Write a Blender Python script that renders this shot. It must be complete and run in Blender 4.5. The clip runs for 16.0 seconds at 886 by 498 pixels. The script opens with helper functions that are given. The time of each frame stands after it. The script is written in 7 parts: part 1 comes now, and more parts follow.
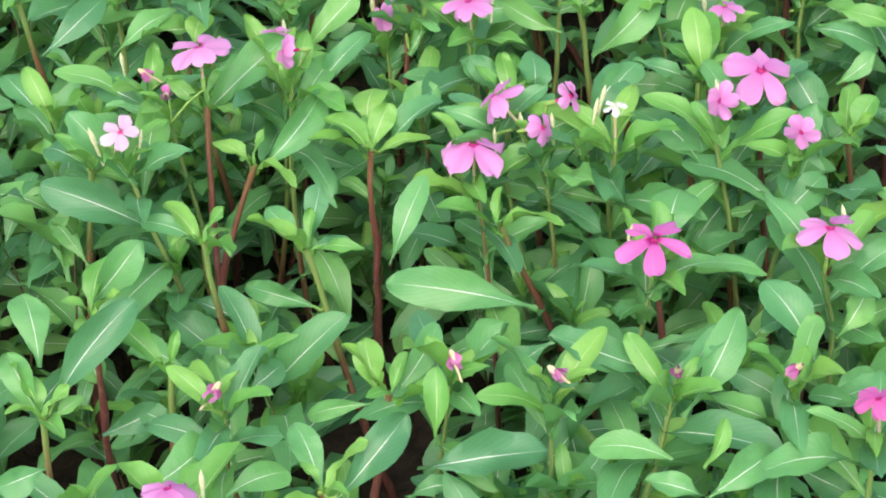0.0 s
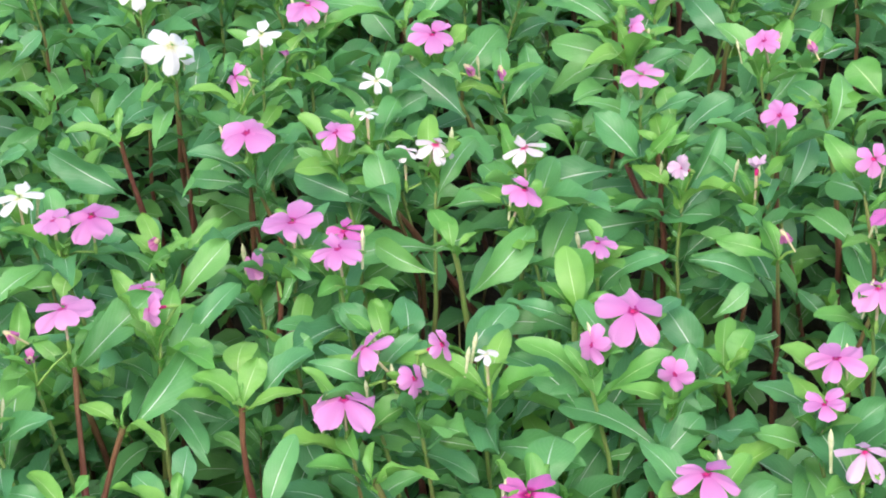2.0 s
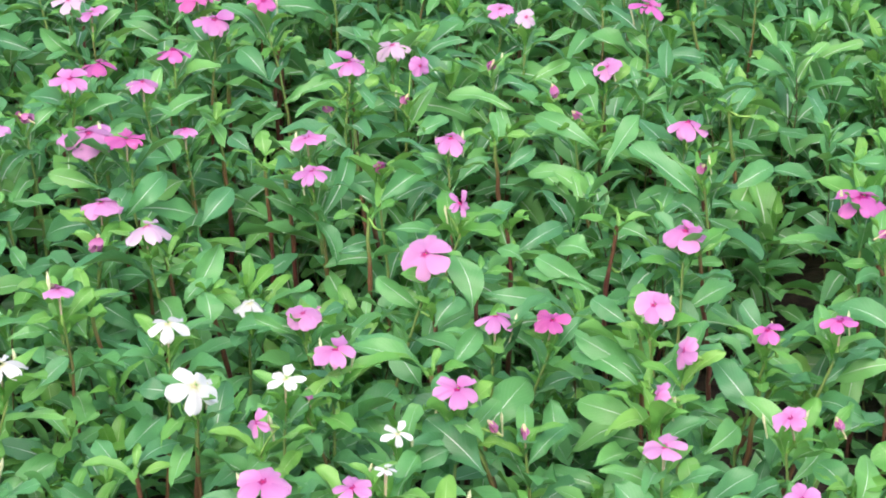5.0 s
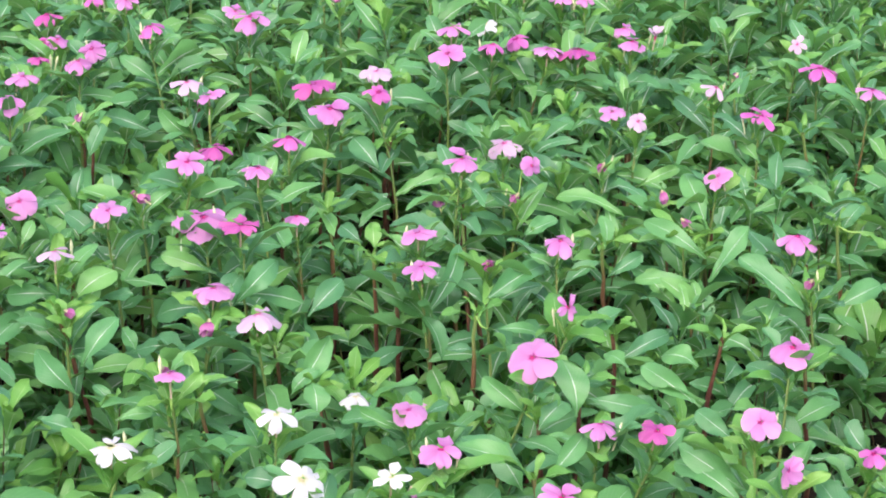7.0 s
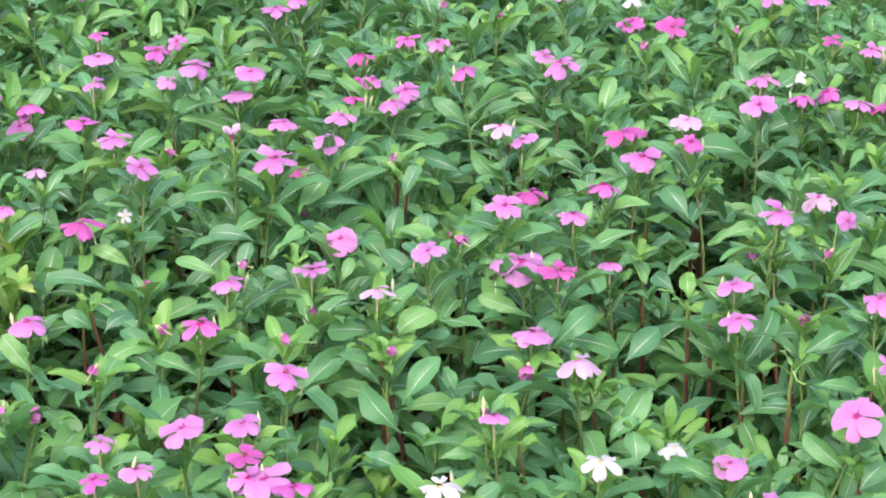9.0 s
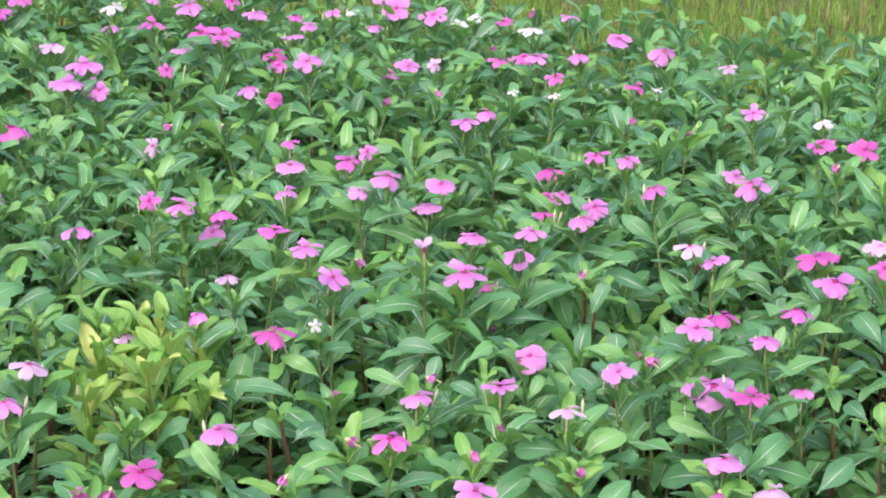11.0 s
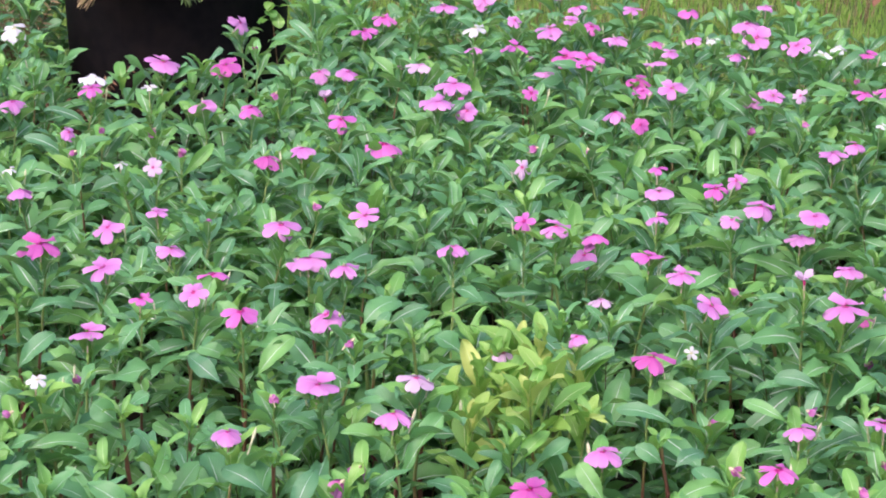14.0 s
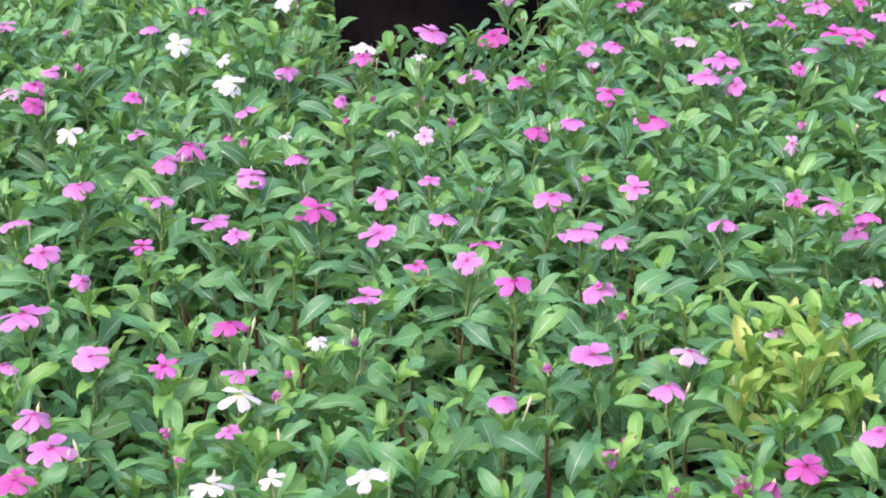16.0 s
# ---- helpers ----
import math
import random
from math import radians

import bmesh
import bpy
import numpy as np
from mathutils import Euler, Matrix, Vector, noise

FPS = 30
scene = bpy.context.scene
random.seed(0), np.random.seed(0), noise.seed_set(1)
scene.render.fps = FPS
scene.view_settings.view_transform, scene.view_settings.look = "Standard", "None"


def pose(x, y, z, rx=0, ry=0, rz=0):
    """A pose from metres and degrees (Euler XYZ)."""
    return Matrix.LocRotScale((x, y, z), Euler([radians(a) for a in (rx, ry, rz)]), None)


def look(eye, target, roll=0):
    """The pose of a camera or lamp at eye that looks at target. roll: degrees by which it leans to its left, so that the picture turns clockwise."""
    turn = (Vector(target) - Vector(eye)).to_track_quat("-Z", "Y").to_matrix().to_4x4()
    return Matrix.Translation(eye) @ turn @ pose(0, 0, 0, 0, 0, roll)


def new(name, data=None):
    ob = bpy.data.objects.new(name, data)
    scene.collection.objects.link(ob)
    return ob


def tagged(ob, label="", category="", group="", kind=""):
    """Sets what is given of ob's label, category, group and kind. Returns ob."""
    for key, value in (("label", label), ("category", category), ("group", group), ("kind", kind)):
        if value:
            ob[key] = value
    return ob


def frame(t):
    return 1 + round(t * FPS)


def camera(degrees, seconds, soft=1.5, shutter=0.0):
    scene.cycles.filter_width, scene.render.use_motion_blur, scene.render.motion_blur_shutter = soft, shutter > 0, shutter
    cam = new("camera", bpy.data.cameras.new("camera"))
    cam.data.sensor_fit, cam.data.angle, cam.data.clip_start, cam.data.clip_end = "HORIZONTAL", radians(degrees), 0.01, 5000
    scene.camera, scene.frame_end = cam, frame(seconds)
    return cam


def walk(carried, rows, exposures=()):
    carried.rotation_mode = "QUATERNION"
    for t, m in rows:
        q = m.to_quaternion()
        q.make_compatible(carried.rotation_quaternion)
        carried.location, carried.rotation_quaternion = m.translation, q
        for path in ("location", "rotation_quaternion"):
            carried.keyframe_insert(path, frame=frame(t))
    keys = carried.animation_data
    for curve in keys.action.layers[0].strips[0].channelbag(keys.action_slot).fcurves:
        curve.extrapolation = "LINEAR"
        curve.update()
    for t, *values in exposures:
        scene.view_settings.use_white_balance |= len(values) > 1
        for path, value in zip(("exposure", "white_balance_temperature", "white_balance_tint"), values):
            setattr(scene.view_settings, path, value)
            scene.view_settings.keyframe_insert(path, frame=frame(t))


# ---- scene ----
cam = camera(23.927, 16.0, soft=1.95)
PATH = [
    (0.0, pose(-0.0000, 0.0000, 1.0744, 51.586, 0, -0.004) @ pose(0, 0, 0, 0, 0, -2.088)),
    (0.5, pose(0.0185, 0.0012, 1.0664, 53.841, 0, 0.002) @ pose(0, 0, 0, 0, 0, -2.564)),
    (1.0, pose(0.0231, 0.0130, 1.0771, 55.208, 0, -0.343) @ pose(0, 0, 0, 0, 0, -2.980)),
    (1.5, pose(0.0336, 0.0246, 1.0827, 56.263, 0, -1.367) @ pose(0, 0, 0, 0, 0, -3.091)),
    (2.0, pose(0.0401, 0.0420, 1.0925, 56.561, 0, -2.587) @ pose(0, 0, 0, 0, 0, -2.954)),
    (2.5, pose(0.0466, 0.0573, 1.1027, 56.787, 0, -3.164) @ pose(0, 0, 0, 0, 0, -2.649)),
    (3.0, pose(0.0513, 0.0671, 1.1142, 58.379, 0, -3.534) @ pose(0, 0, 0, 0, 0, -1.957)),
    (3.5, pose(0.0480, 0.0647, 1.1174, 60.378, 0, -3.183) @ pose(0, 0, 0, 0, 0, -2.051)),
    (4.0, pose(0.0534, 0.0725, 1.1314, 61.129, 0, -2.484) @ pose(0, 0, 0, 0, 0, -0.848)),
    (4.2, pose(0.0558, 0.0750, 1.1314, 62.024, 0, -2.462) @ pose(0, 0, 0, 0, 0, -0.529)),
    (6.3, pose(0.0359, 0.0791, 1.1524, 65.669, 0, 0.011) @ pose(0, 0, 0, 0, 0, 1.727)),
    (6.5, pose(0.0320, 0.0779, 1.1557, 66.003, 0, 0.200) @ pose(0, 0, 0, 0, 0, 1.984)),
    (7.0, pose(0.0251, 0.0745, 1.1602, 66.377, 0, 0.762) @ pose(0, 0, 0, 0, 0, 2.175)),
    (7.5, pose(0.0135, 0.0710, 1.1644, 67.291, 0, 1.779) @ pose(0, 0, 0, 0, 0, 2.222)),
    (8.0, pose(-0.0048, 0.0653, 1.1664, 67.367, 0, 3.256) @ pose(0, 0, 0, 0, 0, 2.270)),
    (8.5, pose(-0.0233, 0.0621, 1.1719, 67.219, 0, 5.858) @ pose(0, 0, 0, 0, 0, 1.898)),
    (9.0, pose(-0.0431, 0.0590, 1.1716, 67.206, 0, 8.180) @ pose(0, 0, 0, 0, 0, 1.439)),
    (9.2, pose(-0.0514, 0.0598, 1.1755, 67.411, 0, 9.378) @ pose(0, 0, 0, 0, 0, 1.179)),
    (11.3, pose(-0.0844, 0.0627, 1.1829, 70.148, 0, 13.900) @ pose(0, 0, 0, 0, 0, 1.508)),
    (11.5, pose(-0.0919, 0.0613, 1.1839, 70.247, 0, 14.701) @ pose(0, 0, 0, 0, 0, 1.418)),
    (12.0, pose(-0.1062, 0.0576, 1.1911, 70.788, 0, 16.020) @ pose(0, 0, 0, 0, 0, 1.245)),
    (12.5, pose(-0.1289, 0.0532, 1.1913, 71.486, 0, 17.543) @ pose(0, 0, 0, 0, 0, 0.850)),
    (13.0, pose(-0.1435, 0.0479, 1.1942, 71.566, 0, 18.704) @ pose(0, 0, 0, 0, 0, 0.517)),
    (13.5, pose(-0.1595, 0.0339, 1.1861, 71.557, 0, 20.824) @ pose(0, 0, 0, 0, 0, 0.698)),
    (14.0, pose(-0.1611, 0.0276, 1.1821, 70.461, 0, 21.647) @ pose(0, 0, 0, 0, 0, 1.016)),
    (14.5, pose(-0.1712, 0.0222, 1.1828, 69.952, 0, 23.158) @ pose(0, 0, 0, 0, 0, 0.805)),
    (15.0, pose(-0.1788, 0.0134, 1.1877, 69.727, 0, 24.798) @ pose(0, 0, 0, 0, 0, 0.576)),
    (15.5, pose(-0.1877, -0.0034, 1.1918, 69.695, 0, 27.196) @ pose(0, 0, 0, 0, 0, 0.247)),
    (16.0, pose(-0.1922, -0.0102, 1.1904, 69.584, 0, 28.455) @ pose(0, 0, 0, 0, 0, 0.145)),
]
EXPOSURES = [(0.0, 1.37, 6540, 14), (1.0, 1.47, 6440, 16), (1.5, 1.44, 6420, 17), (2.0, 1.31, 6350, 14), (3.0, 1.28, 6400, 13), (4.2, 1.34, 6450, 12), (8.0, 1.38, 6360, 28), (12.0, 1.32, 6260, 34), (16.0, 1.34, 6260, 37)]
walk(cam, PATH, EXPOSURES)

# ---- daylight: a bright overcast sky ----
world = bpy.data.worlds.new("overcast_sky")
scene.world = world
world.use_nodes = True
wn = world.node_tree
sky = wn.nodes.new("ShaderNodeTexSky")
sky.sky_type = "NISHITA"
sky.sun_disc = False
sky.sun_elevation = radians(52)
sky.sun_rotation = radians(200)
sky.air_density, sky.dust_density, sky.ozone_density = 1.0, 4.0, 0.6
wn.nodes["Background"].inputs["Strength"].default_value = 0.14
wn.links.new(sky.outputs["Color"], wn.nodes["Background"].inputs["Color"])

sun_data = bpy.data.lights.new("sun", "SUN")
sun_data.energy = 1.0
sun_data.angle = radians(45)
sun_data.color = (1.0, 0.96, 0.9)
sun = new("sun", sun_data)
sun.matrix_world = look((0.8, -2.4, 4.0), (0, 0.0, 0))


# ---- materials ----
def node_material(name):
    m = bpy.data.materials.new(name)
    m.use_nodes = True
    nt = m.node_tree
    return m, nt, nt.nodes["Principled BSDF"]


def add_node(nt, kind, **values):
    n = nt.nodes.new(kind)
    for k, v in values.items():
        n.inputs[k.replace("_", " ")].default_value = v
    return n


def math_node(nt, op, a, b=None, clamp=False):
    n = nt.nodes.new("ShaderNodeMath")
    n.operation, n.use_clamp = op, clamp
    for i, v in enumerate((a, b)):
        if v is None:
            continue
        if isinstance(v, (int, float)):
            n.inputs[i].default_value = v
        else:
            nt.links.new(v, n.inputs[i])
    return n.outputs[0]


def mix_colour(nt, fac, a, b):
    n = nt.nodes.new("ShaderNodeMix")
    n.data_type = "RGBA"
    for socket, v in ((n.inputs[0], fac), (n.inputs[6], a), (n.inputs[7], b)):
        if isinstance(v, (int, float)):
            socket.default_value = v
        elif isinstance(v, tuple):
            socket.default_value = (*v, 1)
        else:
            nt.links.new(v, socket)
    return n.outputs[2]


def ramp(nt, fac, stops):
    n = nt.nodes.new("ShaderNodeValToRGB")
    els = n.color_ramp.elements
    while len(els) < len(stops):
        els.new(0.5)
    for e, (p, c) in zip(els, stops):
        e.position, e.color = p, (*c, 1)
    nt.links.new(fac, n.inputs["Fac"])
    return n.outputs["Color"]


def piece_random(nt):
    """A value of its own for every leaf, be it an object or an island of a joined mesh."""
    info = nt.nodes.new("ShaderNodeObjectInfo")
    geo = nt.nodes.new("ShaderNodeNewGeometry")
    total = math_node(nt, "ADD", info.outputs["Random"], geo.outputs["Random Per Island"])
    return math_node(nt, "FRACT", total)


def smooth_step(nt, v, lo, hi):
    n = nt.nodes.new("ShaderNodeMapRange")
    n.interpolation_type = "SMOOTHSTEP"
    n.inputs["From Min"].default_value, n.inputs["From Max"].default_value = lo, hi
    nt.links.new(v, n.inputs["Value"])
    return n.outputs["Result"]


def leaf_material(name, stops, rib, thin=0.28, rough=0.42, rib_width=0.036):
    """Leaf blade: own tint for each leaf, mottling, pale tapering midrib, faint side veins, light shining through."""
    m, nt, bsdf = node_material(name)
    uv = nt.nodes.new("ShaderNodeUVMap")
    sep = nt.nodes.new("ShaderNodeSeparateXYZ")
    nt.links.new(uv.outputs["UV"], sep.inputs[0])
    u, v = sep.outputs[0], sep.outputs[1]
    own = piece_random(nt)
    tint = ramp(nt, own, stops)
    coarse = add_node(nt, "ShaderNodeTexNoise", Scale=4.2, Detail=3.0)
    place = nt.nodes.new("ShaderNodeCombineXYZ")
    nt.links.new(math_node(nt, "MULTIPLY", u, 0.4), place.inputs[0])
    nt.links.new(v, place.inputs[1])
    nt.links.new(math_node(nt, "MULTIPLY", own, 19.0), place.inputs[2])
    nt.links.new(place.outputs[0], coarse.inputs["Vector"])
    blotch = smooth_step(nt, coarse.outputs["Fac"], 0.35, 0.7)
    dark = nt.nodes.new("ShaderNodeMix")
    dark.data_type, dark.blend_type = "RGBA", "MULTIPLY"
    nt.links.new(math_node(nt, "MULTIPLY", blotch, 0.35), dark.inputs[0])
    nt.links.new(tint, dark.inputs[6])
    dark.inputs[7].default_value = (0.62, 0.72, 0.7, 1)
    off = math_node(nt, "ABSOLUTE", math_node(nt, "SUBTRACT", u, 0.5))
    slope = math_node(nt, "SUBTRACT", math_node(nt, "MULTIPLY", v, 11.0), math_node(nt, "MULTIPLY", off, 9.0))
    wave = math_node(nt, "SINE", math_node(nt, "MULTIPLY", slope, 6.283))
    veins = math_node(nt, "MULTIPLY", smooth_step(nt, wave, 0.6, 1.0), 0.035)
    veined = mix_colour(nt, veins, dark.outputs[2], rib)
    width = math_node(nt, "SUBTRACT", rib_width, math_node(nt, "MULTIPLY", v, 0.7 * rib_width))
    edge = math_node(nt, "DIVIDE", off, width)
    ribmask = math_node(nt, "SUBTRACT", 1.0, smooth_step(nt, edge, 0.7, 1.0))
    fade = math_node(nt, "SUBTRACT", 0.95, math_node(nt, "MULTIPLY", smooth_step(nt, v, 0.5, 1.0), 0.65))
    colour = mix_colour(nt, math_node(nt, "MULTIPLY", ribmask, fade), veined, rib)
    nt.links.new(colour, bsdf.inputs["Base Color"])
    bsdf.inputs["Roughness"].default_value = rough
    bsdf.inputs["Specular IOR Level"].default_value = 0.5
    fine = add_node(nt, "ShaderNodeTexNoise", Scale=17.0, Detail=2.0)
    nt.links.new(place.outputs[0], fine.inputs["Vector"])
    bump = add_node(nt, "ShaderNodeBump", Strength=0.35, Distance=0.0016)
    nt.links.new(math_node(nt, "ADD", math_node(nt, "ADD", math_node(nt, "MULTIPLY", wave, 0.035), math_node(nt, "MULTIPLY", fine.outputs["Fac"], 0.18)), math_node(nt, "ADD", math_node(nt, "MULTIPLY", coarse.outputs["Fac"], 3.0), math_node(nt, "MULTIPLY", ribmask, -0.5))), bump.inputs["Height"])
    nt.links.new(bump.outputs["Normal"], bsdf.inputs["Normal"])
    glow = nt.nodes.new("ShaderNodeBsdfTranslucent")
    nt.links.new(mix_colour(nt, 0.5, colour, (0.25, 0.42, 0.05)), glow.inputs["Color"])
    both = nt.nodes.new("ShaderNodeMixShader")
    both.inputs[0].default_value = thin
    nt.links.new(bsdf.outputs[0], both.inputs[1])
    nt.links.new(glow.outputs[0], both.inputs[2])
    nt.links.new(both.outputs[0], nt.nodes["Material Output"].inputs["Surface"])
    return m


def petal_material(name, stops, thin=0.3):
    """Petal: colour runs from the throat to the rim, soft streaks, velvety."""
    m, nt, bsdf = node_material(name)
    uv = nt.nodes.new("ShaderNodeUVMap")
    sep = nt.nodes.new("ShaderNodeSeparateXYZ")
    nt.links.new(uv.outputs["UV"], sep.inputs[0])
    streak = add_node(nt, "ShaderNodeTexNoise", Scale=1.0, Detail=2.0)
    mp = add_node(nt, "ShaderNodeMapping")
    mp.inputs["Scale"].default_value = (14, 1.5, 1)
    nt.links.new(uv.outputs["UV"], mp.inputs["Vector"])
    nt.links.new(mp.outputs["Vector"], streak.inputs["Vector"])
    along = math_node(nt, "ADD", sep.outputs[1], math_node(nt, "MULTIPLY", math_node(nt, "SUBTRACT", streak.outputs["Fac"], 0.5), 0.12))
    base = ramp(nt, along, stops)
    hue = nt.nodes.new("ShaderNodeHueSaturation")
    info = nt.nodes.new("ShaderNodeObjectInfo")
    nt.links.new(base, hue.inputs["Color"])
    nt.links.new(math_node(nt, "ADD", 0.49, math_node(nt, "MULTIPLY", info.outputs["Random"], 0.022)), hue.inputs["Hue"])
    nt.links.new(math_node(nt, "ADD", 0.73, math_node(nt, "MULTIPLY", info.outputs["Random"], 0.22)), hue.inputs["Value"])
    nt.links.new(hue.outputs[0], bsdf.inputs["Base Color"])
    bsdf.inputs["Roughness"].default_value = 0.6
    bsdf.inputs["Specular IOR Level"].default_value = 0.25
    glow = nt.nodes.new("ShaderNodeBsdfTranslucent")
    nt.links.new(hue.outputs[0], glow.inputs["Color"])
    both = nt.nodes.new("ShaderNodeMixShader")
    both.inputs[0].default_value = thin
    nt.links.new(bsdf.outputs[0], both.inputs[1])
    nt.links.new(glow.outputs[0], both.inputs[2])
    nt.links.new(both.outputs[0], nt.nodes["Material Output"].inputs["Surface"])
    return m


def noisy_material(name, a, b, scale, rough=0.8, bump=0.3, distance=0.004, spec=0.3, c=None):
    """Two or three colours in noise at two scales, with relief."""
    m, nt, bsdf = node_material(name)
    tc = nt.nodes.new("ShaderNodeTexCoord")
    big = add_node(nt, "ShaderNodeTexNoise", Scale=scale * 0.13, Detail=4.0)
    fine = add_node(nt, "ShaderNodeTexNoise", Scale=scale, Detail=6.0)
    for n in (big, fine):
        nt.links.new(tc.outputs["Object"], n.inputs["Vector"])
    col = mix_colour(nt, smooth_step(nt, fine.outputs["Fac"], 0.35, 0.65), a, b)
    if c:
        col = mix_colour(nt, smooth_step(nt, big.outputs["Fac"], 0.45, 0.68), col, c)
    nt.links.new(col, bsdf.inputs["Base Color"])
    bsdf.inputs["Roughness"].default_value = rough
    bsdf.inputs["Specular IOR Level"].default_value = spec
    bp = add_node(nt, "ShaderNodeBump", Strength=bump, Distance=distance)
    nt.links.new(fine.outputs["Fac"], bp.inputs["Height"])
    nt.links.new(bp.outputs["Normal"], bsdf.inputs["Normal"])
    return m


def stem_material(name="stem", green=0.9):
    """Periwinkle stem: shade painted dark at the foot, wine red above it, turning green towards the tip."""
    m, nt, bsdf = node_material(name)
    uv = nt.nodes.new("ShaderNodeUVMap")
    sep = nt.nodes.new("ShaderNodeSeparateXYZ")
    nt.links.new(uv.outputs["UV"], sep.inputs[0])
    info = nt.nodes.new("ShaderNodeObjectInfo")
    along = math_node(nt, "ADD", sep.outputs[1], math_node(nt, "MULTIPLY", math_node(nt, "SUBTRACT", info.outputs["Random"], 0.5), 0.5))
    # the near-black first stop paints in the shade low between the plants
    col = ramp(nt, along, [(0.0, (0.055, 0.03, 0.02)), (green - 0.5, (0.12, 0.035, 0.03)), (green - 0.24, (0.17, 0.085, 0.042)), (green, (0.18, 0.28, 0.075))])
    tc = nt.nodes.new("ShaderNodeTexCoord")
    fine = add_node(nt, "ShaderNodeTexNoise", Scale=160.0, Detail=3.0)
    nt.links.new(tc.outputs["Object"], fine.inputs["Vector"])
    col = mix_colour(nt, math_node(nt, "MULTIPLY", smooth_step(nt, fine.outputs["Fac"], 0.45, 0.7), 0.18), col, (0.33, 0.2, 0.12))
    nt.links.new(col, bsdf.inputs["Base Color"])
    bsdf.inputs["Roughness"].default_value = 0.5
    return m


RIB = (0.72, 0.8, 0.68)
GREENS = [(0.0, (0.067, 0.232, 0.098)), (0.4, (0.097, 0.318, 0.113)), (0.8, (0.132, 0.382, 0.115)), (1.0, (0.172, 0.43, 0.108))]
LEAF = leaf_material("leaf_mature", GREENS, RIB, 0.38, 0.42, 0.024)
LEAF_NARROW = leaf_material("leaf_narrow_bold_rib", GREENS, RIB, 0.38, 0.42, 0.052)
LEAF_YOUNG = leaf_material("leaf_young", [(0.0, (0.12, 0.37, 0.075)), (0.6, (0.17, 0.43, 0.085)), (1.0, (0.23, 0.49, 0.095))], (0.46, 0.66, 0.28), 0.42, 0.4)
LEAF_YELLOW = leaf_material("leaf_yellowed", [(0.0, (0.14, 0.39, 0.07)), (0.55, (0.23, 0.47, 0.085)), (0.85, (0.35, 0.54, 0.11)), (1.0, (0.52, 0.6, 0.15))], (0.6, 0.72, 0.34), 0.38, 0.5)
STEM = stem_material(green=0.8)
STEM_OLIVE = noisy_material("stem_olive", (0.09, 0.055, 0.03), (0.1, 0.12, 0.04), 150, 0.6, 0.2)
STEM_RED = stem_material("stem_wine_red", 1.12)
BUD = noisy_material("bud_skin", (0.46, 0.52, 0.26), (0.62, 0.62, 0.4), 200, 0.55, 0.1)
CALYX = noisy_material("calyx_green", (0.17, 0.33, 0.07), (0.25, 0.42, 0.1), 200, 0.5, 0.1)
PINK = petal_material("petal_pink", [(0.0, (0.25, 0.004, 0.1)), (0.04, (0.42, 0.02, 0.2)), (0.09, (0.57, 0.175, 0.45)), (0.5, (0.63, 0.25, 0.54)), (1.0, (0.68, 0.32, 0.61))])
BLUSH = petal_material("petal_blush", [(0.0, (0.3, 0.02, 0.14)), (0.05, (0.5, 0.1, 0.32)), (0.12, (0.62, 0.25, 0.52)), (1.0, (0.68, 0.33, 0.6))])
DEEP = petal_material("petal_deep_rose", [(0.0, (0.2, 0.004, 0.08)), (0.05, (0.36, 0.012, 0.17)), (0.1, (0.52, 0.09, 0.34)), (1.0, (0.6, 0.15, 0.43))])
ROSE = petal_material("petal_rose", [(0.0, (0.2, 0.004, 0.08)), (0.08, (0.4, 0.015, 0.2)), (0.17, (0.6, 0.13, 0.43)), (1.0, (0.67, 0.2, 0.53))])
PALE = petal_material("petal_pale", [(0.0, (0.400, 0.016, 0.160)), (0.06, (0.592, 0.240, 0.448)), (0.16, (0.632, 0.416, 0.576)), (1.0, (0.664, 0.496, 0.632))])
EYED = petal_material("petal_white_eyed", [(0.0, (0.504, 0.017, 0.118)), (0.07, (0.630, 0.134, 0.269)), (0.15, (0.697, 0.588, 0.622)), (1.0, (0.722, 0.697, 0.706))])
WHITE = petal_material("petal_white", [(0.0, (0.504, 0.521, 0.210)), (0.1, (0.672, 0.672, 0.504)), (0.25, (0.706, 0.714, 0.706)), (1.0, (0.731, 0.739, 0.739))])
WILTED = petal_material("petal_wilted", [(0.0, (0.28, 0.03, 0.16)), (0.3, (0.48, 0.11, 0.33)), (1.0, (0.58, 0.24, 0.47))])
THROAT = noisy_material("flower_throat", (0.38, 0.008, 0.1), (0.5, 0.02, 0.16), 300, 0.5, 0.1)
TUBE = noisy_material("flower_tube", (0.42, 0.42, 0.2), (0.5, 0.36, 0.3), 200, 0.55, 0.1)
SOIL = noisy_material("damp_soil", (0.012, 0.009, 0.007), (0.03, 0.022, 0.016), 60, 0.9, 0.9, 0.01, 0.2, (0.018, 0.018, 0.01))
TURF = noisy_material("turf_base", (0.045, 0.09, 0.016), (0.075, 0.12, 0.024), 90, 0.9, 0.8, 0.01, 0.2, (0.1, 0.1, 0.04))
GRASS = leaf_material("grass_blade", [(0.0, (0.1, 0.25, 0.025)), (0.5, (0.15, 0.33, 0.035)), (0.85, (0.22, 0.37, 0.05)), (1.0, (0.33, 0.37, 0.12))], (0.34, 0.4, 0.14), 0.3, 0.55)
NEEDLE = leaf_material("conifer_needle", [(0.0, (0.04, 0.1, 0.02)), (0.6, (0.085, 0.18, 0.035)), (1.0, (0.2, 0.27, 0.07))], (0.2, 0.28, 0.1), 0.25, 0.45)
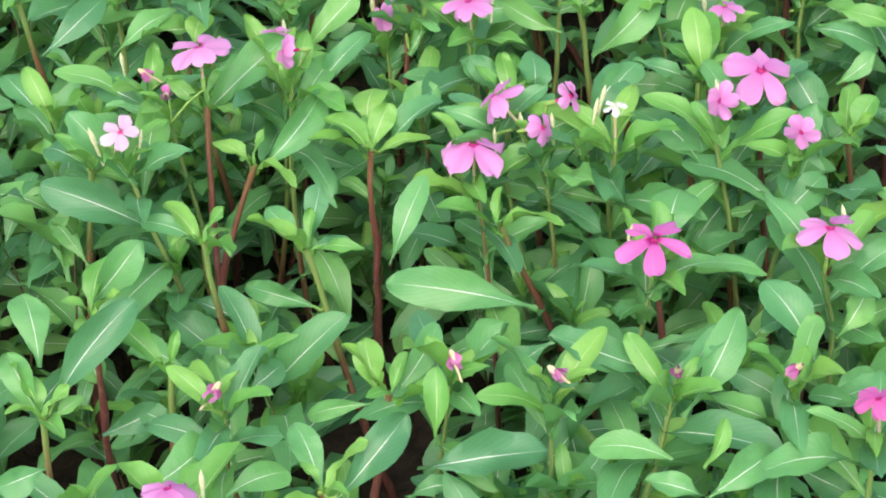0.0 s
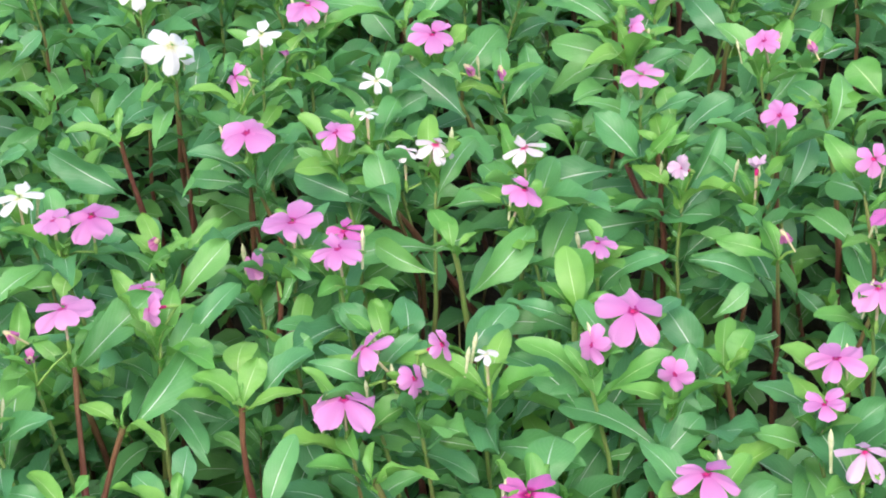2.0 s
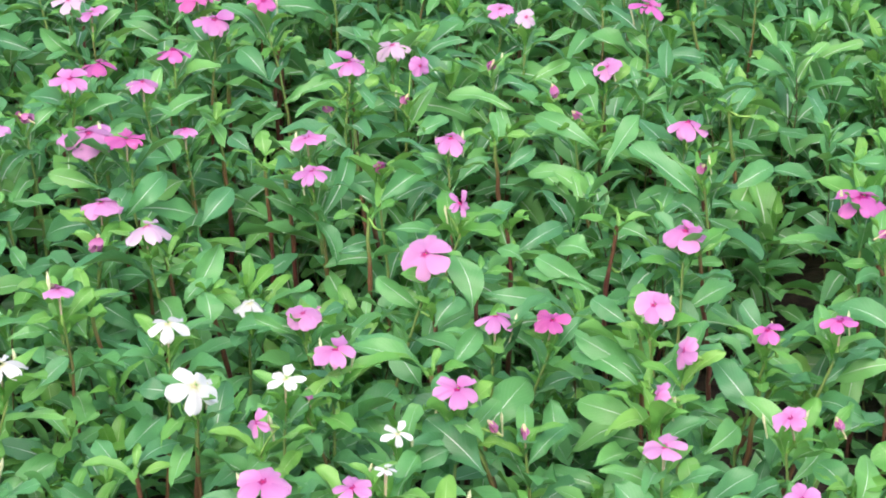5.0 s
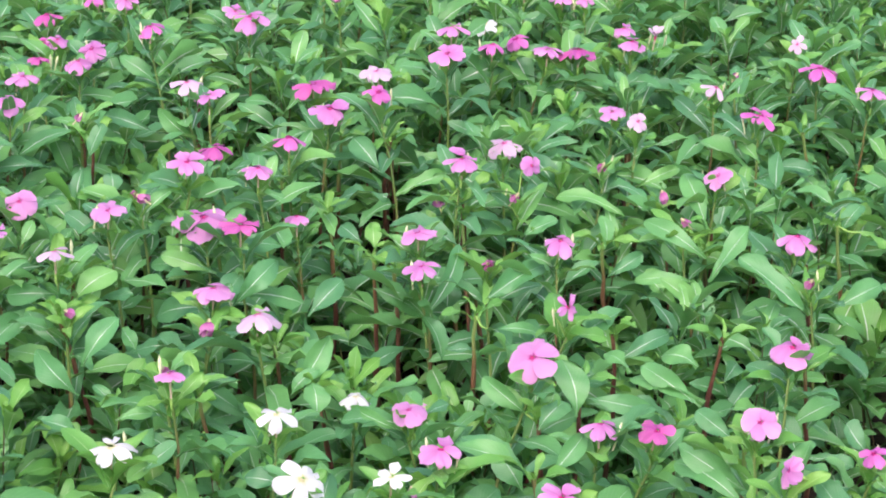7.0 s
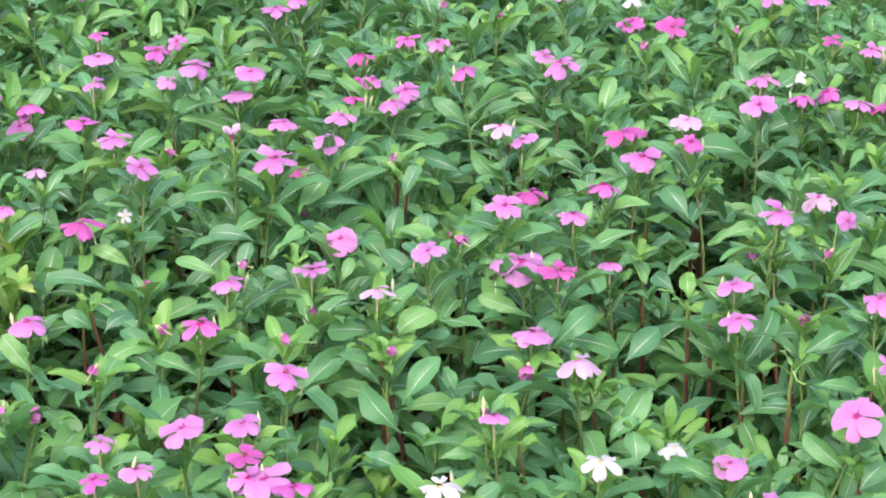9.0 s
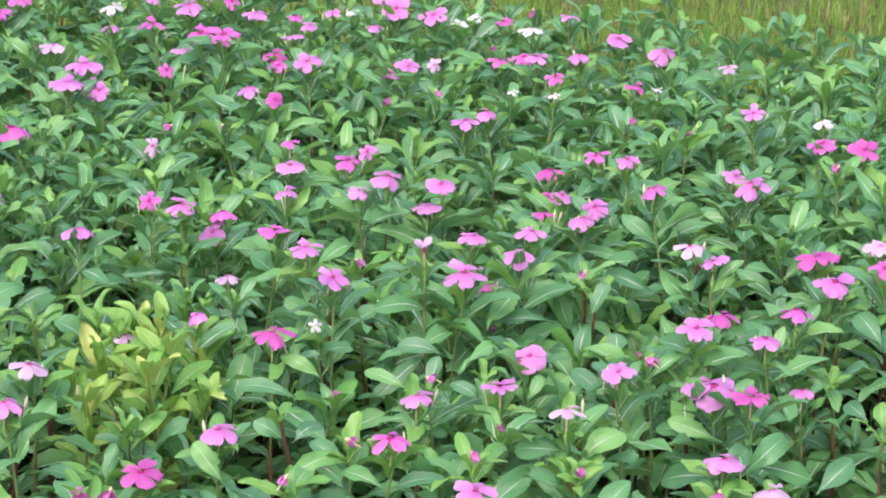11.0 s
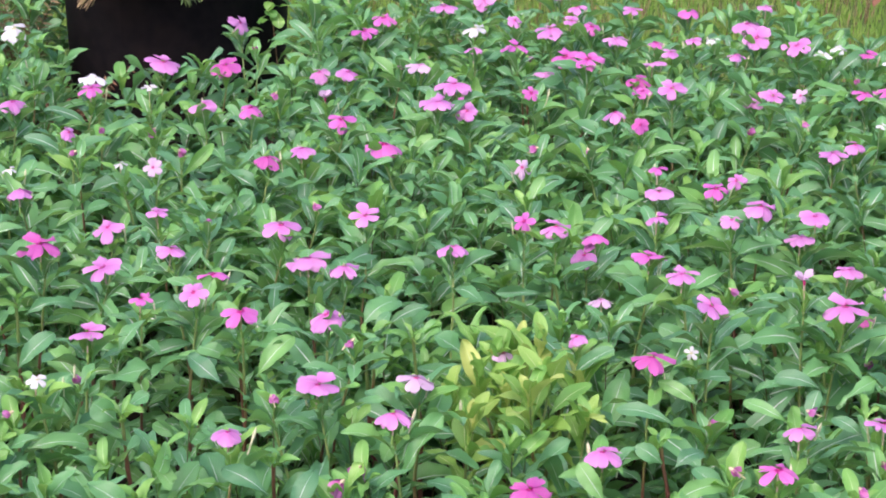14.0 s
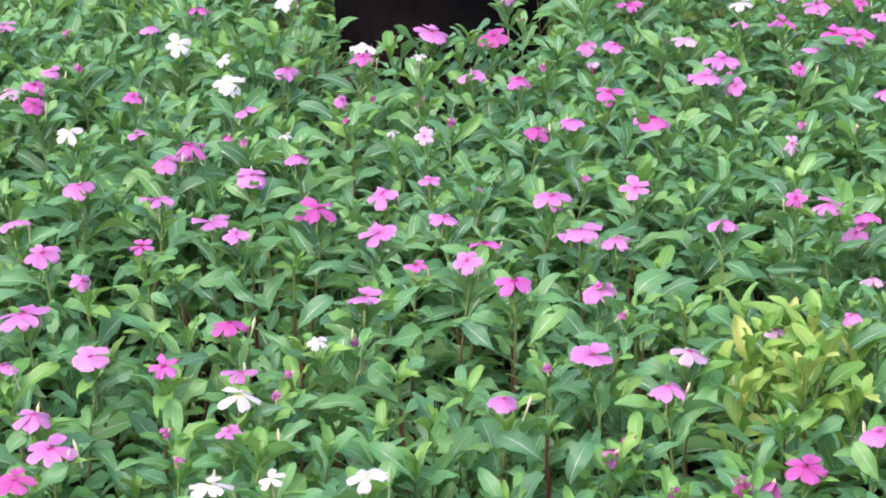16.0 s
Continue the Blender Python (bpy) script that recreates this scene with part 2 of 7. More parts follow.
DEAD = leaf_material("dead_leaf", [(0.0, (0.12, 0.05, 0.025)), (0.6, (0.2, 0.08, 0.04)), (1.0, (0.28, 0.16, 0.08))], (0.3, 0.17, 0.09), 0.15, 0.75)
DRY = leaf_material("dry_leaf", [(0.0, (0.1, 0.06, 0.025)), (0.6, (0.2, 0.14, 0.06)), (1.0, (0.3, 0.24, 0.1))], (0.36, 0.28, 0.15), 0.15, 0.7)
TWIG = noisy_material("twig_bark", (0.09, 0.055, 0.03), (0.19, 0.13, 0.07), 120, 0.8, 0.4)
POT = noisy_material("black_plastic", (0.004, 0.004, 0.0045), (0.008, 0.007, 0.007), 40, 0.75, 0.1, 0.002, 0.12, (0.014, 0.01, 0.008))
TIMBER = noisy_material("stained_timber", (0.03, 0.014, 0.01), (0.085, 0.035, 0.022), 30, 0.75, 0.5, 0.004, 0.3, (0.05, 0.03, 0.02))


# ---- mesh helpers ----
def part(name, data, material, parent, label="", m=None):
    """Links a mesh (or a bmesh) as one object under a thing or under a part."""
    if isinstance(data, bmesh.types.BMesh):
        mesh = bpy.data.meshes.new(name)
        data.to_mesh(mesh)
        data.free()
        data = mesh
    if material and not data.materials:
        data.materials.append(material)
    ob = new(name, data)
    ob.parent = parent
    if m is not None:
        ob.matrix_basis = m
    if label:
        ob["label"] = label
    return ob


def grid_mesh(name, verts, rows, cols, uvs, materials, smooth=True):
    """One or more equal grids of rows x cols vertices as one mesh; verts is (n, rows * cols, 3), uvs is (rows * cols, 2)."""
    verts = np.asarray(verts, dtype=np.float32)
    n, per = verts.shape[0], rows * cols
    r, c = np.meshgrid(np.arange(rows - 1), np.arange(cols - 1), indexing="ij")
    a = (r * cols + c).ravel()
    quad = np.stack([a, a + 1, a + cols + 1, a + cols], 1)
    faces = (quad[None] + (np.arange(n) * per)[:, None, None]).reshape(-1, 4)
    mesh = bpy.data.meshes.new(name)
    mesh.vertices.add(n * per)
    mesh.vertices.foreach_set("co", verts.reshape(-1))
    mesh.loops.add(faces.size)
    mesh.loops.foreach_set("vertex_index", faces.reshape(-1).astype(np.int32))
    mesh.polygons.add(len(faces))
    mesh.polygons.foreach_set("loop_start", np.arange(0, faces.size, 4, dtype=np.int32))
    layer = mesh.uv_layers.new(name="UVMap")
    layer.data.foreach_set("uv", np.asarray(uvs, dtype=np.float32)[faces.reshape(-1) % per].reshape(-1))
    for m in materials:
        mesh.materials.append(m)
    mesh.polygons.foreach_set("use_smooth", np.full(len(faces), smooth))
    mesh.update(calc_edges=True)
    return mesh


def tube_rows(points, radii, sides):
    """The rings of a round tapering tube along a line of points."""
    pts = [Vector(p) for p in points]
    rows = []
    for i, p in enumerate(pts):
        d = (pts[min(i + 1, len(pts) - 1)] - pts[max(i - 1, 0)]).normalized()
        side = d.orthogonal().normalized() if abs(d.z) < 0.2 else Vector((1, 0, 0)).cross(d).normalized()
        up = d.cross(side)
        for k in range(sides + 1):
            a = 2 * math.pi * k / sides
            rows.append(p + radii[i] * (math.cos(a) * side + math.sin(a) * up))
    return [tuple(v) for v in rows]


def tube_mesh(name, points, radii, sides, material):
    n = len(points)
    uvs = [(k / sides, i / (n - 1)) for i in range(n) for k in range(sides + 1)]
    return grid_mesh(name, [tube_rows(points, radii, sides)], n, sides + 1, uvs, [material])


LEAF_ROWS = (0, 0.07, 0.26, 0.46, 0.66, 0.84, 0.95, 1.0)
FINE_ROWS = (0, 0.07, 0.15, 0.25, 0.36, 0.47, 0.58, 0.69, 0.79, 0.87, 0.935, 0.98, 1.0)


def leaf_shape(cols, width, droop, fold, twist, wave, seed, blunt=1.3, steps=LEAF_ROWS, sickle=0.0):
    """A leaf of length 1 along +y, face up: a wedge base on a short stalk, a broad rounded end with a tiny point, folded along its rib, arching over."""
    r = random.Random(seed)
    out, uvs = [], []
    broad = r.uniform(0.6, 0.7)
    for v in steps:
        if v < broad:
            w = width * (0.1 + 0.9 * math.sin(0.5 * math.pi * max(0.0, (v - 0.07) / (broad - 0.07))) ** blunt)
        else:
            w = width * max(0.0, 1 - ((v - broad) / (1.004 - broad)) ** 2.5) ** 0.62
        w = max(w, 0.014 if v < 1 else 0.06 * width)
        y, z = v * (1 - 0.25 * abs(droop) * v), 0.2 * droop * v - droop * v ** 2.2 + 0.05 * math.sin(3 * v)
        tw = twist * v
        for k in range(cols):
            s = 2 * k / (cols - 1) - 1
            x = s * w
            lift = fold * abs(s) ** 1.4 * w + wave * (math.sin(9 * v + 2 * s + seed) * 0.055 + math.sin(21 * v + 3 * s + 2 * seed) * 0.022) * abs(s) + r.uniform(-0.004, 0.004)
            out.append((x * math.cos(tw) - lift * math.sin(tw) + sickle * v * v, y, z + lift * math.cos(tw) + x * math.sin(tw)))
            uvs.append((k / (cols - 1), v))
    return np.array(out), uvs


def petal_shape(droop, wave, seed, rows=7, cols=7, width=0.4):
    """A petal of length 1 along +y: narrow claw, broad rounded rim with a small point, a little lopsided and wavy."""
    r = random.Random(seed)
    out, uvs = [], []
    lop, broad = r.uniform(-0.12, 0.12), r.uniform(0.64, 0.76)
    for i in range(rows):
        v = (0, 0.2, 0.42, 0.64, 0.82, 0.94, 1.0)[i]
        if v < broad:
            w = 0.09 + (width - 0.09) * math.sin(0.5 * math.pi * v / broad) ** 1.1
        else:
            w = max(width * (1 - ((v - broad) / (1.03 - broad)) ** 2.4) ** 0.5, 0.12)
        for k in range(cols):
            s = 2 * k / (cols - 1) - 1
            y = 0.07 + 0.93 * v - 0.06 * s * s * v + r.uniform(-0.008, 0.008) * v
            z = -droop * v * v + wave * math.sin(3.4 * s + 3 * v + seed) * v * 0.11 - 0.07 * s * s * v + 0.03 * math.cos(6 * s + seed) * v * v
            out.append((s * w + lop * v * v, y, z))
            uvs.append((k / (cols - 1), v))
    return grid_mesh("petal", [out], rows, cols, uvs, [])


def euler_np(az, pitch, roll):
    """Stacked rotations: roll about the leaf's length, then pitch up, then azimuth."""
    az, pitch, roll = (np.asarray(v) for v in (az, pitch, roll))
    z, o = np.zeros_like(az), np.ones_like(az)

    def stack(rows):
        return np.stack([np.stack(row, -1) for row in rows], -2)
    ca, sa, cp, sp, cr, sr = np.cos(az), np.sin(az), np.cos(pitch), np.sin(pitch), np.cos(roll), np.sin(roll)
    return stack([[ca, -sa, z], [sa, ca, z], [z, z, o]]) @ stack([[o, z, z], [z, cp, -sp], [z, sp, cp]]) @ stack([[cr, z, sr], [z, o, z], [-sr, z, cr]])


# ---- ground: one lawn sheet to the horizon, with the soil of the bed laid on it ----
def ground_sheet():
    bm = bmesh.new()
    cuts = [-600, -60, -12, -6, -3.5] + [-3 + 0.25 * i for i in range(25)] + [3.5, 6, 12, 60, 600]
    rowsy = [-600, -60, -12, -4] + [-2 + 0.25 * i for i in range(41)] + [9, 12, 20, 60, 600]
    grid = [[bm.verts.new((x, y, 0.02 * noise.noise((x * 0.8, y * 0.8, 0)) - 0.012)) for x in cuts] for y in rowsy]
    for j in range(len(rowsy) - 1):
        for i in range(len(cuts) - 1):
            bm.faces.new((grid[j][i], grid[j][i + 1], grid[j + 1][i + 1], grid[j + 1][i]))
    mesh = bpy.data.meshes.new("ground")
    bm.to_mesh(mesh)
    bm.free()
    mesh.materials.append(TURF)
    for p in mesh.polygons:
        p.use_smooth = True
    return tagged(new("ground", mesh), "lawn turf of mixed yellow-green grass around the flower bed", "ground", kind="structure")


ground_sheet()

BED = [(-0.6, 0.5), (0.6, 0.48), (0.95, 1.6), (1.15, 3.35), (0.2, 3.62), (-0.55, 3.74), (-1.1, 3.8), (-1.62, 3.74), (-1.9, 3.62), (-2.4, 3.95), (-3.15, 3.6), (-3.1, 2.5), (-2.0, 1.35), (-1.2, 0.8)]


def in_bed(x, y, grow=0.0):
    inside = False
    cx, cy = -0.75, 2.2
    if y < 3.0:                    # an uneven front edge
        x, y = x + 0.13 * noise.noise((x * 1.7, y * 1.7, 8)), y + 0.13 * noise.noise((x * 1.7, y * 1.7, 9))
    x, y = cx + (x - cx) * (1 - grow), cy + (y - cy) * (1 - grow)
    for (ax, ay), (bx, by) in zip(BED, BED[1:] + BED[:1]):
        if (ay > y) != (by > y) and x < ax + (y - ay) / (by - ay) * (bx - ax):
            inside = not inside
    return inside


def bed_soil():
    bm = bmesh.new()
    step, made = 0.06, {}
    for j in range(0, 62):
        for i in range(0, 78):
            x, y = -3.2 + i * step, 0.35 + j * step
            if in_bed(x, y, -0.03):
                made[i, j] = bm.verts.new((x + random.uniform(-0.015, 0.015), y + random.uniform(-0.015, 0.015), 0.03 + 0.022 * noise.noise((x * 3, y * 3, 1)) + random.uniform(-0.006, 0.012)))
    for (i, j), v in made.items():
        ring = [made.get(k) for k in ((i, j), (i + 1, j), (i + 1, j + 1), (i, j + 1))]
        if all(ring):
            bm.faces.new(ring)
    rim = [e for e in bm.edges if e.is_boundary]
    low = bmesh.ops.extrude_edge_only(bm, edges=rim)["geom"]
    for v in low:
        if isinstance(v, bmesh.types.BMVert):
            v.co.z = -0.04
    mesh = bpy.data.meshes.new("bed_soil")
    bm.to_mesh(mesh)
    bm.free()
    mesh.materials.append(SOIL)
    return tagged(new("bed_soil", mesh), "dark damp soil of the flower bed under the plants", "soil", kind="structure")


bed_soil()


# ---- periwinkle plants ----
rng = random.Random(7)
LEAVES_NEAR = []      # (verts, uvs) of leaf variants
LEAVES_FAR = []
for q in range(14):
    r = random.Random(40 + q)
    spec = dict(width=r.uniform(0.122, 0.166), droop=r.uniform(0.05, 0.6), fold=r.uniform(0.15, 0.9), twist=r.uniform(-0.5, 0.5), wave=r.uniform(0.4, 1.5), seed=q, sickle=r.uniform(-0.12, 0.12))
    LEAVES_NEAR.append(leaf_shape(5, steps=FINE_ROWS, **spec))
    LEAVES_FAR.append(leaf_shape(3, **spec))
LEAF_MESH = {mat: [grid_mesh("leaf", [v], 13, 5, uv, [mat]) for v, uv in LEAVES_NEAR] for mat in (LEAF, LEAF_YOUNG, LEAF_YELLOW)}
PETAL_MESH = {}
for mat in (PINK, BLUSH, DEEP, ROSE, PALE, EYED, WHITE, WILTED):
    PETAL_MESH[mat] = []
    for q in range(6):
        mesh = petal_shape(random.Random(q).uniform(0.02, 0.28), random.Random(q + 50).uniform(0.2, 1.0), q, width=(0.5 if mat is BLUSH else 0.34 if mat in (EYED, WHITE) else 0.38 if mat in (ROSE, PALE) else 0.43) * random.Random(q + 9).uniform(0.9, 1.12))
        mesh.materials.append(mat)
        PETAL_MESH[mat].append(mesh)


def lathe(name, profile, sides, material):
    return tube_mesh(name, [(0, 0, z) for _, z in profile], [max(r, 0.0002) for r, _ in profile], sides, material)


THROAT_MESH = lathe("throat", [(0.0009, -0.026), (0.0011, -0.012), (0.0014, -0.004), (0.0017, 0.0002), (0.0009, 0.0008), (0.0003, 0.0005)], 8, THROAT)
PALE_THROAT_MESH = lathe("throat", [(0.0009, -0.026), (0.0011, -0.012), (0.0014, -0.004), (0.0015, 0.0), (0.0008, 0.0004), (0.0003, 0.0002)], 8, TUBE)
BUD_MESH = lathe("bud", [(0.001, -0.004), (0.0012, 0.006), (0.0013, 0.014), (0.0021, 0.019), (0.0017, 0.024), (0.0003, 0.029)], 7, BUD)

THROAT_MESH.materials.append(TUBE)
THROAT_MESH.polygons.foreach_set("material_index", [1] * 16 + [0] * 24)
SHORT_THROAT_MESH = lathe("throat", [(0.001, -0.013), (0.0012, -0.008), (0.0014, -0.003), (0.0017, 0.0002), (0.0009, 0.0008), (0.0003, 0.0005)], 8, THROAT)
CALYX_MESH = lathe("calyx", [(0.0008, -0.034), (0.0016, -0.03), (0.0014, -0.026), (0.001, -0.023)], 6, CALYX)

WILT_MESH = lathe("wilted_throat", [(0.0007, -0.016), (0.001, -0.008), (0.0022, 0.0), (0.001, 0.003)], 6, TUBE)

KINDS = {"round": BLUSH, "pink": PINK, "rose": ROSE, "white": WHITE, "eyed": EYED, "pale": PALE, "side": PINK, "wilted": WILTED, "cup": PALE}


def flower(parent, at, size, kind, far=False, aim=()):
    """A five-petalled bloom: throat and tube, calyx, and each petal."""
    r = rng
    mat = KINDS[kind]
    if kind == "pink":
        mat = r.choices((PINK, ROSE, BLUSH, DEEP), (0.55, 0.22, 0.12, 0.11))[0]
    if kind == "side":
        tilt, way = r.uniform(42, 68), r.uniform(-80, 80)
    elif kind == "wilted":
        tilt, way = r.uniform(25, 70), r.uniform(-180, 180)
    elif kind == "cup":
        tilt, way = r.uniform(5, 20), r.uniform(-60, 60)
    else:
        tilt, way = max(0, r.gauss(9, 9) if far else r.gauss(4, 6)), r.gauss(0, 55)
    spin = r.uniform(0, 72)
    if aim:
        tilt, way, spin = (*aim, spin)[:3]
    nods = tilt > 40 and kind != "wilted"
    # tips over towards -y, turned by 'way'
    turn = pose(0, 0, 0, 0, 0, way) @ pose(0, 0, 0, tilt, 0, 0) @ pose(0, 0, 0, 0, 0, spin)
    head = part("flower", WILT_MESH if kind == "wilted" else PALE_THROAT_MESH if kind == "white" else SHORT_THROAT_MESH if nods else THROAT_MESH, None, parent, "", Matrix.Translation(at) @ turn)
    if kind != "wilted":
        part("calyx", CALYX_MESH, None, head, "", Matrix.Translation((0, 0, 0.013)) if nods else None)
    shut = {"side": -8, "wilted": -58, "cup": 52, "round": -4}.get(kind, r.uniform(-24, 4) if far else r.uniform(-15, 6))
    length = (1.13 if far else 1.02) * size / 2 * (0.95 if kind in ("side", "wilted") else 1.0) / 0.97
    full = r.uniform(0.8, 1.12) if far else r.uniform(0.78, 1.02)
    for k in range(5):
        lean = shut + r.gauss(0, 8 if far else 5) + (r.uniform(-25, 15) if kind == "wilted" else 0)
        m = pose(0, 0, 0.0006 * k, 0, 0, 72 * k + r.uniform(-6, 6)) @ pose(0, 0, 0, lean, r.uniform(-8, 8), 0)
        if kind == "wilted":
            scale = (r.uniform(0.7, 1.0), r.uniform(0.75, 1.05), 1)
        else:
            scale = (full * r.uniform(0.86, 1.08), r.uniform(0.88, 1.06), 1)
        part("petal", r.choice(PETAL_MESH[mat]), None, head, "", m @ Matrix.Diagonal((length * scale[0], length * scale[1], length, 1)))
    return head


def shoot(base, tip, r, vigour=1.0, yellow=False, bare=0.2, dense=1.0, crowned=False):
    """One stem from base to tip, with its leaf pairs: (stem points, radii, leaves as (place, azimuth, pitch, roll, length, material))."""
    base, tip = Vector(base), Vector(tip)
    bow = Vector((r.uniform(-1, 1), r.uniform(-1, 1), 0)) * 0.02
    line, n = [], 7
    for i in range(n):
        s = i / (n - 1)
        line.append(base.lerp(tip, s) + bow * math.sin(math.pi * s) + Vector((r.uniform(-1, 1), r.uniform(-1, 1), 0)) * 0.0025)
    radii = [0.0028 * vigour * (1 - 0.55 * i / (n - 1)) for i in range(n)]
    leaves, back, az, k = [], 0.0, r.uniform(0, 6.28), 0
    length = (tip - base).length
    while back < length * (1 - bare * r.uniform(0.7, 1.2)):
        s = 1 - back / length
        p = base.lerp(tip, s) + bow * math.sin(math.pi * s)
        size = (0.026, 0.047, 0.066, 0.078, 0.084, 0.085, 0.081, 0.074, 0.068)[min(k, 8)] * vigour * min(1.0, max(0.84, 0.84 + 0.18 * (base.y - 1.4)))
        if yellow:
            size = (0.038, 0.054, 0.064, 0.068, 0.068, 0.066, 0.064, 0.062, 0.06)[min(k, 8)] * vigour
        if crowned:                # the ruff of leaves right under the blooms
            size = max(size, (0.034, 0.05, 0.062)[min(k, 2)])
        rise = ((62, 54, 45, 35, 25, 15, 5, -5, -12) if crowned else (74, 64, 54, 43, 32, 21, 10, 0, -10))[min(k, 8)] + (14 if yellow else 0)
        mat = LEAF_YELLOW if yellow else (LEAF_YOUNG if k == 0 or (k < 3 and r.random() < (0.9, 0.75, 0.3)[k] * (1.0 if base.y < 1.9 else 0.45)) else LEAF)
        for side in (0, math.pi):
            if k > 4 and r.random() < 0.15:
                continue
            leaves.append((tuple(p), az + side + r.uniform(-0.3, 0.3), radians(rise + r.gauss(0, 7 if k < 3 else 13)), radians(r.gauss(0, 20)), size * r.uniform(0.8, 1.14), mat))
        az += math.pi / 2 + r.uniform(-0.3, 0.3)
        back += (0.005, 0.01, 0.018, 0.026, 0.032, 0.036, 0.038, 0.04, 0.04)[min(k, 8)] * dense * r.uniform(0.85, 1.2)
        k += 1
    return line, radii, leaves


def leaf_matrix(leaf, origin):
    p, az, pitch, roll, size, _ = leaf
    rot = Matrix(euler_np(az, pitch, roll).tolist()).to_4x4()
    return Matrix.Translation(Vector(p) - origin) @ rot @ Matrix.Diagonal((size, size, size, 1))


def foliage_mesh(leaves, origin):
    """All leaves of one plant in one mesh; leaf tints go by material slot."""
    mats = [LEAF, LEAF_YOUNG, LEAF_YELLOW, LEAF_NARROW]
    az, pitch, roll = (np.array([l[i] for l in leaves]) for i in (1, 2, 3))
    rot = euler_np(az, pitch, roll)
    pick = [rng.randrange(len(LEAVES_FAR)) for _ in leaves]
    slim = np.array([((1.0, 1.0, 1.0) if l[0][1] < 1.7 else (0.95, 1.03, 1.0)) for l in leaves])[:, None, :]
    local = slim * np.stack([LEAVES_FAR[i][0] for i in pick]) * np.array([l[4] for l in leaves])[:, None, None]
    verts = np.einsum("nij,nvj->nvi", rot, local) + (np.array([l[0] for l in leaves]) - np.array(origin))[:, None, :]
    mesh = grid_mesh("foliage", verts, 8, 3, LEAVES_FAR[0][1], mats)
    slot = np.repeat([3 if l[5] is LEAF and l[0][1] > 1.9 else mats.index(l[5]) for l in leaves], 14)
    mesh.polygons.foreach_set("material_index", slot.astype(np.int32))
    return mesh


# open places between the leaves, where one looks down to the dark ground
GAPS = [(0.366, 1.284, 0.22), (0.345, 1.202, 0.28), (0.339, 1.225, 0.22), (0.320, 1.148, 0.28), (0.380, 1.231, 0.22), (0.358, 1.152, 0.28), (0.404, 1.315, 0.22), (0.381, 1.231, 0.28), (0.375, 1.326, 0.22), (0.353, 1.242, 0.28), (0.381, 1.268, 0.22), (0.359, 1.187, 0.28), (0.327, 1.188, 0.22), (0.309, 1.113, 0.28), (0.392, 1.193, 0.22), (0.369, 1.118, 0.28), (0.247, 1.228, 0.27), (0.240, 1.187, 0.30), (0.243, 1.202, 0.27), (0.236, 1.162, 0.30)]
GAPS += [(0.067, 1.333, 0.27), (0.090, 1.339, 0.23), (0.087, 1.277, 0.27), (0.084, 1.215, 0.30), (0.109, 1.343, 0.18), (0.105, 1.284, 0.22), (0.101, 1.224, 0.27), (0.121, 1.362, 0.15), (0.116, 1.304, 0.18), (0.112, 1.246, 0.23), (-0.151, 1.136, 0.31), (-0.151, 1.143, 0.24), (-0.143, 1.089, 0.28), (-0.150, 1.138, 0.18), (-0.142, 1.089, 0.22), (-0.135, 1.039, 0.26)]


def in_gap(leaf):
    """Whether the middle of a leaf, as shoot() gives it, lies in an open place."""
    p, az, pitch, _, size, _ = leaf
    reach = 0.55 * size
    x, y, z = p[0] - math.sin(az) * math.cos(pitch) * reach, p[1] + math.cos(az) * math.cos(pitch) * reach, p[2] + math.sin(pitch) * reach
    return any(abs(x - gx) < 0.026 and abs(y - gy) < 0.034 and abs(z - gz) < 0.04 for gx, gy, gz in GAPS)


PLANTED = []          # every stem tip so far, to keep the next ones apart
BLOOMS = []           # every open flower, which stands clear of the leaves
LEAFY = []            # tips of the tall leafy stems


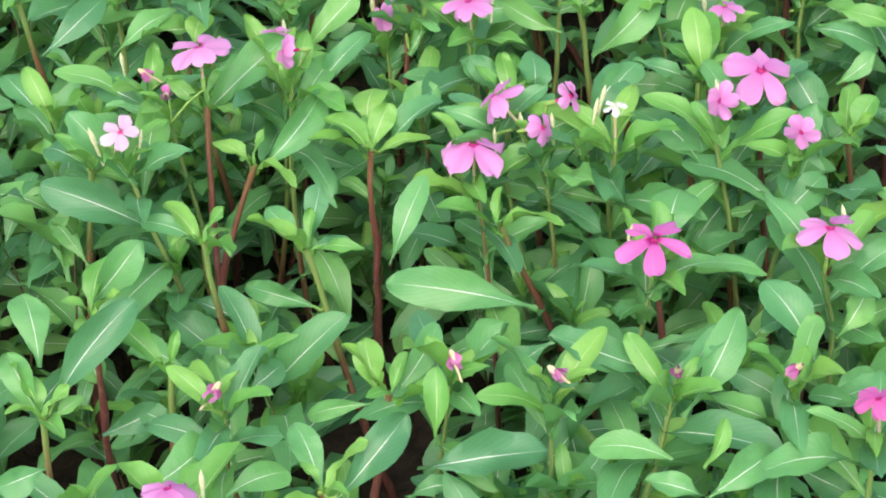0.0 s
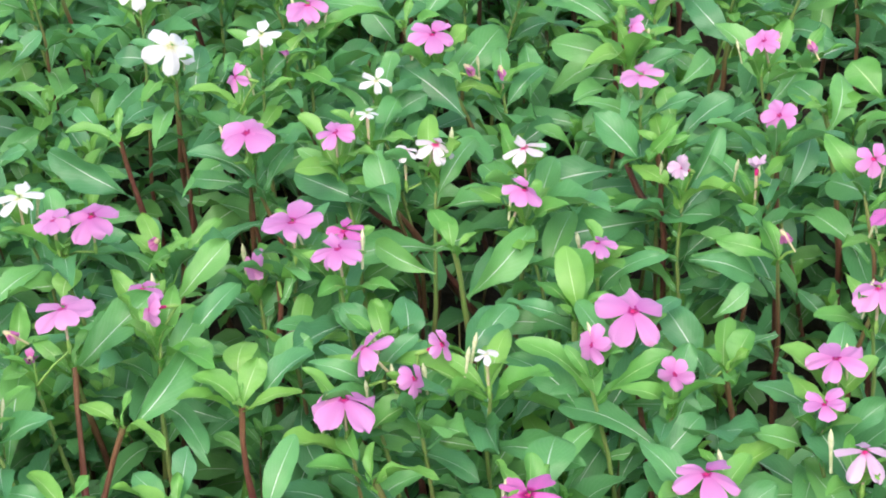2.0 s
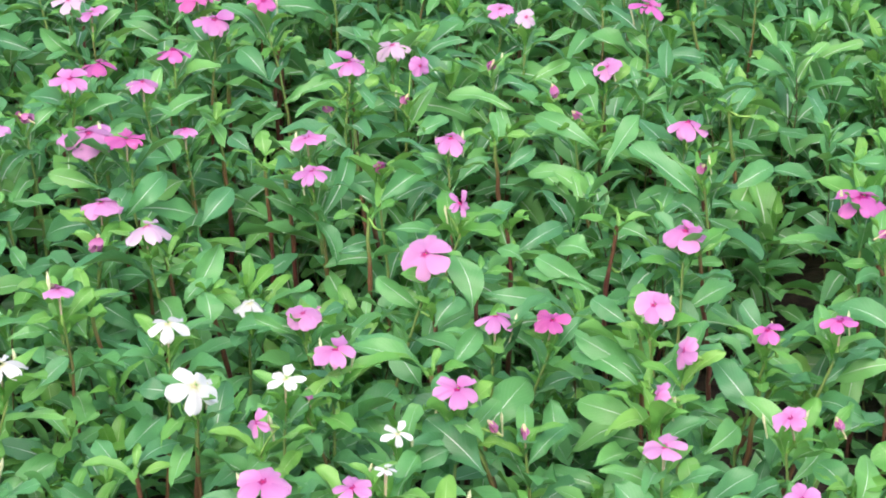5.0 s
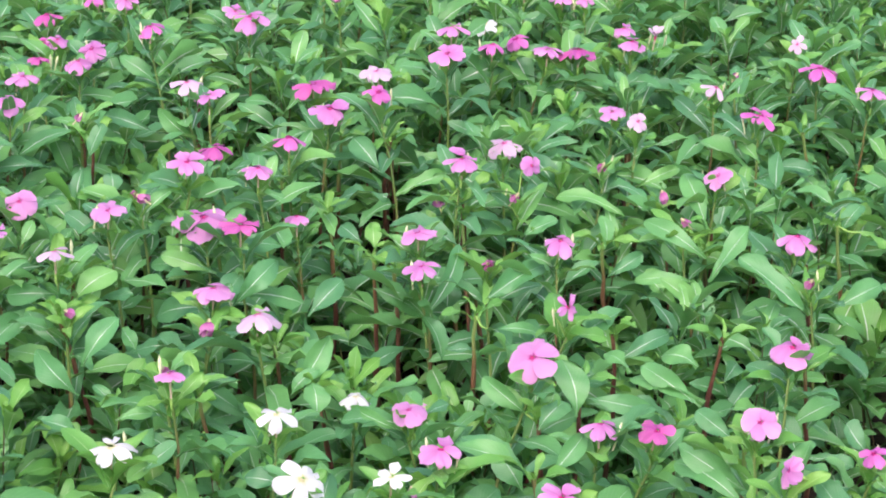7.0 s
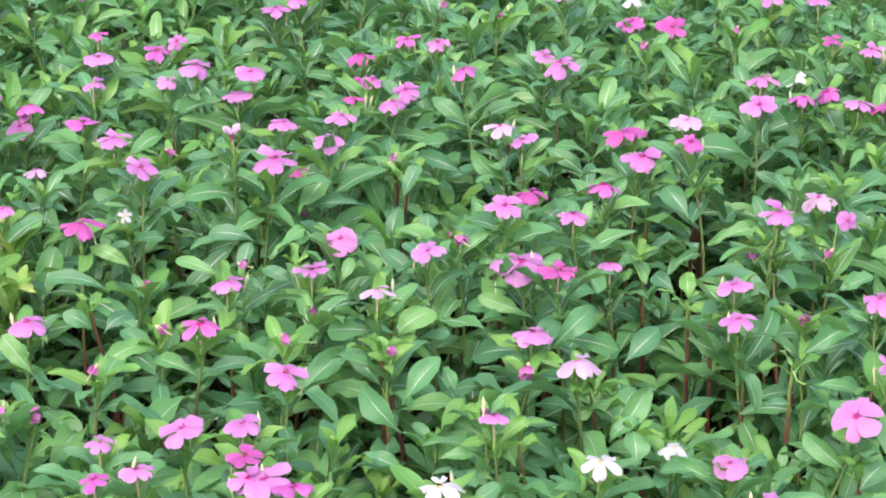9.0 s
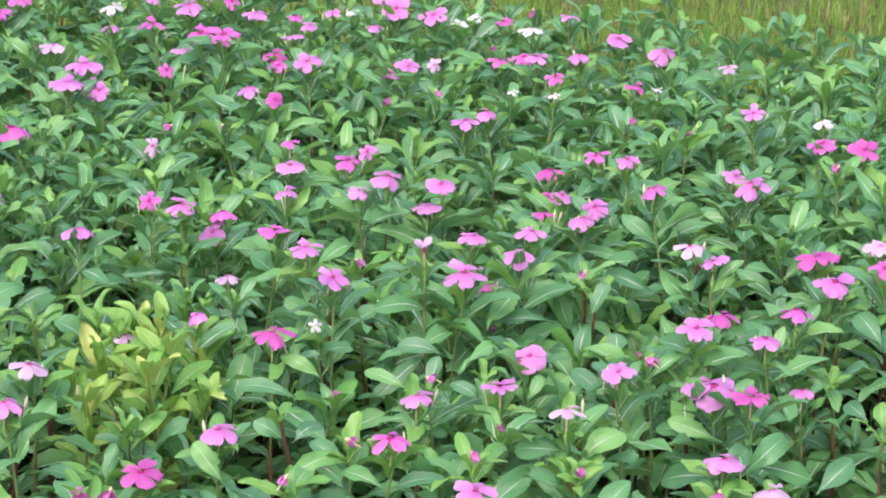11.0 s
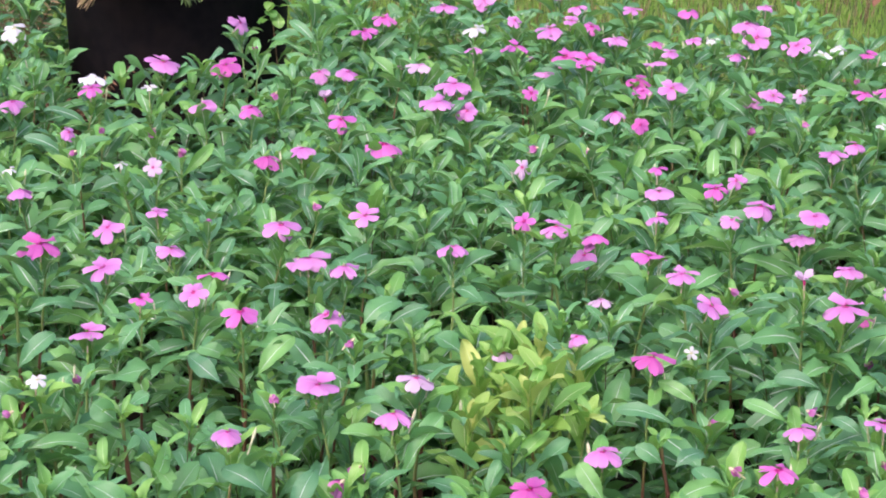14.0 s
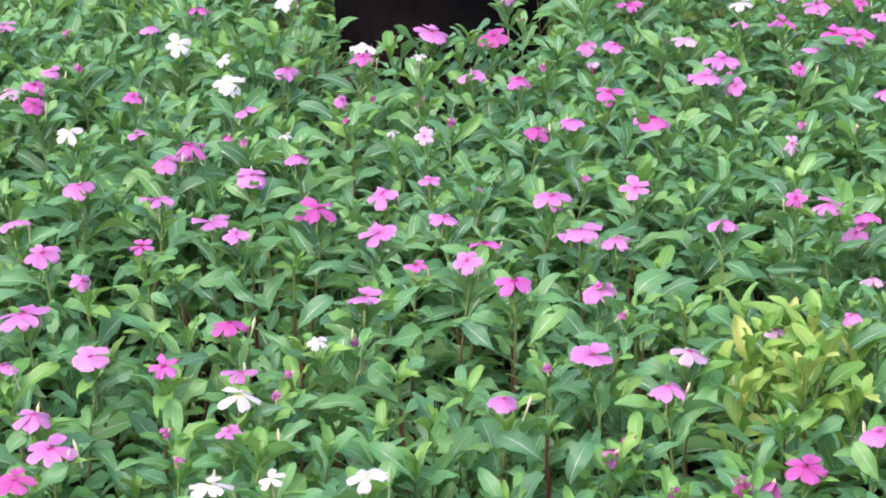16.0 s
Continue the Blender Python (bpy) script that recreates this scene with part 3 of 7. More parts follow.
def plant(x, y, blooms=(), tips=(), yellow=False, near=None, vigour=1.0, spread=0.45):
    """A periwinkle: stems rising from one foot at (x, y); blooms are (dx, dy, height, width, kind) and, for some, how far they nod and which way, tips (dx, dy, height) are leafy stems."""
    z0 = 0.03
    root = new("periwinkle_plant")
    root.location = (x, y, z0)
    origin = Vector((x, y, z0))
    seen = [b[4] for b in blooms]
    if yellow:
        label = "yellowing periwinkle plant with pale lime leaves in the bed"
    elif not blooms:
        label = "leafy green periwinkle plant without open flowers in the bed"
    elif "white" in seen:
        label = "white-flowered periwinkle plant with glossy green leaves in the bed"
    elif "eyed" in seen:
        label = "periwinkle plant with white flowers and pink eyes in the bed"
    elif all(k == "wilted" for k in seen):
        label = "periwinkle plant with wilted magenta flowers in the bed"
    elif len(blooms) > 1:
        label = "pink-flowered periwinkle plant with several blooms in the bed"
    else:
        label = "pink-flowered periwinkle plant with a single bloom in the bed"
    tagged(root, label, "flowering plant", "periwinkles in the bed")
    near = (y < NEAR_Y) if near is None else near
    stems = []
    for b in blooms:
        for s in stems:
            if math.hypot(s[0] - b[0], s[1] - b[1]) < 0.03:
                s[3].append(b)
                break
        else:
            stems.append([b[0], b[1] + 0.006, b[2] - (0.033 if b[4] != "wilted" else 0.026), [b]])
    stems += [[*t, []] for t in tips]
    leaves = []
    for dx, dy, h, flowers in stems:
        sway = 0.012 if y < 1.0 else 0.045
        foot = (x + dx * spread + rng.uniform(-sway, sway), y + dy * spread + rng.uniform(-sway, sway), z0 - 0.012)
        top = (x + dx, y + dy, h)
        PLANTED.append((x + dx, y + dy))
        line, radii, own = shoot(foot, top, rng, vigour * rng.uniform(0.88, 1.1), yellow, 0.1 if not flowers else (0.38 if y < 1.85 else 0.25), 0.85 if flowers else 1.0, bool(flowers))
        part("stem", tube_mesh("stem", [Vector(p) - origin for p in line], radii, 6, STEM), None, root)
        leaves += own
        for bx, by, bh, width, kind, *aim in flowers:
            BLOOMS.append((x + bx, y + by, bh))
            head = flower(root, Vector((x + bx, y + by, bh)) - origin, width, kind, y > 1.6, aim)
            start = Vector(top) - origin
            nods = aim and aim[0] > 40 or kind == "side"
            end = head.matrix_basis @ Vector((0, 0, -0.015 if kind == "wilted" else -0.019 if nods else -0.032))
            if (end - start).length > 0.004:
                mid = start.lerp(end, 0.5) + Vector((0, 0, 0.002))
                part("flower_stalk", tube_mesh("flower_stalk", [start, mid, end], [0.0012, 0.001, 0.0009], 5, CALYX), None, root)
        buds = rng.choice((0, 1, 1, 2)) if flowers and flowers[0][4] != "wilted" else int(rng.random() < 0.15)
        for _ in range(buds):
            m = Matrix.Translation(Vector(top) - origin + Vector((rng.choice((-1, 1)) * rng.uniform(0.006, 0.016), rng.uniform(-0.004, 0.02), 0.01))) @ pose(0, 0, 0, rng.uniform(-16, 16), rng.uniform(-16, 16), 0)
            part("bud", BUD_MESH, None, root, "", m @ Matrix.Scale(rng.uniform(0.6, 0.95), 4))
    leaves = [l for l in leaves if not in_gap(l)]
    if near:
        for l in leaves:
            part("leaf", rng.choice(LEAF_MESH[l[5]]), None, root, "", leaf_matrix(l, origin))
    elif leaves:
        ob = part("foliage", foliage_mesh(leaves, origin), None, root)
        tagged(ob, kind="stuff")
    return root


def leafy_plant(x, y, top, blades, branch=()):
    """A flowerless plant of the front row: one stem, and each leaf from its foot to its tip with its width; the last number marks a young leaf."""
    z0 = 0.03
    origin = Vector((x, y, z0))
    root = tagged(new("periwinkle_plant"), "leafy periwinkle stem with broad white-ribbed leaves, no flowers", "flowering plant", "periwinkles in the bed")
    root.location = origin
    top = Vector(top) - origin
    bow = Vector((rng.uniform(-0.012, 0.012), rng.uniform(-0.012, 0.012), 0))
    line, thick = [], []
    for i in range(13):
        s = -0.04 + 1.04 * i / 12
        kink = Vector((rng.uniform(-1, 1), rng.uniform(-1, 1), 0)) * (0.0022 if i % 3 == 0 else 0.0008)
        line.append(top * s + bow * math.sin(math.pi * s) + kink)
        thick.append((0.0032 - 0.00012 * i) * (1.28 if i % 3 == 0 else 1.0))
    part("stem", tube_mesh("stem", line, thick, 7, STEM_RED), None, root)
    if branch:
        part("branch", tube_mesh("branch", [Vector(q) - origin for q in branch], [0.003, 0.0026, 0.002], 7, STEM_RED), None, root)
    PLANTED.append((origin.x + top.x, origin.y + top.y))
    LEAFY.append((origin.x + top.x, origin.y + top.y))
    open_side = Vector((0, -0.62, 0.78))
    for bx, by, bz, tx, ty, tz, wide, young in blades:
        foot, tip = Vector((bx, by, bz)) - origin, Vector((tx, ty, tz)) - origin
        along = (tip - foot)
        size = along.length * 1.06
        if any((foot.lerp(tip, 0.55) + origin - Vector(g)).length < 0.034 for g in GAPS) and not branch:
            continue
        along.normalize()
        face = (open_side + Vector((rng.gauss(0, 0.25), rng.gauss(0, 0.2), rng.gauss(0, 0.2))))
        face = (face - along * face.dot(along)).normalized()
        across = along.cross(face)
        turn = Matrix((across, along, face)).transposed().to_4x4()
        part("leaf", rng.choice(LEAF_MESH[LEAF_YOUNG if young else LEAF]), None, root, "", Matrix.Translation(foot) @ turn @ Matrix.Diagonal((wide / 0.31, size, size, 1)))
        near = min(line, key=lambda p: (p - foot).length)
        gap = (near - foot).length
        if 0.004 < gap < 0.025:
            part("leaf_stalk", tube_mesh("leaf_stalk", [near, near.lerp(foot, 0.5) + Vector((0, 0, -0.003)), foot + along * size * 0.05], [0.0016, 0.0012, 0.001], 5, CALYX), None, root)
    # two pairs of small leaves at the tip
    turn_tip = rng.uniform(0, 3.1)
    for k in range(4):
        l = (tuple(top + origin - Vector((0, 0, 0.006 * (k // 2)))), turn_tip + math.pi * k + 1.57 * (k // 2), radians(rng.uniform(42, 62) - 14 * (k // 2)), rng.gauss(0, 0.3), (0.026, 0.026, 0.042, 0.042)[k] * rng.uniform(0.85, 1.15), LEAF_YOUNG)
        part("leaf", rng.choice(LEAF_MESH[LEAF_YOUNG]), None, root, "", leaf_matrix(l, origin))
    return root


NEAR_Y = 1.95


# flowering plants, from the front of the bed to its back
plant(-0.141, 0.742, [(0.000, 0.000, 0.340, 0.032, "pink", -4, -15)])
plant(0.206, 0.816, [(0.015, -0.028, 0.340, 0.026, "pink", 7, -66), (-0.015, 0.028, 0.315, 0.020, "wilted")])
plant(-0.125, 0.845, [(0.000, 0.000, 0.315, 0.020, "wilted")])
plant(0.091, 0.847, [(0.034, -0.002, 0.315, 0.020, "wilted"), (-0.034, 0.002, 0.315, 0.020, "wilted")])
plant(0.003, 0.864, [(0.000, 0.000, 0.315, 0.020, "wilted")])
plant(0.121, 0.938, [(0.000, 0.000, 0.331, 0.047, "pink", 4, 0, 36)])
plant(0.222, 0.940, [(0.000, 0.000, 0.334, 0.040, "pink", 3, 0, 36)])
plant(0.309, 0.985, [(0.003, -0.044, 0.340, 0.036, "pale", 0, 10), (-0.010, 0.001, 0.340, 0.027, "pink", 9, -19), (0.007, 0.043, 0.340, 0.039, "pink", 9, -65, 0)])
plant(0.198, 1.055, [(0.021, -0.028, 0.340, 0.024, "side", 70, -25), (-0.025, -0.001, 0.346, 0.026, "pink", 58, -50), (0.004, 0.029, 0.347, 0.046, "pink", 18, 0, 0)])
plant(0.051, 1.065, [(-0.030, -0.020, 0.326, 0.046, "pink", 1, 0, 0), (-0.015, 0.013, 0.339, 0.035, "pink", 35, -90), (0.013, -0.008, 0.329, 0.024, "side", 62, 55), (0.032, 0.015, 0.336, 0.024, "side", 58, 65)])
plant(-0.173, 1.100, [(-0.022, -0.048, 0.340, 0.024, "pale", 29, 35), (-0.001, 0.017, 0.323, 0.020, "wilted"), (0.022, 0.031, 0.349, 0.040, "pink", 0, 12, 36)])
plant(0.109, 1.060, [(0.000, 0.000, 0.340, 0.016, "white", 3, -37)])
plant(0.359, 1.099, [(0.000, 0.000, 0.339, 0.036, "pink", -2, 14)])
plant(-0.103, 1.169, [(0.006, -0.031, 0.340, 0.024, "side", 71, -56), (-0.006, 0.031, 0.313, 0.030, "pink", 13, 24)])
plant(-0.196, 1.170, [(0.000, 0.000, 0.307, 0.020, "wilted")])
plant(0.008, 1.202, [(-0.020, -0.030, 0.288, 0.020, "wilted"), (0.015, -0.013, 0.340, 0.036, "pink", 8, -29), (0.020, 0.015, 0.336, 0.028, "pink", 3, 1), (-0.015, 0.028, 0.337, 0.045, "pink", -4, 18)])
plant(0.370, 1.217, [(0.021, -0.036, 0.340, 0.036, "pink", -6, -9), (0.023, 0.032, 0.341, 0.026, "pink", 42, 11), (-0.044, 0.004, 0.305, 0.020, "wilted")])
plant(0.175, 1.233, [(0.022, -0.023, 0.315, 0.028, "pink", -1, -18), (-0.022, 0.023, 0.333, 0.035, "side", 20, 75)])
plant(-0.036, 1.233, [(0.000, 0.000, 0.304, 0.024, "side", 65, -53)])
plant(-0.137, 1.255, [(-0.031, -0.006, 0.341, 0.026, "pink", 8, -2), (-0.005, -0.004, 0.341, 0.039, "pink", 10, 16), (0.035, 0.011, 0.308, 0.020, "wilted")])
plant(0.300, 1.306, [(0.020, -0.022, 0.318, 0.02, "cup", -6, -12), (0.042, 0.011, 0.341, 0.026, "pink", 43, -21), (-0.031, -0.013, 0.318, 0.021, "cup", 55, -40), (-0.032, 0.041, 0.315, 0.020, "wilted")])
plant(-0.194, 1.283, [(0.000, 0.000, 0.340, 0.036, "white", 4, 25)])
plant(-1.340, 1.323, [(0.006, -0.033, 0.340, 0.038, "pink", 15, 36), (-0.006, 0.033, 0.340, 0.048, "pink", 8, 55)])
plant(0.109, 1.306, [(0.048, -0.012, 0.343, 0.033, "eyed", 3, -37), (-0.013, 0.010, 0.339, 0.032, "eyed", 19, 52, 0), (-0.035, 0.002, 0.339, 0.020, "eyed", 3, 13)])
plant(-0.006, 1.347, [(0.032, -0.008, 0.341, 0.030, "pink", 13, -1), (-0.032, 0.008, 0.337, 0.043, "pink", 13, -8, 0)])
plant(0.050, 1.364, [(0.000, 0.000, 0.340, 0.016, "white", -6, -14)])
plant(-1.153, 1.383, [(-0.021, -0.018, 0.340, 0.041, "white", 1, 50), (0.021, 0.018, 0.340, 0.026, "white", 17, 13)])
plant(-0.245, 1.368, [(0.000, 0.000, 0.340, 0.031, "side")])
plant(0.252, 1.377, [(0.000, 0.000, 0.348, 0.033, "pink", 1, 3)])
plant(-1.407, 1.407, [(0.000, 0.000, 0.340, 0.042, "pink", 1, -13)])
plant(-0.045, 1.421, [(0.000, 0.000, 0.348, 0.024, "side", 61, -59)])
plant(0.377, 1.450, [(-0.024, -0.025, 0.343, 0.028, "pink", 21, -41), (0.024, 0.025, 0.312, 0.020, "wilted")])
plant(0.059, 1.435, [(0.000, 0.000, 0.328, 0.025, "white", 20, 19)])
plant(-1.224, 1.455, [(-0.039, -0.018, 0.315, 0.022, "wilted"), (0.003, 0.011, 0.340, 0.026, "pink", 8, 15), (0.036, 0.008, 0.340, 0.022, "wilted")])
plant(-1.060, 1.449, [(0.000, 0.000, 0.340, 0.040, "white", 11, 4)])
plant(-0.095, 1.470, [(0.000, 0.000, 0.352, 0.043, "white", 33, 37, 10)])
plant(0.260, 1.470, [(0.000, 0.000, 0.340, 0.024, "side", 63, -70)])
plant(0.131, 1.477, [(-0.026, -0.004, 0.344, 0.037, "pink", 20, 16, 20), (-0.000, 0.006, 0.309, 0.020, "wilted"), (0.026, -0.002, 0.309, 0.020, "wilted")])
plant(-0.523, 1.513, [(-0.005, -0.028, 0.340, 0.027, "pink", 5, 7), (0.024, -0.006, 0.340, 0.031, "pink", -5, 47), (-0.019, 0.034, 0.340, 0.026, "pink", 4, 36)])
plant(-1.304, 1.485, [(0.000, 0.000, 0.315, 0.025, "wilted")])
plant(-1.509, 1.485, [(0.000, 0.000, 0.340, 0.036, "pink", -6, 35)])
plant(-0.027, 1.496, [(0.000, 0.000, 0.342, 0.029, "white", 10, 13)])
plant(-0.397, 1.518, [(0.029, -0.015, 0.340, 0.036, "pink", -1, -28), (0.003, -0.006, 0.340, 0.050, "pink"), (-0.010, -0.007, 0.340, 0.036, "pink", 12, 25), (-0.021, 0.028, 0.340, 0.033, "pink", 4, 29)])
plant(-0.001, 1.541, [(-0.011, -0.016, 0.315, 0.020, "wilted"), (0.011, 0.016, 0.335, 0.036, "pink", 9, 20)])
plant(-0.252, 1.527, [(0.000, 0.000, 0.340, 0.043, "white", 9, 18)])
plant(0.279, 1.564, [(0.010, -0.025, 0.340, 0.032, "side", 57, -71), (-0.010, 0.025, 0.355, 0.034, "pink", 22, 2)])
plant(-1.259, 1.541, [(0.000, 0.000, 0.340, 0.046, "white", 7, 84)])
plant(-1.446, 1.546, [(0.000, 0.000, 0.340, 0.041, "pink", 18, 6)])
plant(-1.365, 1.561, [(0.000, 0.000, 0.340, 0.032, "pink", 24, 23)])
plant(0.392, 1.579, [(-0.031, -0.007, 0.340, 0.027, "pink", 27, -51), (0.031, 0.007, 0.340, 0.032, "pink", 3, -21)])
plant(-0.648, 1.609, [(-0.010, -0.027, 0.340, 0.035, "pink", 8, 17), (0.010, 0.027, 0.315, 0.031, "wilted")])
plant(-0.458, 1.594, [(-0.024, -0.009, 0.340, 0.038, "pink", 15, -6), (0.024, 0.009, 0.340, 0.036, "pink", 3, 7)])
plant(-1.275, 1.619, [(-0.014, -0.032, 0.340, 0.033, "pink", -6, 14), (0.013, -0.009, 0.315, 0.020, "wilted"), (0.001, 0.041, 0.315, 0.021, "wilted")])
plant(-0.127, 1.591, [(0.000, 0.000, 0.342, 0.038, "white", 8, 6)])
plant(-0.784, 1.638, [(-0.042, -0.036, 0.315, 0.036, "wilted"), (0.008, 0.011, 0.315, 0.036, "wilted"), (0.034, 0.025, 0.315, 0.036, "wilted")])
plant(-1.583, 1.605, [(0.000, 0.000, 0.340, 0.050, "pink", -1, 30)])
plant(0.167, 1.636, [(-0.024, -0.001, 0.323, 0.032, "pink", -3, -20), (0.024, 0.001, 0.317, 0.027, "pink", 19, 16)])
plant(-0.902, 1.669, [(-0.001, -0.018, 0.315, 0.034, "wilted"), (0.001, 0.018, 0.315, 0.036, "wilted")])
plant(-0.225, 1.659, [(0.000, 0.000, 0.340, 0.026, "pink", -5, 35)])
plant(-0.020, 1.672, [(0.000, 0.000, 0.308, 0.032, "pink", 16, -36)])
plant(-0.725, 1.675, [(0.000, 0.000, 0.331, 0.041, "pink", 10, 26)])
plant(-1.038, 1.678, [(0.000, 0.000, 0.330, 0.033, "pink", 3, 37)])
plant(-1.372, 1.689, [(0.000, 0.000, 0.340, 0.037, "pink", 1, 32)])
plant(-1.263, 1.692, [(0.000, 0.000, 0.340, 0.021, "white", 17, 50)])
plant(0.085, 1.714, [(0.000, 0.000, 0.343, 0.042, "round", 32, -14)])
plant(-1.586, 1.714, [(0.000, 0.000, 0.340, 0.026, "pink", 44, 63)])
plant(-0.423, 1.722, [(0.000, 0.000, 0.332, 0.036, "pink", 11, 5)])
plant(-0.069, 1.722, [(0.000, 0.000, 0.293, 0.030, "white", 3, -35)])
plant(-0.244, 1.738, [(0.000, 0.000, 0.305, 0.022, "wilted")])
plant(-0.607, 1.740, [(0.000, 0.000, 0.312, 0.020, "wilted")])
plant(0.501, 1.759, [(0.000, 0.000, 0.340, 0.020, "wilted")])
plant(-0.898, 1.760, [(0.000, 0.000, 0.342, 0.039, "pink", -5, 4)])
plant(0.319, 1.762, [(0.000, 0.000, 0.341, 0.037, "pink", 21, 9)])
plant(-1.681, 1.763, [(0.000, 0.000, 0.340, 0.041, "pink", 20, 44)])
plant(-1.263, 1.765, [(0.000, 0.000, 0.315, 0.020, "wilted")])
plant(-0.546, 1.807, [(0.027, -0.021, 0.343, 0.038, "pink", 3, 23), (-0.027, 0.021, 0.315, 0.020, "wilted")])
plant(-0.197, 1.824, [(0.033, -0.036, 0.338, 0.044, "pale", 3, 7), (-0.016, -0.002, 0.312, 0.034, "wilted"), (-0.017, 0.037, 0.328, 0.038, "pink", 4, 21)])
plant(-0.691, 1.789, [(0.000, 0.000, 0.327, 0.038, "pink", 8, 13)])
plant(-0.445, 1.803, [(0.000, 0.000, 0.330, 0.021, "wilted")])
plant(-1.028, 1.806, [(-0.026, -0.001, 0.314, 0.021, "wilted"), (0.026, 0.001, 0.335, 0.041, "pink", 11, 45)])
plant(-1.779, 1.831, [(0.000, 0.000, 0.340, 0.037, "pink", -6, 47)])
plant(0.494, 1.834, [(0.000, 0.000, 0.340, 0.048, "pink", 4, 13)])
plant(-0.349, 1.835, [(0.000, 0.000, 0.310, 0.020, "wilted")])
plant(-1.593, 1.835, [(0.000, 0.000, 0.340, 0.026, "pink", 6, 83)])
plant(-0.908, 1.842, [(0.000, 0.000, 0.346, 0.039, "pale", 15, 87)])
plant(0.120, 1.849, [(0.000, 0.000, 0.330, 0.024, "side", 59, 56)])
plant(-1.300, 1.850, [(0.000, 0.000, 0.328, 0.040, "pink", -6, 27)])
plant(-0.374, 1.912, [(0.000, 0.000, 0.336, 0.033, "pale", -2, 29)])
plant(-1.545, 1.935, [(0.025, -0.011, 0.340, 0.028, "pink", 16, 25), (-0.025, 0.011, 0.340, 0.043, "pink", -1, 41)])
plant(-0.530, 1.928, [(0.000, 0.000, 0.324, 0.035, "pink", -6, 20)])
plant(-1.046, 1.955, [(0.026, -0.022, 0.335, 0.020, "wilted"), (-0.026, 0.022, 0.341, 0.041, "pink", 13, -3)])
plant(-0.453, 1.971, [(0.006, -0.031, 0.297, 0.020, "wilted"), (-0.006, 0.031, 0.311, 0.034, "pink", -1, 39)])
plant(-1.159, 1.941, [(0.000, 0.000, 0.343, 0.040, "pink", 9, 21)])
plant(-0.001, 1.979, [(-0.019, -0.036, 0.323, 0.035, "pink", 7, -24), (-0.026, 0.030, 0.330, 0.037, "pink", 6, -52), (0.046, 0.006, 0.311, 0.028, "wilted")])
plant(0.561, 1.961, [(0.000, 0.000, 0.340, 0.030, "pink")])
plant(-1.270, 1.974, [(-0.028, -0.011, 0.328, 0.026, "pink", 7, 54), (0.028, 0.011, 0.337, 0.032, "pink", 37, 22)])
plant(-0.229, 1.984, [(0.029, -0.020, 0.349, 0.037, "pink", 2, 30), (-0.010, -0.001, 0.349, 0.049, "pink", 3, 54), (-0.019, 0.021, 0.340, 0.049, "pink", 3, 8)])
plant(0.361, 1.994, [(0.005, -0.027, 0.315, 0.020, "wilted"), (-0.005, 0.027, 0.340, 0.043, "pink", 2, -14)])
plant(-1.797, 1.981, [(0.000, 0.000, 0.340, 0.042, "pink", 9, 64)])
plant(-1.677, 1.983, [(0.000, 0.000, 0.340, 0.039, "pink", -6, 80)])
plant(0.116, 1.983, [(0.000, 0.000, 0.340, 0.035, "pink", 17, 12)])
plant(-0.326, 2.024, [(-0.011, -0.027, 0.345, 0.034, "pink", 13, 13), (0.011, 0.027, 0.340, 0.023, "wilted")])
plant(-0.641, 2.010, [(0.000, 0.000, 0.275, 0.021, "wilted")])
plant(-0.793, 2.011, [(0.000, 0.000, 0.348, 0.026, "pink", 22, -15)])
plant(-1.378, 2.016, [(0.000, 0.000, 0.336, 0.042, "pink", 13, -15)])
plant(-0.711, 2.019, [(0.000, 0.000, 0.336, 0.043, "pink", -3, 21)])
plant(-0.541, 2.024, [(0.000, 0.000, 0.302, 0.020, "wilted")])
plant(-0.882, 2.030, [(0.000, 0.000, 0.307, 0.024, "pale", 19, 40)])
plant(-1.487, 2.053, [(0.000, 0.000, 0.337, 0.050, "pink", 3, 40)])
plant(-0.441, 2.062, [(0.000, 0.000, 0.324, 0.036, "pink", 31, -5)])
plant(-1.260, 2.067, [(0.000, 0.000, 0.329, 0.035, "pink", 0, 63)])
plant(-0.291, 2.140, [(0.019, -0.040, 0.360, 0.036, "pink", 21, 17), (0.040, 0.019, 0.355, 0.035, "pink", -2, 2), (-0.018, 0.030, 0.315, 0.020, "wilted"), (-0.041, -0.009, 0.310, 0.024, "wilted")])
plant(-0.179, 2.114, [(0.021, -0.004, 0.300, 0.026, "pink", -2, 35), (-0.021, 0.004, 0.350, 0.031, "pink", 5, -2)])
plant(0.249, 2.110, [(0.000, 0.000, 0.315, 0.021, "wilted")])
plant(-1.139, 2.120, [(-0.021, -0.005, 0.348, 0.049, "pink", -6, 41), (0.021, 0.005, 0.341, 0.038, "pink", 1, 27)])
plant(-1.765, 2.119, [(0.000, 0.000, 0.340, 0.044, "pink", 17, 3)])
plant(-1.344, 2.119, [(0.000, 0.000, 0.331, 0.039, "pink", 12, 75)])
plant(-1.627, 2.120, [(0.000, 0.000, 0.340, 0.040, "pink", 22, 14)])
plant(-0.694, 2.120, [(0.000, 0.000, 0.305, 0.016, "white", 48, 7)])
plant(-0.679, 2.135, [(0.000, 0.000, 0.358, 0.036, "pink", 24, 51)])
plant(0.001, 2.150, [(0.013, -0.005, 0.360, 0.039, "pink", -3, 26), (-0.013, 0.005, 0.309, 0.020, "wilted")])
plant(-1.451, 2.151, [(0.000, 0.000, 0.334, 0.040, "pink", 22, 0)])
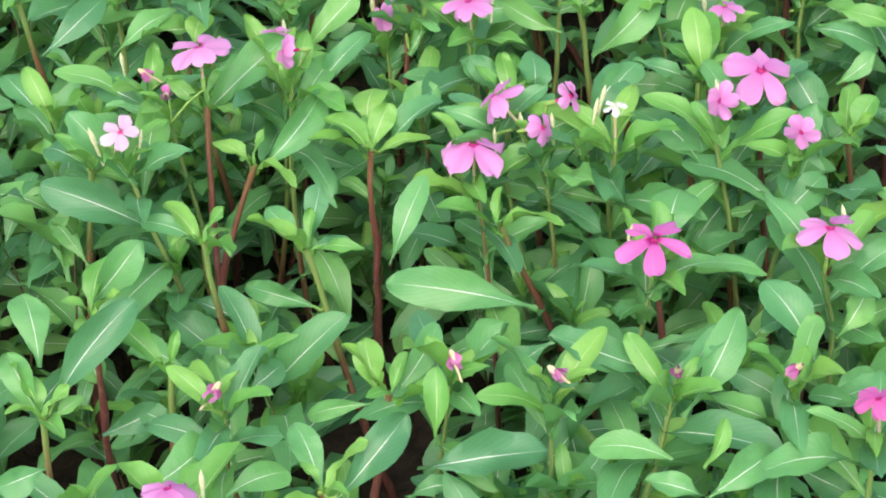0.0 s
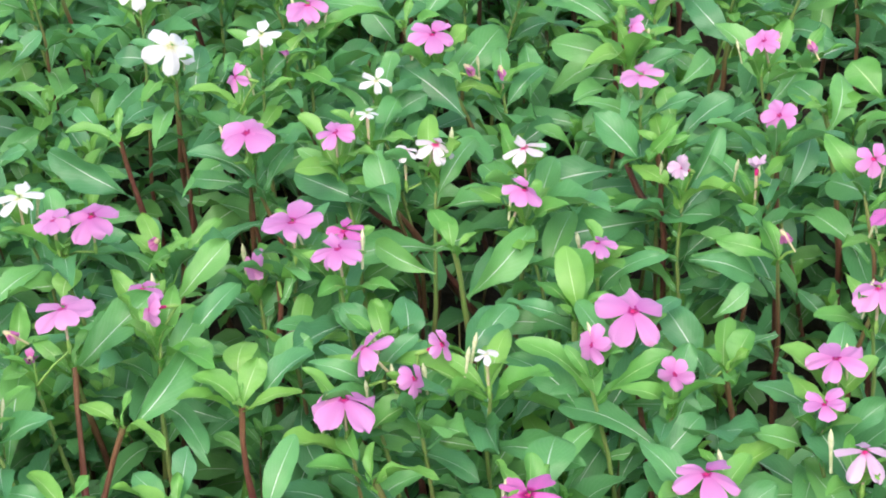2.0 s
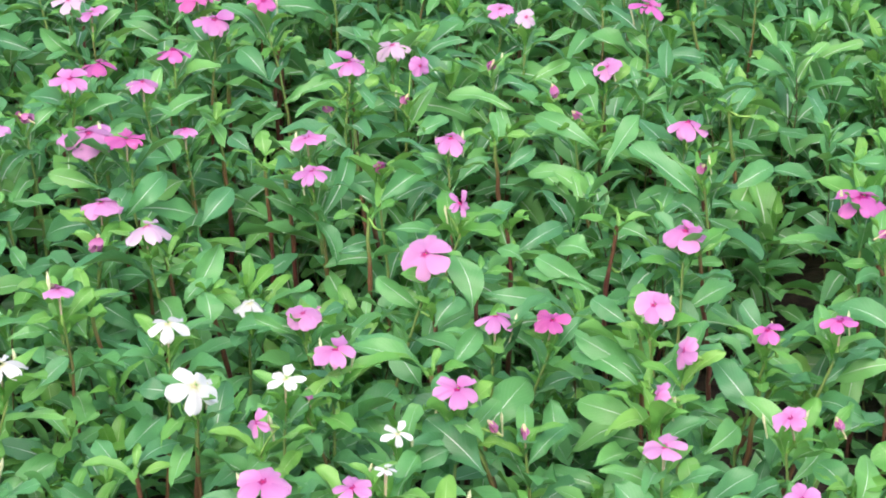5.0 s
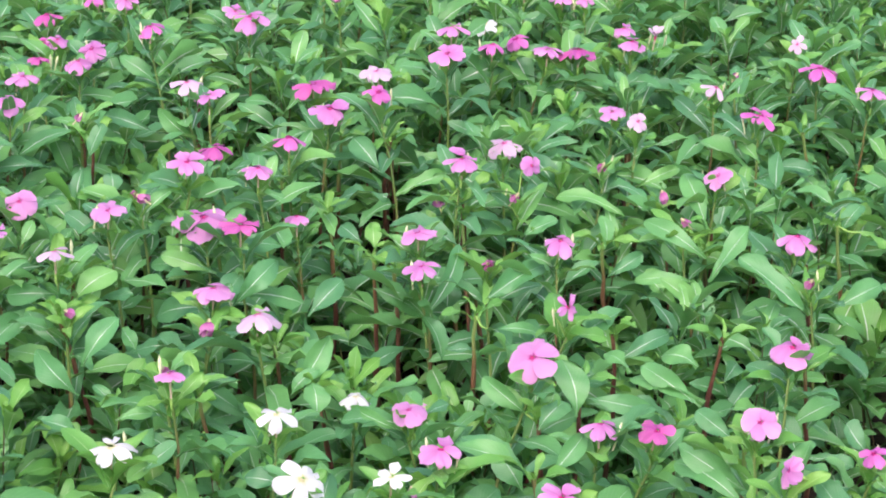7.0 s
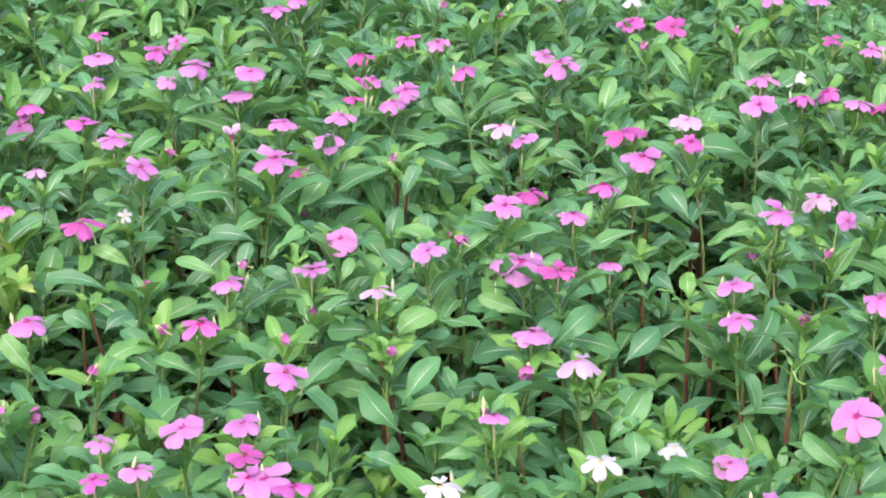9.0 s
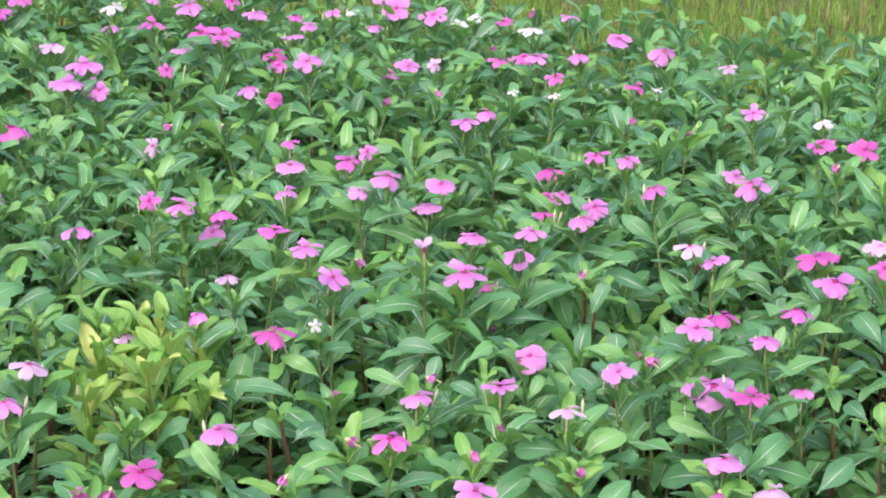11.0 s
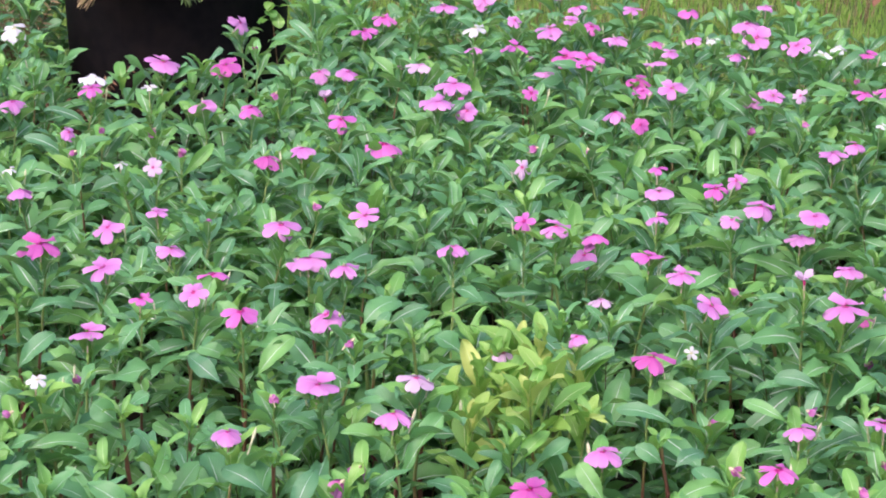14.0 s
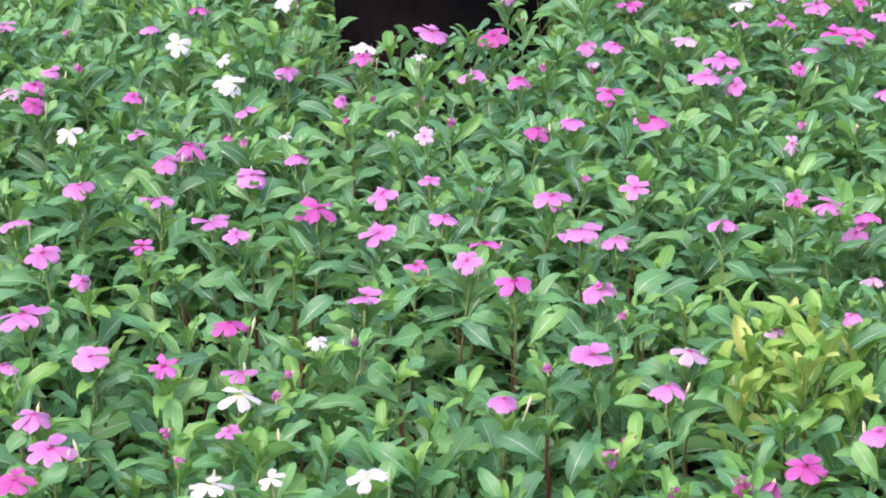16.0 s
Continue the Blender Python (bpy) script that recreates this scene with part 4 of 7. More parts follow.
plant(-1.951, 2.157, [(0.000, 0.000, 0.340, 0.039, "white", 21, 14)])
plant(0.082, 2.172, [(-0.007, -0.012, 0.315, 0.020, "wilted"), (0.007, 0.012, 0.340, 0.024, "side", 60, 34)])
plant(0.262, 2.182, [(0.029, -0.004, 0.340, 0.030, "pink", 34, -51), (-0.029, 0.004, 0.315, 0.026, "wilted")])
plant(-0.553, 2.212, [(0.012, -0.023, 0.360, 0.047, "pink", 8, 21), (-0.036, -0.022, 0.382, 0.027, "cup"), (-0.012, 0.018, 0.317, 0.020, "wilted"), (0.036, 0.026, 0.278, 0.020, "wilted")])
plant(-1.774, 2.190, [(0.000, 0.000, 0.340, 0.050, "pink", 6, 41)])
plant(-1.860, 2.192, [(0.000, 0.000, 0.340, 0.026, "pink", 3, 67)])
plant(-0.175, 2.195, [(0.000, 0.000, 0.357, 0.037, "pink", -6, 24)])
plant(-1.622, 2.217, [(0.000, 0.000, 0.340, 0.034, "pink", -6, 29)])
plant(-1.249, 2.225, [(0.000, 0.000, 0.343, 0.045, "pink", 12, 45)])
plant(-0.737, 2.225, [(0.000, 0.000, 0.356, 0.036, "pink", 1, 8)])
plant(-2.076, 2.237, [(0.000, 0.000, 0.340, 0.031, "pink", 25, 79)])
plant(-1.409, 2.262, [(-0.023, -0.022, 0.329, 0.028, "pink", 3, 11), (0.023, 0.022, 0.308, 0.020, "wilted")])
plant(-1.721, 2.248, [(0.000, 0.000, 0.340, 0.023, "wilted")])
plant(-0.840, 2.250, [(0.000, 0.000, 0.300, 0.032, "pale", -6, 29)])
plant(0.060, 2.255, [(0.000, 0.000, 0.338, 0.041, "pale", 24, -24)])
plant(0.172, 2.262, [(0.000, 0.000, 0.315, 0.020, "wilted")])
plant(-0.516, 2.271, [(0.020, -0.001, 0.359, 0.039, "pink", 13, 7), (-0.020, 0.001, 0.318, 0.026, "pink", -3, 6)])
plant(-2.147, 2.298, [(-0.006, -0.020, 0.340, 0.036, "pale", -4, 96), (0.006, 0.020, 0.340, 0.034, "pink", 27, 60)])
plant(-1.041, 2.279, [(0.000, 0.000, 0.328, 0.038, "pink", 5, -14)])
plant(-1.681, 2.285, [(0.000, 0.000, 0.340, 0.019, "white", 14, 49)])
plant(-0.697, 2.301, [(0.000, 0.000, 0.318, 0.020, "wilted")])
plant(-1.169, 2.301, [(0.000, 0.000, 0.342, 0.035, "pink", 20, 8)])
plant(-1.795, 2.337, [(0.001, -0.023, 0.315, 0.032, "wilted"), (-0.001, 0.023, 0.340, 0.031, "pink", 9, 16)])
plant(-0.804, 2.322, [(0.000, 0.000, 0.336, 0.037, "pink", 3, 44)])
plant(-0.922, 2.352, [(-0.003, -0.025, 0.356, 0.036, "pink", 6, 36), (-0.047, -0.020, 0.354, 0.026, "pink", 48, 9), (0.022, 0.013, 0.310, 0.034, "pink", 35, 14), (0.029, 0.031, 0.331, 0.035, "pink", -6, 59)])
plant(-0.114, 2.353, [(-0.027, -0.020, 0.342, 0.041, "pink", 23, 33), (0.027, 0.020, 0.350, 0.032, "pink", 18, 18)])
plant(-1.975, 2.336, [(0.000, 0.000, 0.340, 0.027, "pink", 21, 58)])
plant(0.199, 2.352, [(0.014, -0.014, 0.340, 0.024, "pale", 36, 15), (-0.014, 0.014, 0.340, 0.030, "pink", 20, -7)])
plant(-0.298, 2.373, [(0.017, -0.029, 0.347, 0.032, "pink", -1, 23), (-0.017, 0.029, 0.342, 0.037, "pale", 14, -18)])
plant(-0.464, 2.349, [(0.033, -0.001, 0.316, 0.020, "wilted"), (-0.033, 0.001, 0.359, 0.037, "pink", -4, 25)])
plant(-0.572, 2.368, [(0.000, 0.000, 0.339, 0.032, "pink", 10, 30)])
plant(0.357, 2.378, [(0.000, 0.000, 0.340, 0.040, "pink", 14, 39)])
plant(-1.278, 2.382, [(0.000, 0.000, 0.319, 0.020, "wilted")])
plant(-2.158, 2.411, [(-0.005, -0.026, 0.340, 0.028, "pink", 22, 50), (0.005, 0.026, 0.340, 0.026, "wilted")])
plant(-1.522, 2.389, [(0.000, 0.000, 0.334, 0.026, "pale", 48, 21)])
plant(-1.575, 2.393, [(0.000, 0.000, 0.332, 0.018, "white", 5, 38)])
plant(-1.647, 2.396, [(0.000, 0.000, 0.339, 0.021, "wilted")])
plant(-0.167, 2.414, [(0.000, 0.000, 0.341, 0.051, "pink", 9, -10)])
plant(-0.836, 2.461, [(0.000, 0.000, 0.338, 0.030, "pink", 4, 35)])
plant(-1.895, 2.465, [(0.000, 0.000, 0.340, 0.046, "white", 22, 24)])
plant(-0.687, 2.481, [(-0.054, -0.015, 0.347, 0.026, "pink", 23, 8), (-0.019, -0.014, 0.370, 0.041, "pink", 3, 40), (0.029, 0.010, 0.327, 0.036, "pink", 1, 5), (0.044, 0.018, 0.355, 0.036, "pink", 13, -1)])
plant(-1.702, 2.469, [(0.000, 0.000, 0.340, 0.026, "pink", 34, 57)])
plant(0.330, 2.497, [(-0.015, -0.026, 0.340, 0.031, "pale", 26, 65), (0.015, 0.026, 0.340, 0.020, "wilted")])
plant(-1.381, 2.504, [(-0.011, -0.031, 0.343, 0.041, "pink", 8, 13), (0.011, 0.031, 0.341, 0.039, "pink", 9, 27)])
plant(0.506, 2.485, [(0.000, 0.000, 0.340, 0.037, "pink")])
plant(-0.096, 2.486, [(0.000, 0.000, 0.337, 0.038, "pale", 15, -39)])
plant(-0.480, 2.517, [(0.020, -0.029, 0.334, 0.035, "pink", 12, 10), (0.027, 0.020, 0.333, 0.036, "pink", 25, 1), (-0.016, 0.029, 0.341, 0.026, "pink", 16, 38), (-0.031, -0.019, 0.331, 0.026, "pink", -5, 1)])
plant(-0.011, 2.516, [(0.000, 0.000, 0.353, 0.041, "pink", 20, -12)])
plant(-1.558, 2.527, [(0.000, 0.000, 0.316, 0.025, "wilted")])
plant(-0.380, 2.543, [(0.000, 0.000, 0.364, 0.039, "pink", 3, 22)])
plant(0.454, 2.562, [(0.000, 0.000, 0.340, 0.049, "pink", -3, -29)])
plant(-1.979, 2.571, [(0.000, 0.000, 0.340, 0.026, "white", 35, -29)])
plant(-1.862, 2.573, [(0.000, 0.000, 0.340, 0.043, "pink", 18, 54)])
plant(-2.408, 2.573, [(0.000, 0.000, 0.340, 0.036, "pink", -1, 62)])
plant(-1.718, 2.579, [(0.000, 0.000, 0.315, 0.020, "wilted")])
plant(0.077, 2.599, [(-0.033, -0.018, 0.347, 0.036, "pink", 1, -5), (-0.004, 0.025, 0.341, 0.033, "pink", 18, -22), (0.037, -0.007, 0.340, 0.036, "pink", -3, -34)])
plant(-0.524, 2.592, [(0.000, 0.000, 0.320, 0.026, "pink", 19, 22)])
plant(-0.871, 2.592, [(0.000, 0.000, 0.329, 0.036, "pink", 8, 16)])
plant(0.153, 2.594, [(0.000, 0.000, 0.340, 0.045, "pink", -1, 41)])
plant(-1.066, 2.594, [(0.000, 0.000, 0.337, 0.032, "pale", 48, 35)])
plant(-1.271, 2.595, [(0.000, 0.000, 0.344, 0.052, "pink", 12, 50)])
plant(-2.088, 2.608, [(0.000, 0.000, 0.340, 0.041, "white", 48, 31)])
plant(-1.658, 2.633, [(0.000, 0.000, 0.307, 0.032, "wilted")])
plant(0.231, 2.663, [(-0.008, -0.026, 0.340, 0.037, "pink", 6, 23), (0.023, -0.002, 0.340, 0.026, "cup"), (-0.016, 0.028, 0.340, 0.030, "pink", 15, 12)])
plant(-0.281, 2.670, [(0.012, -0.025, 0.350, 0.048, "pink", 12, -19), (-0.012, 0.025, 0.340, 0.030, "pink", 21, 32)])
plant(-0.009, 2.645, [(0.000, 0.000, 0.347, 0.042, "pink", -6, 7)])
plant(0.436, 2.654, [(0.000, 0.000, 0.340, 0.024, "pale", 42, -31)])
plant(-0.798, 2.661, [(-0.013, -0.002, 0.322, 0.035, "pink", 10, 25), (0.013, 0.002, 0.336, 0.027, "pink", 36, 9)])
plant(-2.355, 2.672, [(0.000, 0.000, 0.315, 0.027, "wilted")])
plant(-1.600, 2.677, [(0.000, 0.000, 0.340, 0.042, "pink", 8, 22)])
plant(-2.194, 2.679, [(0.000, 0.000, 0.340, 0.033, "pink", 7, 26)])
plant(-1.799, 2.689, [(0.000, 0.000, 0.340, 0.039, "pink", 5, 51)])
plant(-0.460, 2.713, [(0.025, -0.024, 0.351, 0.029, "pink", 24, 5), (-0.025, 0.024, 0.337, 0.032, "pink", 18, -43)])
plant(-0.902, 2.690, [(0.000, 0.000, 0.329, 0.027, "pink", -1, -17)])
plant(-0.541, 2.694, [(0.000, 0.000, 0.325, 0.038, "pink", 3, 29)])
plant(-1.531, 2.696, [(0.000, 0.000, 0.340, 0.041, "pink", 17, 21)])
plant(-1.385, 2.700, [(0.000, 0.000, 0.339, 0.041, "pink", 18, 42)])
plant(0.034, 2.726, [(0.000, 0.000, 0.327, 0.033, "white", 22, -6)])
plant(-1.719, 2.728, [(0.000, 0.000, 0.340, 0.022, "white", 2, 18)])
plant(-1.829, 2.749, [(0.000, 0.000, 0.338, 0.044, "white", 0, 6)])
plant(-1.242, 2.779, [(-0.017, -0.015, 0.363, 0.051, "pink", 3, 5), (0.017, 0.015, 0.346, 0.032, "pink", 39, 26)])
plant(-1.530, 2.780, [(0.000, 0.000, 0.341, 0.022, "wilted")])
plant(-1.450, 2.785, [(0.000, 0.000, 0.340, 0.026, "cup")])
plant(-0.164, 2.788, [(0.000, 0.000, 0.338, 0.020, "wilted")])
plant(-1.013, 2.843, [(-0.028, -0.035, 0.307, 0.021, "wilted"), (-0.010, 0.033, 0.348, 0.038, "pink", 2, 30), (0.038, 0.002, 0.342, 0.026, "pink", 42, 22)])
plant(-1.120, 2.809, [(0.000, 0.000, 0.299, 0.023, "wilted")])
plant(0.153, 2.820, [(0.016, -0.005, 0.340, 0.026, "pink", 7, 2), (-0.016, 0.005, 0.340, 0.033, "pink", 19, -13)])
plant(-2.198, 2.821, [(0.000, 0.000, 0.340, 0.041, "pink", -4, 38)])
plant(-1.267, 2.847, [(0.000, 0.000, 0.370, 0.052, "pink", 8, 12)])
plant(0.087, 2.865, [(0.000, 0.000, 0.337, 0.028, "pink", 8, 0)])
plant(-0.163, 2.877, [(0.030, -0.012, 0.341, 0.040, "pink", 31, 20), (-0.030, 0.012, 0.338, 0.039, "pink", 8, -14)])
plant(-1.777, 2.875, [(0.000, 0.000, 0.340, 0.052, "pink", 14, 73)])
plant(0.233, 2.890, [(-0.015, -0.014, 0.340, 0.026, "pink", 26, -33), (0.015, 0.014, 0.340, 0.026, "pink", 41, -20)])
plant(-0.688, 2.901, [(-0.012, -0.019, 0.325, 0.039, "pink", 4, 49), (0.012, 0.019, 0.331, 0.035, "pink", 12, 34)])
plant(-1.685, 2.911, [(0.000, 0.000, 0.336, 0.046, "pink", 24, 9)])
plant(-1.298, 2.915, [(0.000, 0.000, 0.315, 0.044, "pink", 15, 1)])
plant(0.472, 2.918, [(0.000, 0.000, 0.340, 0.034, "pink", 10, 3)])
plant(-1.511, 2.946, [(0.027, -0.004, 0.341, 0.035, "pink", 10, 46), (-0.027, 0.004, 0.333, 0.038, "pink", 20, 21)])
plant(-0.391, 2.968, [(0.000, 0.000, 0.315, 0.021, "wilted")])
plant(-0.763, 2.970, [(0.000, 0.000, 0.340, 0.020, "wilted")])
plant(-0.044, 2.973, [(0.000, 0.000, 0.315, 0.020, "wilted")])
plant(-0.846, 2.979, [(0.000, 0.000, 0.315, 0.025, "wilted")])
plant(0.319, 2.986, [(0.000, 0.000, 0.340, 0.036, "pink", -6, -11)])
plant(-1.194, 2.989, [(0.000, 0.000, 0.329, 0.026, "pink", 48, 30)])
plant(-0.200, 2.994, [(0.000, 0.000, 0.339, 0.035, "white", 14, -52)])
plant(-0.624, 3.002, [(0.031, -0.000, 0.340, 0.018, "white", 0, 36), (-0.031, 0.000, 0.340, 0.017, "white", 8, -2)])
plant(-0.299, 3.004, [(0.000, 0.000, 0.339, 0.031, "pink", 30, -15)])
plant(-0.477, 3.004, [(0.000, 0.000, 0.315, 0.027, "wilted")])
plant(-1.685, 3.017, [(0.000, 0.000, 0.341, 0.020, "wilted")])
plant(-1.004, 3.030, [(0.025, -0.006, 0.353, 0.042, "pink", 26, 25), (-0.025, 0.006, 0.340, 0.031, "pink", 18, -3)])
plant(0.036, 3.055, [(-0.034, -0.005, 0.340, 0.036, "pink", 6, -6), (0.034, 0.005, 0.340, 0.036, "pink", -6, 10)])
plant(-0.814, 3.075, [(0.025, -0.017, 0.355, 0.024, "pale", 48, 8), (-0.025, 0.017, 0.340, 0.035, "pink", 23, 33)])
plant(-1.409, 3.059, [(0.000, 0.000, 0.333, 0.046, "pale", 5, -1)])
plant(-1.176, 3.098, [(0.044, -0.020, 0.369, 0.044, "pink", 19, 1), (-0.004, 0.006, 0.362, 0.045, "pink", 20, 26), (-0.040, 0.013, 0.328, 0.029, "pink", 5, 10)])
plant(-0.450, 3.081, [(0.000, 0.000, 0.340, 0.016, "white", 5, -23)])
plant(-0.485, 3.088, [(0.000, 0.000, 0.340, 0.030, "pink", 13, 9)])
plant(-1.057, 3.102, [(0.000, 0.000, 0.339, 0.043, "pink", 11, 12)])
plant(-0.611, 3.107, [(0.000, 0.000, 0.340, 0.030, "pink", 18, 26)])
plant(-1.470, 3.120, [(0.000, 0.000, 0.315, 0.026, "wilted")])
plant(-0.873, 3.130, [(0.000, 0.000, 0.330, 0.047, "pink", 14, -6)])
plant(-1.790, 3.166, [(0.000, 0.000, 0.340, 0.041, "pink", 37, 80)])
plant(-1.374, 3.207, [(0.000, 0.000, 0.329, 0.029, "pink", -1, 25)])
plant(-1.295, 3.227, [(-0.006, -0.018, 0.341, 0.045, "pink", 16, 69), (0.006, 0.018, 0.315, 0.020, "wilted")])
plant(-1.065, 3.210, [(0.000, 0.000, 0.338, 0.040, "pink", -1, -30)])
plant(-0.694, 3.253, [(0.034, -0.040, 0.340, 0.036, "pink", 5, 18), (0.002, 0.020, 0.323, 0.043, "pink", 17, -19), (-0.036, 0.019, 0.313, 0.036, "pink", 11, 15)])
plant(-0.598, 3.247, [(0.000, 0.000, 0.340, 0.041, "pink", 13, 9)])
plant(-0.362, 3.248, [(0.000, 0.000, 0.340, 0.029, "pale", 5, 11)])
plant(-1.588, 3.277, [(-0.010, -0.020, 0.326, 0.049, "pink", 6, 42), (0.010, 0.020, 0.344, 0.044, "pink", 16, 39)])
plant(-1.414, 3.312, [(0.000, 0.000, 0.339, 0.041, "white", 6, -6)])
plant(-1.071, 3.352, [(0.007, -0.039, 0.334, 0.028, "pink", 17, 42), (-0.033, 0.011, 0.335, 0.026, "pink", 11, 42), (0.026, 0.029, 0.340, 0.026, "pink", 22, 15)])
plant(-0.474, 3.321, [(0.000, 0.000, 0.340, 0.052, "pink", 13, 26)])
plant(-0.958, 3.337, [(0.000, 0.000, 0.336, 0.028, "pink", 2, 18)])
plant(-0.760, 3.347, [(0.000, 0.000, 0.315, 0.021, "wilted")])
plant(-0.865, 3.363, [(0.000, 0.000, 0.356, 0.049, "pink", 17, 11)])
plant(-1.294, 3.364, [(0.000, 0.000, 0.339, 0.049, "pink", 9, 14)])
plant(-1.176, 3.366, [(0.000, 0.000, 0.333, 0.041, "pink", 13, 19)])
plant(-0.554, 3.369, [(0.000, 0.000, 0.340, 0.039, "pink", 16, 14)])
plant(-0.819, 3.416, [(-0.006, -0.029, 0.338, 0.028, "white", 25, 42), (0.006, 0.029, 0.339, 0.029, "white", 5, -22)])
plant(-1.368, 3.389, [(0.000, 0.000, 0.340, 0.026, "pink", 34, 40)])
plant(-0.704, 3.393, [(0.000, 0.000, 0.337, 0.042, "white", 4, -19)])
plant(-1.257, 3.423, [(0.022, -0.010, 0.339, 0.032, "pink", 29, 46), (-0.022, 0.010, 0.339, 0.026, "pink", 18, 44)])
plant(-1.025, 3.431, [(0.000, 0.000, 0.333, 0.023, "white", -3, 14)])
plant(-0.758, 3.432, [(0.000, 0.000, 0.336, 0.027, "pink", 9, 14)])
plant(-1.522, 3.440, [(0.000, 0.000, 0.340, 0.046, "pink", 10, 34)])
plant(-1.808, 3.449, [(0.000, 0.000, 0.340, 0.034, "pink", 25, 39)])
plant(-0.957, 3.471, [(0.000, 0.000, 0.335, 0.047, "pink", 33, 14)])
plant(-0.658, 3.489, [(0.000, 0.000, 0.340, 0.034, "pink", -3, 2)])
plant(-1.477, 3.525, [(0.000, 0.000, 0.340, 0.039, "pink", 45, 10)])
plant(-1.303, 3.537, [(0.000, 0.000, 0.340, 0.031, "pink", 11, 13)])
plant(-0.994, 3.548, [(0.000, 0.000, 0.340, 0.052, "pink", 8, -15)])
plant(-1.208, 3.565, [(0.000, 0.000, 0.340, 0.033, "pink", 7, -3)])
plant(-1.628, 3.572, [(0.000, 0.000, 0.340, 0.040, "pink", 23, 50)])
plant(-1.116, 3.605, [(0.000, 0.000, 0.340, 0.043, "pink", 1, 19)])
plant(-0.746, 3.623, [(0.000, 0.000, 0.315, 0.036, "wilted")])
plant(-1.530, 3.626, [(0.000, 0.000, 0.340, 0.040, "pink", 21, 49)])
plant(-1.368, 3.635, [(0.000, 0.000, 0.340, 0.034, "pink", 42, 19)])
plant(-1.839, 3.654, [(0.000, 0.000, 0.340, 0.038, "wilted")])
plant(-0.996, 3.693, [(0.000, 0.000, 0.340, 0.029, "pink", -2, 9)])
plant(-1.285, 3.752, [(0.000, 0.000, 0.340, 0.038, "pink", -5, 7)])
plant(-0.524, 3.777, [(0.000, 0.000, 0.340, 0.050, "pink")])
plant(-1.697, 3.788, [(0.000, 0.000, 0.340, 0.048, "white")])
plant(-1.613, 3.796, [(0.000, 0.000, 0.340, 0.036, "pink", -2, 8)])
plant(-0.977, 3.830, [(0.000, 0.000, 0.340, 0.026, "pink", 26, -24)])

# tall leafy stems along the front
leafy_plant(-0.250, 1.076, (-0.222, 1.084, 0.290), [(-0.225, 1.091, 0.285, -0.257, 1.108, 0.301, 0.018, 0), (-0.222, 1.084, 0.290, -0.220, 1.107, 0.309, 0.018, 1), (-0.220, 1.091, 0.285, -0.196, 1.110, 0.297, 0.012, 0), (-0.229, 1.055, 0.235, -0.252, 1.087, 0.258, 0.016, 0)])
leafy_plant(-0.281, 1.313, (-0.299, 1.291, 0.290), [(-0.273, 1.227, 0.285, -0.225, 1.255, 0.311, 0.024, 0), (-0.276, 1.220, 0.235, -0.310, 1.253, 0.260, 0.020, 0), (-0.267, 1.303, 0.235, -0.274, 1.258, 0.196, 0.033, 0)])
leafy_plant(-0.243, 1.296, (-0.227, 1.286, 0.290), [(-0.222, 1.224, 0.285, -0.183, 1.246, 0.315, 0.022, 0), (-0.195, 1.160, 0.285, -0.230, 1.181, 0.295, 0.023, 0)])
leafy_plant(-0.127, 0.991, (-0.154, 1.150, 0.290), [(-0.150, 1.157, 0.285, -0.109, 1.183, 0.312, 0.021, 0), (-0.176, 1.286, 0.235, -0.167, 1.322, 0.265, 0.029, 0), (-0.154, 1.155, 0.235, -0.182, 1.173, 0.273, 0.021, 0), (-0.136, 1.021, 0.235, -0.127, 1.063, 0.288, 0.017, 0), (-0.134, 0.955, 0.160, -0.105, 0.944, 0.155, 0.021, 0)])
leafy_plant(-0.170, 1.083, (-0.119, 1.084, 0.290), [(-0.121, 1.091, 0.285, -0.142, 1.113, 0.311, 0.018, 0), (-0.115, 1.085, 0.285, -0.065, 1.113, 0.318, 0.025, 0), (-0.130, 1.150, 0.235, -0.161, 1.137, 0.237, 0.013, 0)])
leafy_plant(-0.031, 0.999, (-0.082, 0.995, 0.290), [(-0.082, 1.001, 0.285, -0.107, 1.012, 0.310, 0.016, 0), (-0.082, 1.001, 0.285, -0.070, 1.020, 0.318, 0.019, 0), (-0.080, 1.001, 0.285, -0.057, 1.012, 0.284, 0.012, 0), (-0.080, 1.004, 0.235, -0.123, 1.020, 0.245, 0.016, 0)])
leafy_plant(-0.124, 1.008, (-0.146, 1.004, 0.290), [(-0.148, 1.010, 0.285, -0.179, 1.018, 0.307, 0.016, 0), (-0.146, 1.004, 0.290, -0.133, 1.018, 0.297, 0.009, 1)])
leafy_plant(-0.049, 1.076, (-0.046, 1.092, 0.290), [(-0.046, 1.093, 0.290, -0.062, 1.104, 0.318, 0.022, 1), (-0.044, 1.093, 0.290, -0.034, 1.114, 0.312, 0.018, 1), (-0.034, 1.103, 0.285, -0.003, 1.117, 0.317, 0.020, 0), (-0.032, 0.982, 0.285, -0.008, 1.004, 0.332, 0.020, 0), (-0.044, 1.110, 0.235, -0.064, 1.132, 0.248, 0.012, 0), (-0.053, 1.149, 0.235, -0.106, 1.154, 0.253, 0.019, 0)])
leafy_plant(0.128, 1.032, (0.034, 1.010, 0.290), [(0.054, 0.937, 0.285, -0.032, 0.943, 0.303, 0.028, 0), (0.042, 1.057, 0.235, 0.005, 1.076, 0.240, 0.026, 0), (0.061, 0.907, 0.285, 0.027, 0.898, 0.259, 0.026, 0)])
